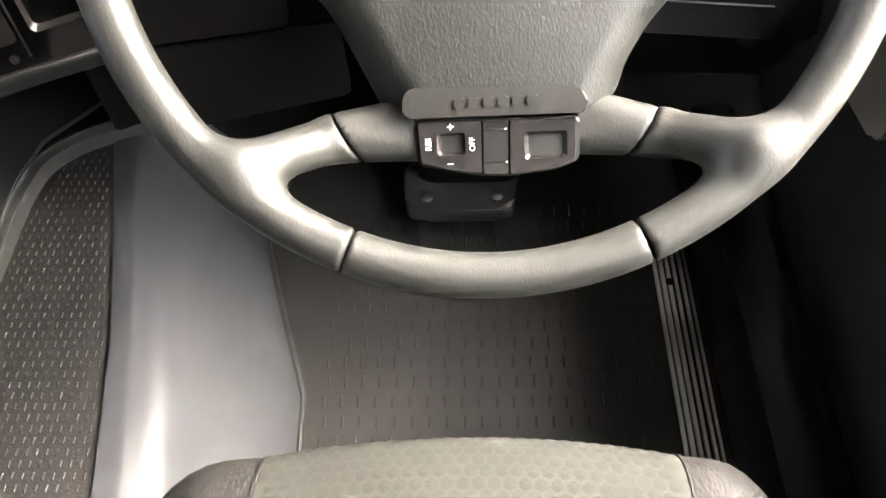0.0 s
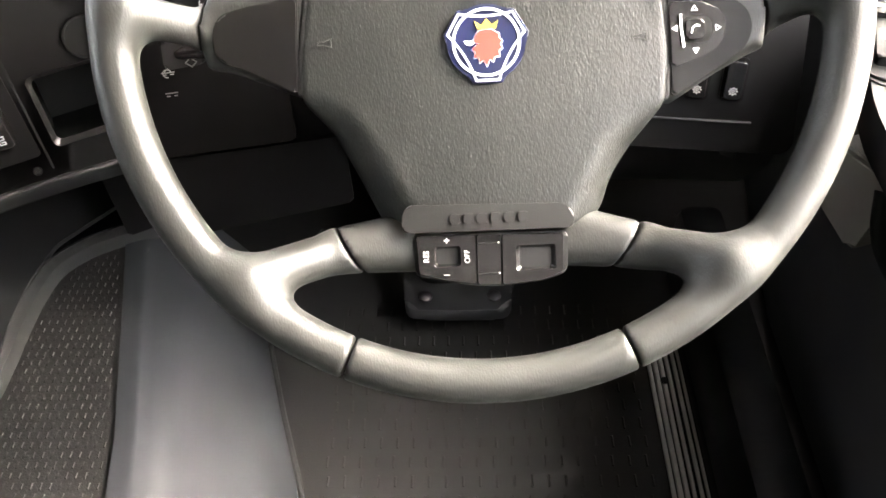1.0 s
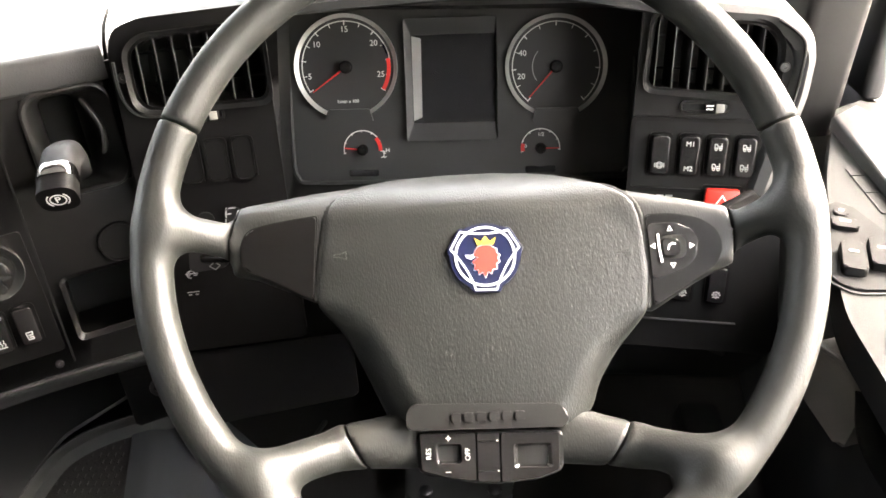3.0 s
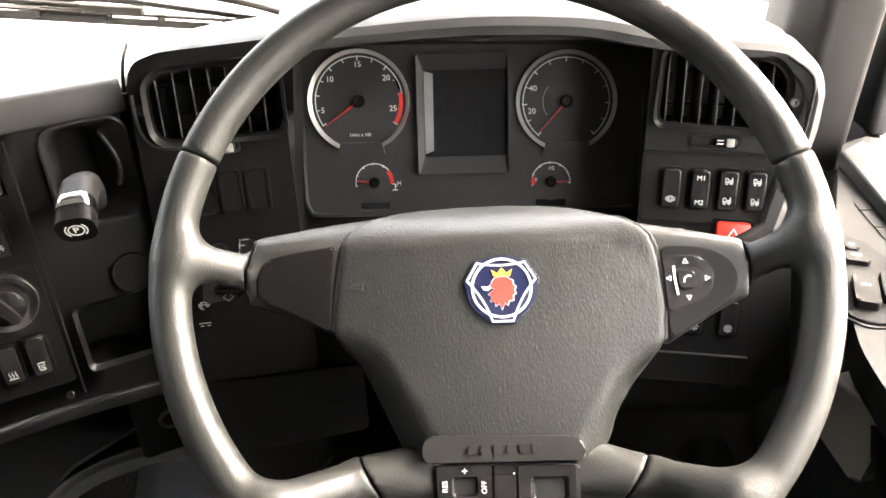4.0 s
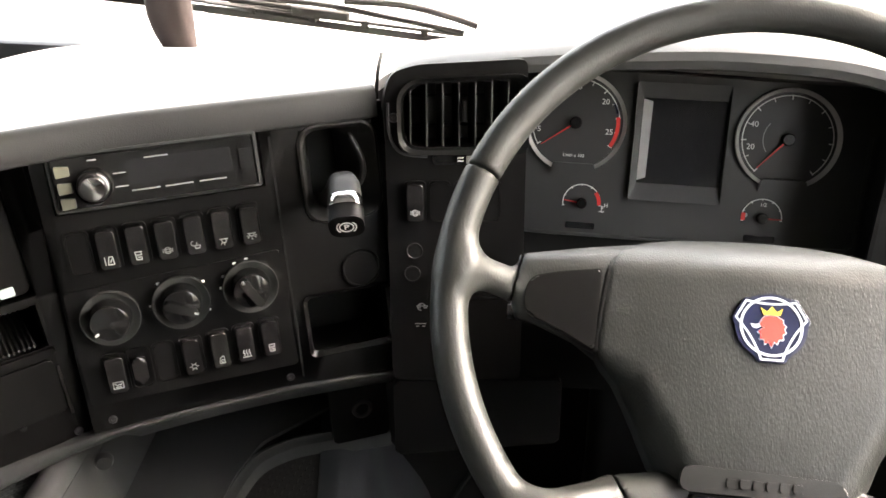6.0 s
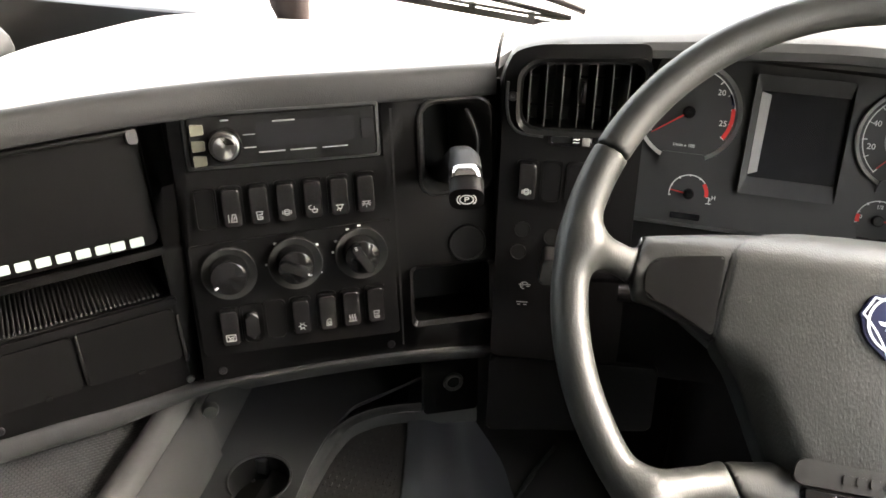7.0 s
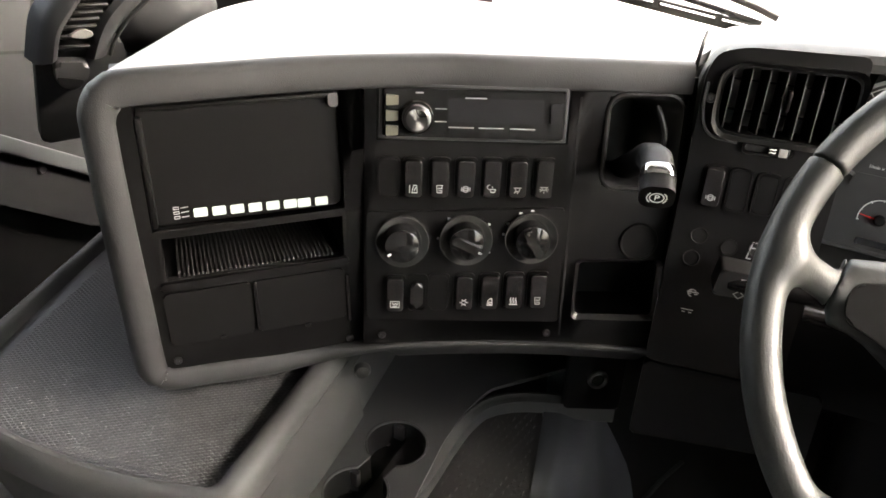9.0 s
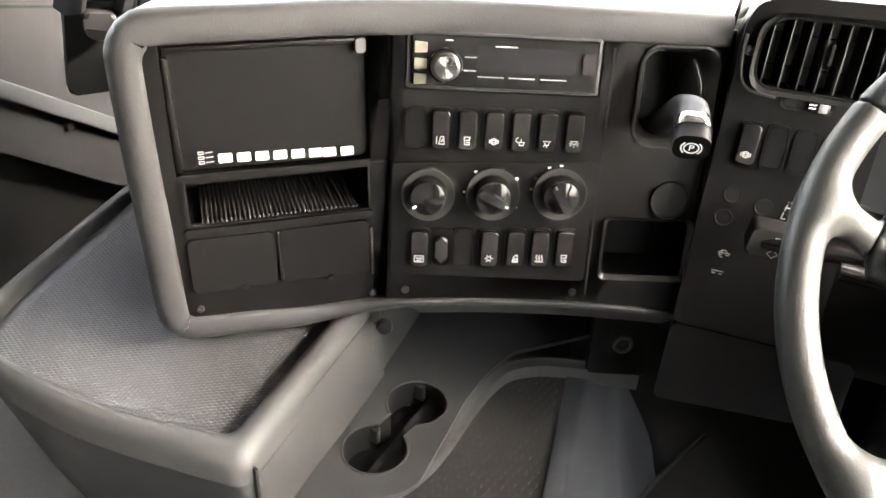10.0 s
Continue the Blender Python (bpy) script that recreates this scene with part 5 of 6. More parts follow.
part("airbag_pad", implicit_mesh("airbag_pad", pad_field, (-0.135, -0.135, -0.085), (0.135, 0.080, 0.022), 0.0026, PAD), None, wheel, "grained vinyl airbag cover", FK)
for x0, x1 in ((-0.135, -0.088), (0.088, 0.135)):
    part("pad_gap", implicit_mesh("pad_gap", pad_gap_field, (x0, -0.060, -0.030), (x1, 0.064, 0.006), 0.0016, DEEP), None, wheel, "", FK)
part("hub_housing", implicit_mesh("hub_housing", hub_field, (-0.185, -0.14, -0.08), (0.185, 0.07, 0.0), 0.0035, LEATHER), None, wheel, "dark hub housing", FK)
# name strip with a raised bar of its own
part("name_strip", prism(rounded([(-0.0600, -0.1243), (0.0572, -0.1253), (0.0568, -0.1140), (0.0490, -0.1084), (-0.0550, -0.1056), (-0.0588, -0.1110)], 0.005), -0.020, 0.0036, 0.0012), STRIP, wheel, "smooth dark name strip", FK)
for k in range(6):
    part("raised_block", prism(rrect(0.0065, 0.0065, 0.001, -0.0235 + 0.0092 * k, -0.1162), 0.0036, 0.0046, 0.0004), STRIP, wheel, "raised plain block", FK)
# badge: a navy disc with three lugs, silver ring, three bowed bands and plain coloured shapes
bz = 0.0068
FBADGE = FK @ pose(0.0030, -0.0008, 0, -2)
badge, bm = [], None
bands = []
for c in (30, 150, 270):
    badge += [(0.0290 * math.cos(radians(a)), 0.0284 * math.sin(radians(a))) for a in (c - 19, c + 19)]
    badge += [(0.0258 * math.cos(radians(a)), 0.0249 * math.sin(radians(a))) for a in range(c + 30, c + 91, 6)]
    p0, p1 = [(0.0260 * math.cos(radians(a)), 0.0260 * math.sin(radians(a))) for a in (c - 17, c + 17)]
    q1 = (0.0260 * math.cos(radians(c + 103)), 0.0260 * math.sin(radians(c + 103)))
    pm = (0.0150 * math.cos(radians(c + 60)), 0.0150 * math.sin(radians(c + 60)))
    bands.append([p0, p1])
    bands.append([((1 - t) ** 2 * p1[0] + 2 * t * (1 - t) * pm[0] + t * t * q1[0], (1 - t) ** 2 * p1[1] + 2 * t * (1 - t) * pm[1] + t * t * q1[1]) for t in [k / 10 for k in range(11)]])
part("badge", prism(rounded(badge, 0.0012, 2), bz - 0.005, bz + 0.0015, 0.0006), BLUE, wheel, "navy enamel badge", FBADGE)
bm = stroke(bands, 0.0015, bz + 0.0015, 0.0004)
part("badge_band", bm, SILVERWHITE, wheel, "silver bands of the badge", FBADGE)
part("badge_ring", ring_frame(circle(0.0226, 60), circle(0.0208, 60), bz + 0.0014, bz + 0.0021), SILVERWHITE, wheel, "silver ring of the badge", FBADGE)
flame = [(-0.001, 0.0080), (0.004, 0.0078), (0.0062, 0.0060), (0.0085, 0.0052), (0.0080, 0.0025), (0.0105, 0.0005), (0.0088, -0.0015), (0.0102, -0.0045), (0.0078, -0.0055), (0.0082, -0.0095), (0.0050, -0.0095), (0.0040, -0.0130), (0.0018, -0.0110), (-0.0002, -0.0158), (-0.0022, -0.0112), (-0.0048, -0.0135), (-0.0052, -0.0095), (-0.0085, -0.0100), (-0.0072, -0.0060), (-0.0098, -0.0045), (-0.0062, -0.0015), (-0.0045, -0.0010), (-0.0085, 0.0005), (-0.0070, 0.0045), (-0.0050, 0.0072)]
part("badge_backing", prism(rounded([(x * 1.10, y * 1.08) for x, y in flame], 0.001, 2), bz + 0.0014, bz + 0.0017), SILVERWHITE, wheel, "pale outline of the shape", FBADGE)
part("badge_shape", prism(rounded(flame, 0.001, 2), bz + 0.0014, bz + 0.0022), ORANGE, wheel, "plain red shape on the badge", FBADGE)
part("badge_pennant", prism([(-0.0150, 0.0015), (-0.0110, 0.0012), (-0.0075, 0.0022), (-0.0072, -0.0002), (-0.0105, -0.0020), (-0.0135, -0.0012)], bz + 0.0014, bz + 0.0020), SILVERWHITE, wheel, "small pale pennant shape", FBADGE)
part("badge_crown", prism([(-0.0055, 0.0085), (0.0065, 0.0085), (0.0085, 0.0140), (0.0040, 0.0110), (0.0005, 0.0152), (-0.0030, 0.0110), (-0.0075, 0.0140)], bz + 0.0014, bz + 0.0024), GOLD, wheel, "small gold crown shape", FBADGE)
for x, y in ((-0.1046, 0.0054), (0.1049, -0.0011)):
    part("horn_sign", stroke(sc([[(-5, -1), (-1, -1), (4, -3), (4, 3), (-1, 1), (-5, 1), (-5, -1)]]), 0.0006, 0.0035, 0.0006, cx=x, cy=y), DARKGREY, wheel, "", FK)
# control pod under the pad: keys with dished squares
POD = rounded([(-0.0530, -0.1262), (0.0530, -0.1278), (0.0520, -0.1555), (0.0355, -0.1612), (0.0074, -0.1638), (-0.0126, -0.1628), (-0.0520, -0.1545)], 0.004)
part("control_pod", prism(POD, -0.024, -0.0015, 0.002), STRIP, wheel, "black control pod", FK)


def dished_key(name, outline, hw, hh, cx, cy, label):
    hole, small = rrect(hw, hh, 0.002, cx, cy), rrect(hw * 0.72, hh * 0.70, 0.0015, cx, cy)
    k = part(name, outline_plate(outline, [hole], -0.003, 0.0012), SWITCHBLACK, wheel, label, FK)
    part("slope", ring_frame(hole, small, -0.0035, 0.0011, 0, zin=-0.0022), SWITCHBLACK, k)
    part("dish", prism(small, -0.0035, -0.0022), STRIP, k)


dished_key("cruise_keys", rounded([(-0.0502, -0.1272), (-0.0100, -0.1278), (-0.0106, -0.1608), (-0.0300, -0.1580), (-0.0492, -0.1528)], 0.002), 0.0185, 0.0140, -0.0296, -0.1417, "cruise control keypad")
part("centre_key", prism(rounded([(-0.0088, -0.1278), (0.0072, -0.1282), (0.0064, -0.1622), (-0.0094, -0.1614)], 0.001), -0.005, 0.0006, 0.0006), SWITCHBLACK, wheel, "plain centre key", FK)
for y in (-0.1335, -0.1545):
    part("key_line", prism(rrect(0.016, 0.0006, 0.0002, -0.0009, y), 0.0004, 0.0010), DEEP, wheel, "", FK)
    part("key_dot", prism(rrect(0.0011, 0.0011, 0.0004, 0.0055, y), 0.0004, 0.0011), WHITE, wheel, "", FK)
dished_key("right_key", rounded([(0.0084, -0.1284), (0.0495, -0.1292), (0.0488, -0.1548), (0.0340, -0.1602), (0.0076, -0.1622)], 0.002), 0.0272, 0.0175, 0.0306, -0.1448, "dished right key")
bm = stroke([arc_line(0.0040, -20, 250, 10), [(0.0, 0.0), (0.003, 0.003)], [(-0.0005, -0.0045), (0.0025, -0.0045)]], 0.0009, -0.0022, 0.0005, cx=-0.0296, cy=-0.1417)
letters("+", 0.0085, 0.0012, 0.0004, -0.0297, -0.1312, bm=bm)
letters("\u2013", 0.0075, 0.0012, 0.0004, -0.0306, -0.1540, bm=bm)
letters("RES", 0.0052, 0.0012, 0.0004, -0.0440, -0.1412, bm=bm, turn=90)
letters("OFF", 0.0052, 0.0012, 0.0004, -0.0160, -0.1423, bm=bm, turn=90)
part("key_print", bm, SIGNWHITE, wheel, "white key lettering", FK)
# inserts in the side spokes
def grown(pts, d):
    """An outline moved outwards by a distance."""
    n, out = len(pts), []
    area = sum(pts[i - 1][0] * pts[i][1] - pts[i][0] * pts[i - 1][1] for i in range(n))
    for i in range(n):
        a, c = Vector(pts[i - 1]), Vector(pts[(i + 1) % n])
        t = (c - a).normalized() * (1 if area > 0 else -1)
        out.append((pts[i][0] + t.y * d, pts[i][1] - t.x * d))
    return out


INSERT_L = rounded([(-0.1232, 0.0362), (-0.1542, 0.0324), (-0.1750, 0.0277), (-0.1802, 0.0184), (-0.1802, 0.0045), (-0.1760, -0.0030), (-0.1600, -0.0085), (-0.1262, -0.0255)], [0.002, 0.010, 0.008, 0.006, 0.006, 0.006, 0.008, 0.003], 4)
INSERT_R = rounded([(0.1235, 0.0259), (0.1452, 0.0258), (0.1634, 0.0210), (0.1746, 0.0125), (0.1775, 0.0015), (0.1736, -0.0105), (0.1624, -0.0185), (0.1255, -0.0405)], [0.003, 0.008, 0.008, 0.006, 0.006, 0.006, 0.006, 0.003], 4)
KEYPAD = rounded([(0.1240, 0.0197), (0.1507, 0.0187), (0.1592, 0.0102), (0.1612, -0.0007), (0.1547, -0.0112), (0.1464, -0.0158), (0.1252, -0.0228)], [0.003, 0.006, 0.005, 0.005, 0.005, 0.005, 0.003], 4)
for o, z in ((INSERT_L, 0.0009), (INSERT_R, 0.0009), (KEYPAD, 0.0019)):
    part("seam", prism(grown(o, 0.0011), -0.014, z), DEEP, wheel, "", FK)
part("blank_insert", prism(INSERT_L, -0.012, 0.0016, 0.0014, 3), INSERT, wheel, "plain black spoke insert", FK)
part("phone_insert", prism(INSERT_R, -0.012, 0.0016, 0.0030, 4), INSERT, wheel, "black phone control insert", FK)
part("phone_pad", prism(KEYPAD, -0.001, 0.0028, 0.0018, 3), SWITCHBLACK, wheel, "black phone keypad", FK)
part("phone_key_gap", prism(rrect(0.0195, 0.0175, 0.006, 0.1415, 0.0012), 0.0020, 0.0031), DEEP, wheel, "", FK)
part("phone_key", prism(rrect(0.0122, 0.0125, 0.0022, 0.1400, 0.0010), 0.0025, 0.0048, 0.0012), SWITCHBLACK, wheel, "", FK)
bm = stroke([[(0.1310, 0.0108), (0.1312, 0.0020), (0.1326, -0.0096)]], 0.0015, 0.0028, 0.0012)
for x, y, a in ((0.1401, 0.0147, 0), (0.1407, -0.0124, 180), (0.1552, 0.0016, -90), (0.1272, 0.0024, 90)):
    bm = stroke(sc([[(-1.8, -1.3), (1.8, -1.3), (0, 1.9), (-1.8, -1.3)]]), 0.00045, 0.0028, 0.0004, bm=bm, cx=x, cy=y, turn=a)
bm = stroke(sc([[(-2.4, -2), (-1.6, 1.2), (0.8, 2.6), (2.6, 2.0)]]), 0.0011, 0.0048, 0.0005, bm=bm, cx=0.1400, cy=0.0010)
part("key_print", bm, WHITE, wheel, "white phone signs", FK)
# steering column
col = thing("steering_column", None, "black steering column shroud below the wheel", "steering column")
a = FK @ Vector((0, -0.02, -0.05))
b = Vector((-0.01, 0.74, 0.93))
c = Vector((-0.02, 0.80, 0.60))
def ring_at(p, axis_dir, w, h):
    side = Vector((1, 0, 0))
    up = side.cross(axis_dir).normalized()
    return [p + side * x + up * y for x, y in rrect(w, h, min(w, h) * 0.3)]
dcol = (b - a).normalized()
part("shroud", loft([ring_at(a, dcol, 0.13, 0.11), ring_at(a.lerp(b, 0.25), dcol, 0.15, 0.13), ring_at(a.lerp(b, 0.7), dcol, 0.15, 0.14), ring_at(b, dcol, 0.13, 0.13)]), BLACK, col)
part("lower_cover", loft([ring_at(b + Vector((0, 0.02, -0.05)), Vector((0, 0.1, -1)).normalized(), 0.20, 0.12), ring_at(c, Vector((0, 0, -1)), 0.16, 0.10), ring_at(Vector((-0.03, 0.81, FLOOR)), Vector((0, 0, -1)), 0.15, 0.10)]), BLACK, col)


def stalk(name, label, pts, radii, signs):
    t = thing(name, None, label, "stalk")
    part("arm", tube(curve_points(pts, 5), radii, 14, flat=0.75), SWITCHBLACK, t)
    return t


hub_left = FK @ Vector((-0.05, 0.0, -0.085))
tip = FL @ Vector((0.030, -0.072, 0.050))
midp = hub_left.lerp(tip, 0.5) + Vector((0, 0.03, 0.0))
stalk("indicator_stalk", "black indicator stalk on the steering column", [hub_left, midp, tip.lerp(midp, 0.25), tip], 0.0115, None)
part("end_cap", prism(rounded([(-0.016, -0.014), (0.022, -0.012), (0.022, 0.013), (-0.012, 0.014)], 0.005), -0.03, 0.014, 0.004, 3), LEVERBLACK, bpy.data.objects["indicator_stalk"], "dark stalk end", FL @ pose(0.030, -0.072, 0.046))
sg = thing("stalk_print", FL @ pose(0.030, -0.072, 0.0602), "white signs on the indicator stalk", "sign")
part("sign", prism(rrect(0.008, 0.008, 0.001, 0.012, 0.004), 0.0, 0.0005), DIMWHITE, sg)
part("sign", stroke(sc([[(4, -9), (9, -5), (14, -9), (9, -13), (4, -9)]]), 0.0009, 0.0), DIMWHITE, sg)
hub_right = FK @ Vector((0.05, 0.0, -0.085))
tip = Vector((0.255, 0.605, 1.080))
midp = hub_right.lerp(tip, 0.5) + Vector((0, 0.02, -0.040))
stalk("wiper_stalk", "dark grey wiper stalk beside the hazard switch", [hub_right, midp, tip.lerp(midp, 0.25), tip], [0.010] * 5 + [0.012] * 5 + [0.013] * 6, None)
tip = FK @ Vector((-0.200, 0.014, -0.105))
stalk("retarder_stalk", "dark grey wash stalk behind the wheel spoke", [hub_left + Vector((0, 0, -0.005)), hub_left.lerp(tip, 0.5) + Vector((0, 0.01, 0.0)), tip], 0.010, None)


# ---- engine tunnel, console and tray ----
tunnel = thing("engine_tunnel", None, "engine tunnel with rubber mat and grey side trim", "tunnel")


def interp(table, v):
    for (a, b), (c, d) in zip(table, table[1:]):
        if v <= c or (c, d) == table[-1]:
            return b + (d - b) * (v - a) / (c - a)


MATEDGE = [(-0.6, -0.300), (0.0, -0.335), (0.236, -0.361), (0.40, -0.388), (0.664, -0.455), (0.80, -0.495)]
SHOULDER = [(-0.6, -0.260), (0.0, -0.290), (0.25, -0.318), (0.355, -0.335), (0.494, -0.368), (0.666, -0.407), (0.80, -0.44)]
FOOT = [(-0.6, -0.230), (0.30, -0.236), (0.377, -0.240), (0.454, -0.244), (0.575, -0.288), (0.705, -0.330), (0.76, -0.329), (0.875, -0.297), (0.935, -0.275)]
MATZ = 0.697
rows = []
for i in range(29):
    y = -0.6 + 1.4 * i / 28
    e, s, f = interp(MATEDGE, y), interp(SHOULDER, y), interp(FOOT, y)
    pts = [Vector((e, y, MATZ + 0.003)), Vector((e + 0.02, y, MATZ + 0.003)), Vector((s - 0.015, y, MATZ - 0.001)), Vector((s + 0.010, y, MATZ - 0.018)), Vector((s + 0.032, y, MATZ - 0.062)), Vector((f - 0.030, y, FLOOR + 0.090)), Vector((f - 0.008, y, FLOOR + 0.025)), Vector((f, y, FLOOR + 0.004))]
    rows.append(curve_points(pts, 3))
part("side_trim", sheet(rows, 0.004), TRIM, tunnel, "smooth blue-grey side trim")
foot = [Vector((interp(FOOT, y) + 0.002, y, FLOOR + 0.006)) for y in [0.05 + 0.0305 * k for k in range(30)]]
part("trim_edge", tube(foot, 0.0045, 8), GREY, tunnel, "pale lower edge of the trim")
rows = []
for i in range(15):
    y = -0.6 + 1.4 * i / 14
    rows.append([(interp(MATEDGE, y) - 0.001, y, MATZ), (-0.55, y, MATZ), (-0.60, y, MATZ)])
part("mat", sheet(rows, 0.006), RUBBER, tunnel, "black rubber mat")
part("tunnel_body", prism([(-0.66, -0.6), (-0.30, -0.6), (-0.36, 0.24), (-0.50, 0.80), (-0.66, 0.80)], FLOOR + 0.002, MATZ - 0.016), DEEP, tunnel)
bm = bmesh.new()
rng = random.Random(3)
for j in range(62):
    y = -0.02 + 0.0115 * j
    for i in range(20):
        x = interp(MATEDGE, y) - 0.010 - 0.0098 * i - (0.0049 if j % 2 else 0)
        if x < -0.535:
            continue
        b = bmesh.new()
        h = 0.0006 + 0.0004 * rng.random()
        w, l = 0.0011, 0.0034 + 0.0008 * rng.random()
        v = [b.verts.new(p) for p in ((x - w, y - l, MATZ), (x + w, y - l, MATZ), (x + w, y + l, MATZ), (x - w, y + l, MATZ), (x, y - l * 0.6, MATZ + h), (x, y + l * 0.6, MATZ + h))]
        for q in ((0, 1, 4), (1, 2, 5, 4), (2, 3, 5), (3, 0, 4, 5)):
            b.faces.new([v[k] for k in q])
        me = bpy.data.meshes.new("tmp")
        b.to_mesh(me)
        b.free()
        bm.from_mesh(me)
        bpy.data.meshes.remove(me)
tagged(part("mat_relief", bm, MATRIDGE, tunnel, "small raised ridges of the mat"), kind="stuff")
LIP = [(-0.672, 0.304), (-0.625, 0.330), (-0.585, 0.356), (-0.556, 0.392), (-0.5435, 0.44), (-0.542, 0.49), (-0.5435, 0.55), (-0.541, 0.598), (-0.531, 0.636), (-0.502, 0.667), (-0.470, 0.685), (-0.430, 0.702), (-0.374, 0.725)]
LIP = [(x, y, 0.713) for x, y in LIP]
lp = curve_points(LIP, 8)
part("mat_lip", loft(lip(lp, [(0.010, -0.022), (0.010, 0.0), (0.007, 0.006), (0.002, 0.007), (-0.001, 0.0045), (-0.004, 0.004), (-0.009, 0.002), (-0.011, -0.005), (-0.011, -0.022)])), GREYRIM, tunnel, "grey double-ridged lip round the mat")

console = thing("cup_holder_console", None, "dark grey console with two cup holders", "console")
PZ = 0.722


def two_cups(r, n=28):
    """One outline round both cups and the neck between them."""
    out = []
    c1, c2 = (-0.597, 0.507), (-0.600, 0.415)
    for k in range(n + 1):
        a = radians(-62 + (304) * k / n)
        out.append((c1[0] + r * math.cos(a), c1[1] + r * math.sin(a)))
    for k in range(n + 1):
        a = radians(118 + (304) * k / n)
        out.append((c2[0] + r * math.cos(a), c2[1] + r * math.sin(a)))
    return out


cups = two_cups(0.0385)
plate = rounded([(-0.690, 0.280), (-0.600, 0.318), (-0.540, 0.375), (-0.530, 0.400), (-0.546, 0.54), (-0.546, 0.600), (-0.535, 0.66), (-0.42, 0.80), (-0.69, 0.80)], 0.01, 3)
part("plate", outline_plate(plate, [cups], PZ - 0.006, PZ), DARKGREY, console, "dark plate")
part("cup_well", loft([[(x, y, z) for x, y in two_cups(0.0385 * s)] for z, s in ((PZ + 0.0015, 1.05), (PZ + 0.001, 1.0), (PZ - 0.03, 0.97), (PZ - 0.062, 0.94))], caps=False), DEEP, console, "black cup wells")
part("cup_floor", prism(two_cups(0.0385), PZ - 0.066, PZ - 0.060), DEEP, console)
for x, y in ((-0.612, 0.541), (-0.622, 0.447)):
    part("cup_spring", prism(rrect(0.014, 0.008, 0.002, x, y), PZ - 0.028, PZ - 0.006, 0.002), STEEL, console, "small metal spring tab")
for x, y in ((-0.612, 0.507), (-0.614, 0.415)):
    part("cup_rib", tube([(x + 0.030 * math.cos(a), y + 0.030 * math.sin(a), PZ - 0.040) for a in [radians(110 + 12 * k) for k in range(12)]], 0.003, 6), GREY, console)
part("cup_lip", tube([(x, y, PZ - 0.0002) for x, y in two_cups(0.0392)], 0.0018, 8), DARKGREY, console, "raised lip of the cup wells")
part("plate_screw", lathe([(0, 0), (0.004, 0), (0.003, 0.002), (0, 0.002)], 12, None, -0.655, 0.335), SCREW, console, "", pose(0, 0, PZ))

tray = thing("dash_tray", None, "grey passenger side tray with a textured mat", "tray")
RIMZ = 0.856
OUT = [(-0.628, 0.236), (-0.700, 0.2190), (-0.768, 0.2045), (-0.838, 0.1955), (-0.930, 0.1950), (-1.018, 0.208), (-1.055, 0.28), (-1.088, 0.40), (-1.131, 0.56), (-1.166, 0.74), (-0.70, 0.74), (-0.660, 0.485)]
outer = rounded(OUT, [0.02, 0.05, 0.05, 0.05, 0.05, 0.04, 0.03, 0.05, 0.05, 0.01, 0.01, 0.06], 4)
INN = [(-0.667, 0.262), (-0.733, 0.2410), (-0.794, 0.2270), (-0.867, 0.2185), (-0.952, 0.2180), (-1.003, 0.230), (-1.036, 0.295), (-1.070, 0.40), (-1.113, 0.56), (-1.15, 0.73), (-0.725, 0.73), (-0.696, 0.490)]
inner = rounded(INN, [0.012, 0.05, 0.05, 0.05, 0.05, 0.03, 0.03, 0.05, 0.05, 0.01, 0.01, 0.06], 4)
RIM = ((0.0, 0.826), (0.0, 0.838), (0.04, 0.845), (0.14, 0.851), (0.30, 0.8545), (0.50, RIMZ), (0.70, 0.8535), (0.86, 0.848), (0.96, 0.840), (1.0, 0.830), (1.0, 0.815), (0.3, 0.815))
part("rim", loft([[(a[0] + (b[0] - a[0]) * k, a[1] + (b[1] - a[1]) * k, z) for a, b in zip(inner, outer)] for k, z in RIM], caps=False), GREYRIM, tray, "rounded grey rim")
rings = []
for z, dx, dy in ((0.818, 0.0, 0.005), (0.78, 0.0, 0.012), (0.62, -0.006, 0.05), (0.45, -0.012, 0.10)):
    rings.append([(x + dx, min(y + dy, 0.76), z) for x, y in outer])
part("body", loft(rings), DARKGREY, tray, "dark grey tray body")
part("tray_base", prism(inner, 0.80, 0.834), DARKGREY, tray)
bm = bmesh.new()
c45, s45 = math.cos(radians(40)), math.sin(radians(40))
cells = []
for i in range(-110, 110):
    for j in range(-120, 120):
        lx, ly = 0.0054 * i + (0.0027 if j % 2 else 0), 0.0043 * j
        x, y = -0.86 + lx * c45 - ly * s45, 0.45 + lx * s45 + ly * c45
        if y < 0.226 or y > 0.72 or x > -0.672 - 0.14 * (y - 0.27) or x < -1.005 - 0.28 * (y - 0.245) or y < 0.222 + max(0.0, (x + 0.80)) * 0.30:
            continue
        cells.append((x, y))
verts, faces = [], []
for x, y in cells:
    n0 = len(verts)
    for dx, dy, z in ((-0.0023, -0.0017, 0.834), (0.0023, -0.0017, 0.834), (0.0023, 0.0017, 0.834), (-0.0023, 0.0017, 0.834), (-0.0012, 0, 0.8349), (0.0012, 0, 0.8349)):
        verts.append((x + dx * c45 - dy * s45, y + dx * s45 + dy * c45, z))
    faces += [[n0 + k for k in q] for q in ((0, 1, 5, 4), (1, 2, 5), (2, 3, 4, 5), (3, 0, 4))]
me = bpy.data.meshes.new("mat_relief")
me.from_pydata(verts, [], faces)
me.materials.append(TRAYMAT)
tagged(part("mat_relief", me, None, tray, "grey woven relief of the tray mat"), kind="stuff")
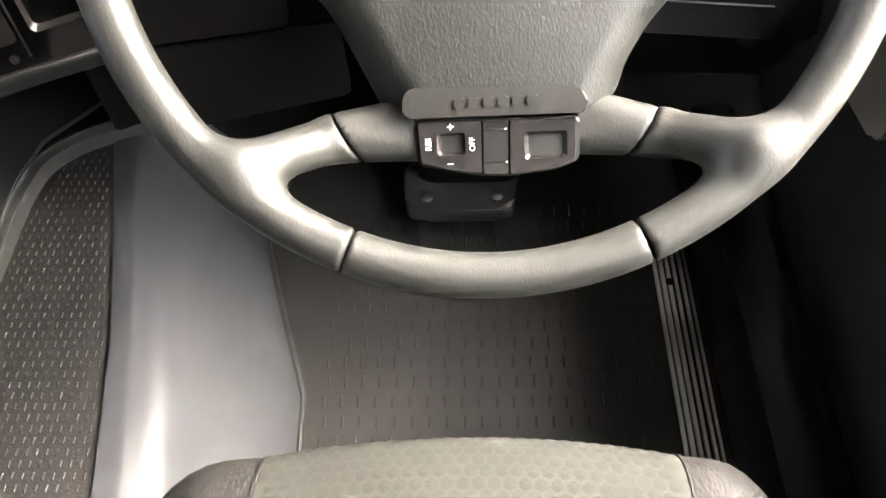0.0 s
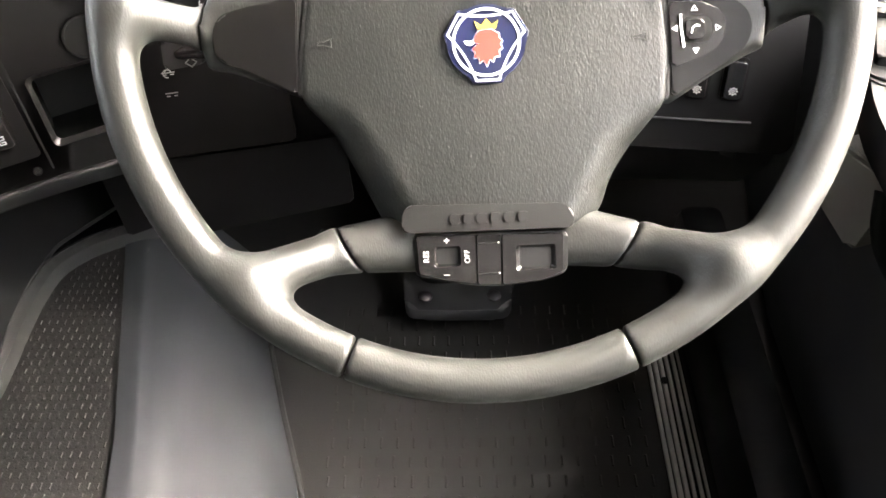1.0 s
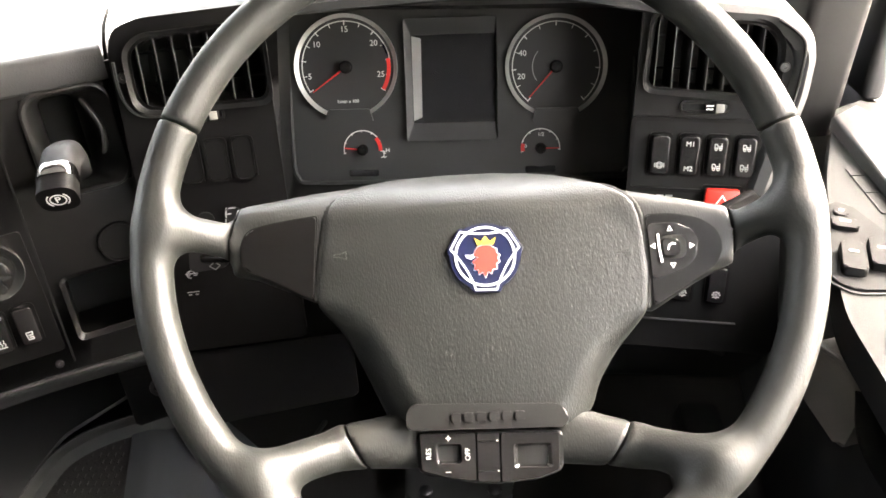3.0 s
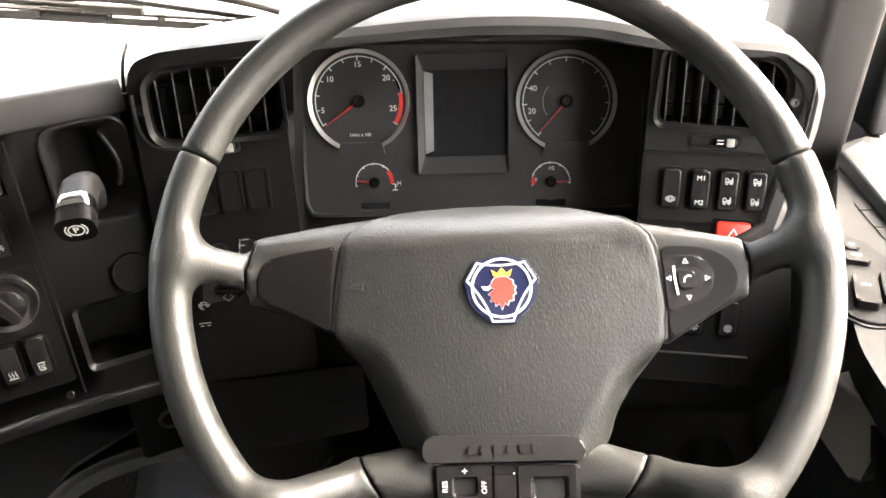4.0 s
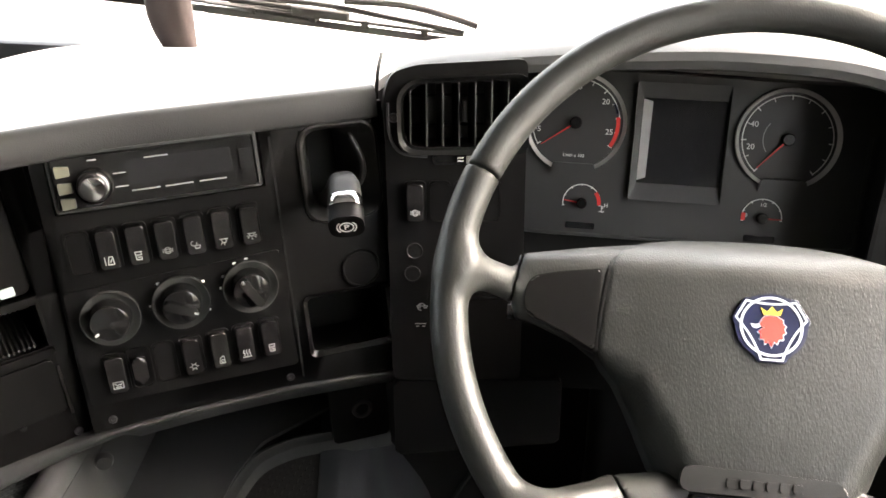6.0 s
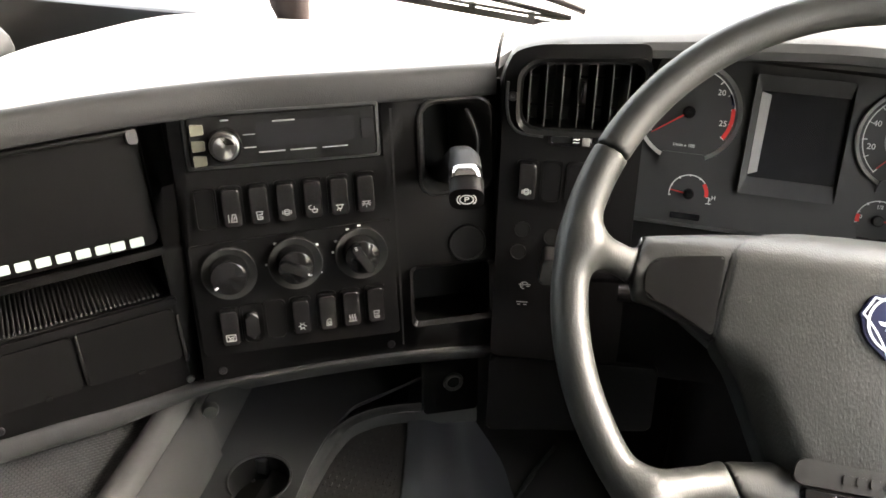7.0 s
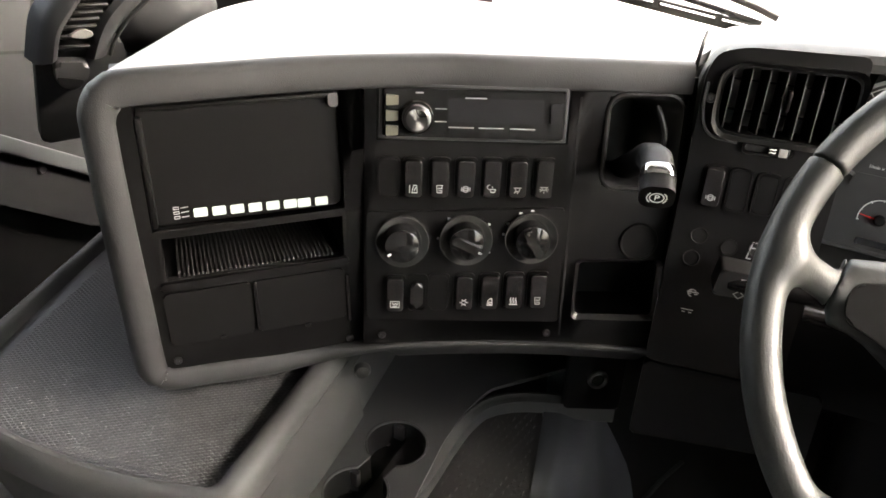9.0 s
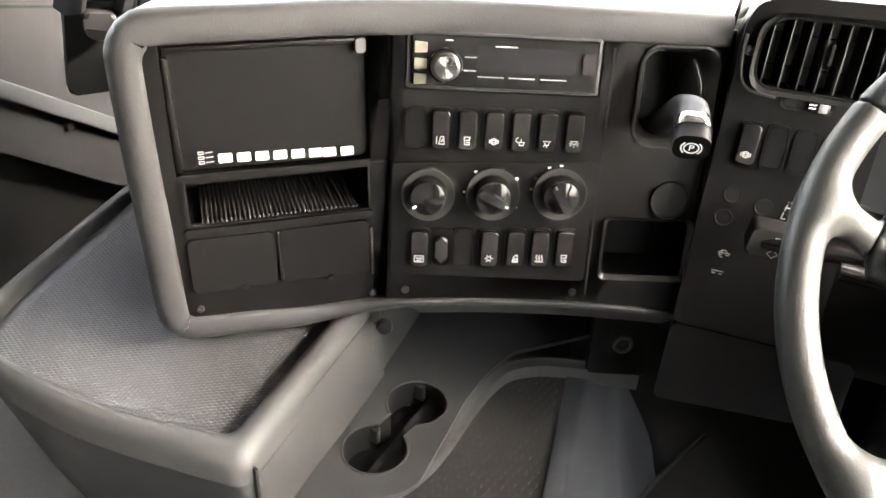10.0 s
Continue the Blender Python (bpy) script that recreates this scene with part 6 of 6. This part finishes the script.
part("side_panel", sheet([[(-0.662, 0.500, 0.836), (-0.6550, 0.445, 0.836), (-0.6455, 0.37, 0.836), (-0.6310, 0.250, 0.836)], [(-0.661, 0.515, 0.80), (-0.654, 0.460, 0.80), (-0.6440, 0.385, 0.80), (-0.6300, 0.256, 0.80)], [(-0.660, 0.530, 0.718), (-0.654, 0.49, 0.718), (-0.647, 0.42, 0.718), (-0.638, 0.300, 0.718)]], -0.005), GREYRIM, tray, "pale grey side panel")
part("panel_gap", box(-0.6285, 0.250, 0.788, 0.004, 0.003, 0.09), DEEP, tray)

# pocket under the centre panels
under = thing("lower_dash_pocket", None, "dark pocket under the centre dash", "dashboard")
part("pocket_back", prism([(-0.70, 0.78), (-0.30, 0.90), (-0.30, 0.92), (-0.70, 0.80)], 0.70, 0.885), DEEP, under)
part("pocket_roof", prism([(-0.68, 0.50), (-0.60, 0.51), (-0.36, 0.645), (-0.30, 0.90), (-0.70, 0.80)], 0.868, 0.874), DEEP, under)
FS = frame_at((-0.392, 0.664, 0.800), 32, 5)
part("socket_plate", prism(rounded([(-0.040, -0.045), (0.034, -0.050), (0.034, 0.080), (-0.040, 0.080)], 0.004), -0.01, 0.0, 0.002), BLACK, under, "dark socket plate", FS)
part("socket_ring", lathe([(0.0085, -0.01), (0.0085, 0.003), (0.0105, 0.0045), (0.013, 0.0035), (0.0135, 0.0)], 28), SCREW, under, "metal socket ring", FS)
part("socket_cap", lathe([(0.0, 0.001), (0.0085, 0.001), (0.0085, -0.006)], 24), DEEP, under, "", FS)
part("round_knob", lathe([(0, 0), (0.010, 0), (0.010, 0.004), (0.008, 0.008), (0, 0.009)], 24), SCREW, under, "small round knob", frame_at((-0.636, 0.490, 0.842), 35, 5))
part("knee_panel", prism(rounded([(-0.0325, -0.300), (0.16, -0.285), (0.16, -0.203), (-0.0325, -0.203)], 0.006), -0.012, -0.002, 0.003), BLACK, under, "dark knee panel", FL)
part("knee_panel", sheet([[(0.10, 0.71, 0.87), (0.2, 0.71, 0.87), (0.345, 0.70, 0.87)], [(0.10, 0.74, 0.78), (0.2, 0.74, 0.78), (0.345, 0.73, 0.78)], [(0.10, 0.80, 0.70), (0.2, 0.80, 0.70), (0.345, 0.79, 0.70)]], 0.012), DARKGREY, under, "dark knee panel")

# foot well
bracket = thing("column_foot_bracket", None, "dark metal bracket at the foot of the column", "bracket")
part("plate", prism(rounded([(-0.115, 0.705), (0.040, 0.703), (0.046, 0.80), (-0.120, 0.80)], 0.02, 4), 0.50, 0.522, 0.008), DARKGREY, bracket)
for x in (-0.085, 0.016):
    part("bolt", lathe([(0, 0), (0.010, 0), (0.010, 0.004), (0.006, 0.007), (0, 0.007)], 16, None, x, 0.728), SCREW, bracket, "", pose(0, 0, 0.522))
part("stem", box(-0.035, 0.77, 0.47, 0.12, 0.06, 0.07, 0.01), DARKGREY, bracket)
sill = thing("sill_strips", None, "ribbed aluminium strips along the door sill", "sill")
for k, (x, w) in enumerate(((0.239, 0.005), (0.2475, 0.006), (0.2560, 0.005), (0.2650, 0.004), (0.2745, 0.004), (0.2825, 0.003))):
    part("strip", box(x, 0.30, FLOOR + 0.003, w, 0.80, 0.008, 0.0012), SILLALU, sill, "aluminium strip")
part("strip_base", box(0.261, 0.30, FLOOR - 0.0005, 0.052, 0.80, 0.004), DEEP, sill)
part("strip_hole", lathe([(0, 0), (0.006, 0), (0.006, 0.0005), (0, 0.0005)], 16, None, 0.2555, 0.622), DEEP, sill, "", pose(0, 0, FLOOR + 0.0075))
part("sill_side", box(0.325, 0.25, 0.52, 0.07, 1.2, 0.14, 0.02), BLACK, sill, "black sill cover")
verts, faces = [], []
rng = random.Random(5)
for i in range(20):
    for j in range(22):
        x, y = -0.215 + 0.0225 * i + (0.004 if j % 2 else 0), 0.16 + 0.0285 * j
        if x < interp(FOOT, y) + 0.02:
            continue
        n0 = len(verts)
        l = 0.0075 + 0.002 * rng.random()
        for dx, dy, z in ((-0.0018, -l, 0), (0.0018, -l, 0), (0.0018, l, 0), (-0.0018, l, 0), (0, -l * 0.8, 0.0012), (0, l * 0.8, 0.0012)):
            verts.append((x + dx, y + dy, FLOOR + z + 0.0002))
        faces += [[n0 + k for k in q] for q in ((0, 1, 4), (1, 2, 5, 4), (2, 3, 5), (3, 0, 4, 5))]
me = bpy.data.meshes.new("floor_mat_relief")
me.from_pydata(verts, [], faces)
me.materials.append(RUBBER)
tagged(new("floor_mat_relief", me), "raised ridges of the black floor mat", "floor mat", kind="stuff")
solid("passenger_floor_mat", box(-1.1, 0.1, 0.46, 0.9, 1.1, 0.02, 0.005), FLOORMAT, "grey textured passenger floor mat", "floor mat")

# ---- driver's seat cushion ----
seat = thing("driver_seat", None, "driver's seat cushion with honeycomb cloth and vinyl sides", "seat")
SZ = 0.905


def cushion_top(x, s):
    """A point of the cushion's skin and its outward normal: s runs from the back over the front edge."""
    y0 = 0.176
    r = 0.045
    crown = -0.35 * (x + 0.015) ** 2
    sag = 0.018 * (1 - ((x + 0.015) / 0.14) ** 2)
    if s < 0:
        return Vector((x, y0 + s - 0.01 + sag * 0.6, SZ + crown - 0.08 * s)), Vector((0, 0.08, 1)).normalized()
    a = min(s / r, 2.2)
    return Vector((x, y0 - 0.01 + sag * 0.6 + r * math.sin(min(a, math.pi / 2)), SZ + crown - r + r * math.cos(min(a, math.pi / 2)) - max(0, a - math.pi / 2) * r)), Vector((0, math.sin(a), math.cos(a)))


rows = []
for i in range(25):
    x = -0.155 + 0.275 * i / 24
    rows.append([cushion_top(x, s)[0] for s in [-0.45, -0.3, -0.2, -0.12, -0.06, -0.03, 0.0, 0.01, 0.02, 0.03, 0.04, 0.05, 0.06, 0.07, 0.085]])
part("cloth_centre", sheet(rows, 0.03), CLOTH, seat, "pale honeycomb cloth centre")
verts, faces = [], []
for i in range(-16, 14):
    for j in range(-22, 9):
        x, s = 0.0098 * i + (0.0049 if j % 2 else 0) - 0.012, 0.0085 * j
        if not -0.150 < x < 0.115:
            continue
        n0 = len(verts)
        for k in range(6):
            a = radians(30 + 60 * k)
            p, nn = cushion_top(x + 0.0045 * math.cos(a), s + 0.0045 * math.sin(a))
            verts.append(p + nn * 0.0003)
        p, nn = cushion_top(x, s)
        verts.append(p + nn * 0.0005)
        faces += [[n0 + k, n0 + (k + 1) % 6, n0 + 6] for k in range(6)]
me = bpy.data.meshes.new("honeycomb")
me.from_pydata(verts, [], faces)
me.materials.append(CLOTHCELL)
tagged(part("honeycomb", me, None, seat, "darker padded honeycomb cells"), kind="stuff")


def bolster(x0, x1):
    rings = []
    n = 9
    for k in range(n):
        t = k / (n - 1)
        x = x0 + (x1 - x0) * t
        drop = 0.075 * (1 - math.sqrt(max(0.0, 1 - t ** 2.2)))
        back_in = 0.085 * (1 - math.sqrt(max(0.0, 1 - t ** 2.4)))
        prof = []
        for s in [-0.45, -0.25, -0.1, -0.03, 0.0, 0.015, 0.03, 0.045, 0.06, 0.075]:
            p, nn = cushion_top(max(-0.16, min(0.125, x)), s)
            prof.append(Vector((x, p.y - back_in, p.z - drop + 0.004 * math.sin(math.pi * min(1, t * 1.4)))))
        prof += [Vector((x, prof[-1].y, 0.76)), Vector((x, -0.30, 0.76))]
        rings.append(prof)
    return loft(rings)


part("side_bolster", bolster(-0.156, -0.262), VINYL, seat, "dark vinyl side")
part("side_bolster", bolster(0.121, 0.205), VINYL, seat, "dark vinyl side")
part("seam_piping", tube([cushion_top(-0.156, s)[0] for s in (-0.2, -0.1, 0.0, 0.015, 0.03, 0.045, 0.06)], 0.0018, 6), VINYL, seat)
part("seam_piping", tube([cushion_top(0.121, s)[0] for s in (-0.2, -0.1, 0.0, 0.015, 0.03, 0.045, 0.06)], 0.0018, 6), VINYL, seat)
part("base", box(-0.02, -0.08, 0.62, 0.34, 0.40, 0.34, 0.02), DARKGREY, seat, "dark seat base")

# ---- driver's door ----
door = thing("driver_door_trim", None, "grey driver's door trim with ledge and switches", "door")
part("lower_panel", sheet([[(0.44, 1.02, 1.0), (0.375, 0.70, 1.0), (0.35, 0.45, 1.0), (0.35, -0.4, 1.0)], [(0.46, 1.02, 0.92), (0.40, 0.70, 0.92), (0.385, 0.45, 0.92), (0.385, -0.4, 0.92)], [(0.47, 1.02, 0.5), (0.43, 0.70, 0.5), (0.43, 0.45, 0.5), (0.43, -0.4, 0.5)]], 0.02), DOORDARK, door, "dark lower door panel")
ledge = rounded([(0.455, 0.905), (0.400, 0.775), (0.350, 0.622), (0.325, 0.530), (0.320, 0.30), (0.345, -0.3), (0.57, -0.3), (0.57, 1.0), (0.50, 1.0)], 0.03, 3)
part("ledge", prism(ledge, 0.965, 1.002, 0.008, 3), DOORGREY, door, "pale grey door ledge")
part("window_rail", prism([(0.456, 0.915), (0.50, 0.95), (0.575, 0.70), (0.575, -0.3), (0.470, -0.3), (0.450, 0.742)][::-1], 1.0, 1.020, 0.006, 3), DOORDARK, door, "dark window rail")
part("window_post", box(0.560, 1.062, 1.44, 0.03, 0.080, 0.90, 0.010, 3), DOORDARK, door, "dark window post")
sw = part("switch_pod", prism(rounded([(0.329, 0.583), (0.345, 0.640), (0.378, 0.722), (0.400, 0.720), (0.418, 0.650), (0.424, 0.575), (0.404, 0.560), (0.345, 0.562)], 0.010, 4), 1.002, 1.006, 0.002), DOORPOD, door, "dark switch pod")
part("pod_groove", prism(rounded([(0.326, 0.581), (0.342, 0.641), (0.376, 0.726), (0.402, 0.724), (0.421, 0.651), (0.428, 0.574), (0.406, 0.556), (0.344, 0.558)], 0.010, 4), 1.001, 1.0035), DEEP, door)
for x, y, w, h, tall in ((0.385, 0.697, 0.014, 0.016, 0.003), (0.379, 0.672, 0.026, 0.020, 0.005), (0.361, 0.607, 0.022, 0.050, 0.009), (0.390, 0.612, 0.022, 0.050, 0.009)):
    k = part("window_switch", prism(rrect(w, h, 0.004, 0, 0), 0, tall, 0.003, 3), DOORPOD, sw, "black window switch", pose(x, y, 1.006, 0, 0, -18))
    part("sign", prism(rrect(w * 0.4, 0.003, 0.001, 0, h * 0.12), tall - 0.0002, tall + 0.0004), DIMWHITE, sw, "", pose(x, y, 1.006, 0, 0, -18))
part("defrost_slot", prism(rounded([(0.432, 0.803), (0.447, 0.817), (0.446, 0.700), (0.430, 0.700)], 0.003, 3), 1.0008, 1.0032), DEEP, door, "dark demister slot")
for y in (0.785, 0.745):
    part("slot_rib", box(0.4385, y, 1.0032, 0.016, 0.003, 0.002), DOORGREY, door)
pull = thing("door_pull", None, "grey door pull handle under the ledge", "handle")
FP = frame_at((0.345, 0.533, 0.905), -70, 4)
part("plate", prism(rounded([(-0.040, -0.026), (0.032, -0.048), (0.040, 0.044), (-0.042, 0.036)], 0.012, 4), -0.016, 0.012, 0.006, 3), PULLGREY, pull, "grey grip plate", FP)
part("top_edge", tube([FP @ Vector((-0.040, 0.034, 0.010)), FP @ Vector((0.038, 0.042, 0.010))], 0.004, 8), PULLGREY, pull, "pale grey rounded top edge")
part("lower_bar", tube(curve_points([(0.352, 0.500, 0.935), (0.352, 0.480, 0.905), (0.358, 0.450, 0.888), (0.372, 0.38, 0.880), (0.39, 0.28, 0.885)], 4), 0.013, 12), DOORGREY, pull, "pale grey pull bar")

# ---- passenger door and dash end ----
pdoor = thing("passenger_door_trim", None, "dark grey passenger door trim with a pale slanting strip", "door")
FD = frame_at((-1.42, 0.0, 0.0), 90, 0)
part("upper_panel", prism([(-0.40, 1.00), (0.30, 1.00), (0.547, 0.822), (0.761, 0.660), (1.05, 0.50), (1.05, 1.25), (-0.40, 1.25)], -0.045, -0.012, 0.006, 3), DOORMID, pdoor, "dark grey upper panel", FD)
part("lower_panel", box(-1.475, 0.3, 0.66, 0.03, 1.5, 0.44, 0.01), DEEP, pdoor, "black lower panel")
part("pale_strip", prism([(0.36, 1.056), (1.00, 0.607), (1.00, 0.643), (0.36, 1.092)], -0.014, 0.0, 0.004, 3), STRIPGREY, pdoor, "pale grey slanting strip", FD)
part("door_screw", lathe([(0, 0), (0.009, 0), (0.007, 0.006), (0, 0.006)], 14, None, 0.688, 0.814), SCREW, pdoor, "", FD @ pose(0, 0, -0.012))
for line in (((0.40, 1.092), (0.723, 1.017)), ((0.723, 1.017), (0.748, 1.105)), ((0.40, 1.165), (0.748, 1.105)), ((0.748, 1.105), (0.79, 1.20))):
    part("panel_groove", stroke([line], 0.005, -0.0125, 0.001), DEEP, pdoor, "", FD)
end = thing("side_air_vent", None, "black louvred vent in a curved grey surround at the dash end", "air vent")
FV = frame_at((-1.170, 0.616, 1.111), 58, 0) @ Matrix.Diagonal((0.92, 0.92, 0.92, 1))


def smooth_line(pts, n=5):
    return [(v.x, v.y) for v in curve_points([(x, y, 0.0) for x, y in pts], n)]


bed_left = smooth_line([(-0.038, -0.024), (-0.025, 0.014), (-0.005, 0.040), (0.019, 0.069), (0.060, 0.115)])
bed_right = smooth_line([(0.005, -0.028), (0.024, 0.013), (0.040, 0.038), (0.067, 0.064), (0.115, 0.105)])
out_left = smooth_line([(-0.068, -0.030), (-0.048, 0.034), (-0.017, 0.072), (0.010, 0.098), (0.035, 0.118)])
out_right = smooth_line([(0.034, -0.028), (0.043, -0.008), (0.071, 0.025), (0.112, 0.058), (0.160, 0.090)])
rings = []
for (a, b), (c, d), (e, f), (g, h) in zip(out_left, bed_left, bed_right, out_right):
    rings.append([(a - 0.010, b, -0.05), (a, b, -0.004), (a + 0.3 * (c - a), b + 0.3 * (d - b), 0.006), (a + 0.75 * (c - a), b + 0.75 * (d - b), 0.012), (c, d, 0.004), (c + 0.002, d, -0.014), (e - 0.002, f, -0.014), (e, f, 0.004), (e + 0.25 * (g - e), f + 0.25 * (h - f), 0.012), (e + 0.7 * (g - e), f + 0.7 * (h - f), 0.006), (g, h, -0.006), (g + 0.010, h, -0.05)])
part("surround", loft(rings), DOORMID, end, "curved grey surround", FV)
part("bed", loft([[(c + 0.001, d, -0.016), (e - 0.001, f, -0.016), (e - 0.001, f, -0.010), (c + 0.001, d, -0.010)] for (c, d), (e, f) in zip(bed_left, bed_right)]), DEEP, end, "dark duct", FV)
for k in range(9):
    c, e = Vector(bed_left[2 + 2 * k]), Vector(bed_right[2 + 2 * k])
    m = (c + e) / 2
    part("slat", box(0, 0, 0, (e - c).length * 0.94, 0.0045, 0.016, 0.0015), LEVERBLACK, end, "", FV @ pose(m.x, m.y, -0.002, -25, 0, math.degrees(math.atan2(e.y - c.y, e.x - c.x))))
part("tab", prism([(x, y) for x, y in rounded([(-0.017, 0.011), (0.006, 0.004), (0.021, 0.011), (0.004, 0.021)], 0.006)], 0.004, 0.012, 0.003), PULLGREY, end, "pale leaf-shaped tab", FV)
part("side_plate", prism(rounded([(-0.085, -0.16), (0.080, -0.16), (0.060, -0.004), (-0.066, -0.020)], 0.012), -0.05, -0.014, 0.006, 3), DOORMID, end, "dark grey panel below the vent", FV)
part("lower_pod", prism(rounded([(-0.044, -0.024), (0.004, -0.030), (0.002, -0.050), (-0.016, -0.074), (-0.046, -0.060)], 0.010), -0.03, 0.014, 0.008, 4), DARKGREY, end, "rounded dark lower pod", FV)
part("pod_slot", prism(rounded([(-0.044, -0.046), (-0.006, -0.056), (-0.018, -0.068), (-0.042, -0.062)], 0.004), 0.010, 0.0155, 0.002), LEVERBLACK, end, "", FV)
part("seam", tube([(x + 0.004, y, 0.0) for x, y in out_right], 0.0030, 8), DEEP, end, "", FV)
cap = thing("dash_end_cap", None, "grey rounded shoulder at the end of the dash top", "dashboard")
rings = []
for k in range(13):
    a = radians(-88 + 176 * k / 12)
    rings.append([(0.130 + 0.105 * math.cos(a) * math.cos(b), 0.010 + 0.070 * math.sin(a), -0.085 + 0.060 * math.cos(a) * math.sin(b)) for b in [2 * math.pi * q / 20 for q in range(20)]])
part("cap", loft(rings), DOORMID, cap, "", FV)
part("foot", box(0.12, -0.05, -0.12, 0.14, 0.08, 0.08, 0.02), DOORMID, cap, "", FV)

# ---- outside the glass ----
solid("scuttle_panel", box(-0.5, 1.36, 1.055, 2.2, 0.28, 0.02, 0.008), PAINTWHITE, "white painted panel below the windscreen", "panel")


def wiper(p0, p1, lift, name_label):
    t = thing("windscreen_wiper", None, name_label, "wiper", "wipers")
    a, b = Vector(p0), Vector(p1)
    part("arm", tube(curve_points([a + Vector((0, 0.02, lift)), a.lerp(b, 0.4) + Vector((0, 0.02, lift + 0.012)), a.lerp(b, 0.75) + Vector((0, 0.01, lift + 0.006)), b + Vector((0, 0.0, 0.004))], 5), 0.005, 8), WIPERGREY, t)
    part("blade", box(0, 0, 0, (b - a).length, 0.010, 0.004, 0.001), WIPERGREY, t, "", Matrix.Translation((a + b) / 2) @ (b - a).to_track_quat("X", "Z").to_matrix().to_4x4())
    part("rubber", box(0, 0, -0.012, (b - a).length, 0.003, 0.012), WIPERGREY, t, "", Matrix.Translation((a + b) / 2) @ (b - a).to_track_quat("X", "Z").to_matrix().to_4x4())
    for k in (0.18, 0.42, 0.62, 0.85):
        p = a.lerp(b, k)
        part("claw", box(p.x, p.y, p.z - 0.004, 0.012, 0.010, 0.014, 0.002), WIPERGREY, t)
    part("bridge", box(0, 0, 0.006, 0.10, 0.016, 0.016, 0.004), WIPERGREY, t, "", Matrix.Translation(a.lerp(b, 0.45)) @ (b - a).to_track_quat("X", "Z").to_matrix().to_4x4())
    return t


wiper((-0.80, 1.225, 1.165), (-0.352, 1.245, 1.120), 0.004, "black windscreen wiper resting at the foot of the glass")
wiper((-1.32, 1.23, 1.20), (-0.60, 1.235, 1.150), 0.0, "black windscreen wiper further along the glass")
part("second_arm", tube(curve_points([(-0.56, 1.255, 1.168), (-0.46, 1.25, 1.166), (-0.38, 1.25, 1.150), (-0.33, 1.25, 1.135)], 4), 0.006, 8), WIPERGREY, bpy.data.objects["windscreen_wiper"])
hang = thing("mirror_arm_cover", None, "dark brown padded arm hanging behind the windscreen", "mirror arm")
rings = []
for z, x, w in ((1.100, -0.802, 0.046), (1.125, -0.806, 0.052), (1.150, -0.812, 0.066), (1.18, -0.815, 0.074), (1.25, -0.815, 0.074), (1.35, -0.81, 0.05), (1.5, -0.80, 0.03), (1.9, -0.80, 0.03)):
    rings.append([(x + 0.028 + px * w, 1.075 + py * w * 0.7, z) for px, py in circle(0.5, 14)])
part("arm", loft(rings), BROWNDARK, hang)
mirror = thing("door_mirror", None, "dark housing of the mirror outside the driver's pillar", "mirror")
rings = []
for d, k in ((0.0, 0.86), (0.02, 1.0), (0.10, 0.96), (0.14, 0.70)):
    rings.append([(0.582 + x * k, 1.50 + d, 1.205 + z * k) for x, z in rrect(0.044, 0.34, 0.012)])
part("housing", loft(rings), WIPERGREY, mirror)
part("arm", tube([(0.61, 1.56, 1.46), (0.62, 1.50, 1.62), (0.64, 1.20, 1.70)], 0.012, 8), WIPERGREY, mirror)
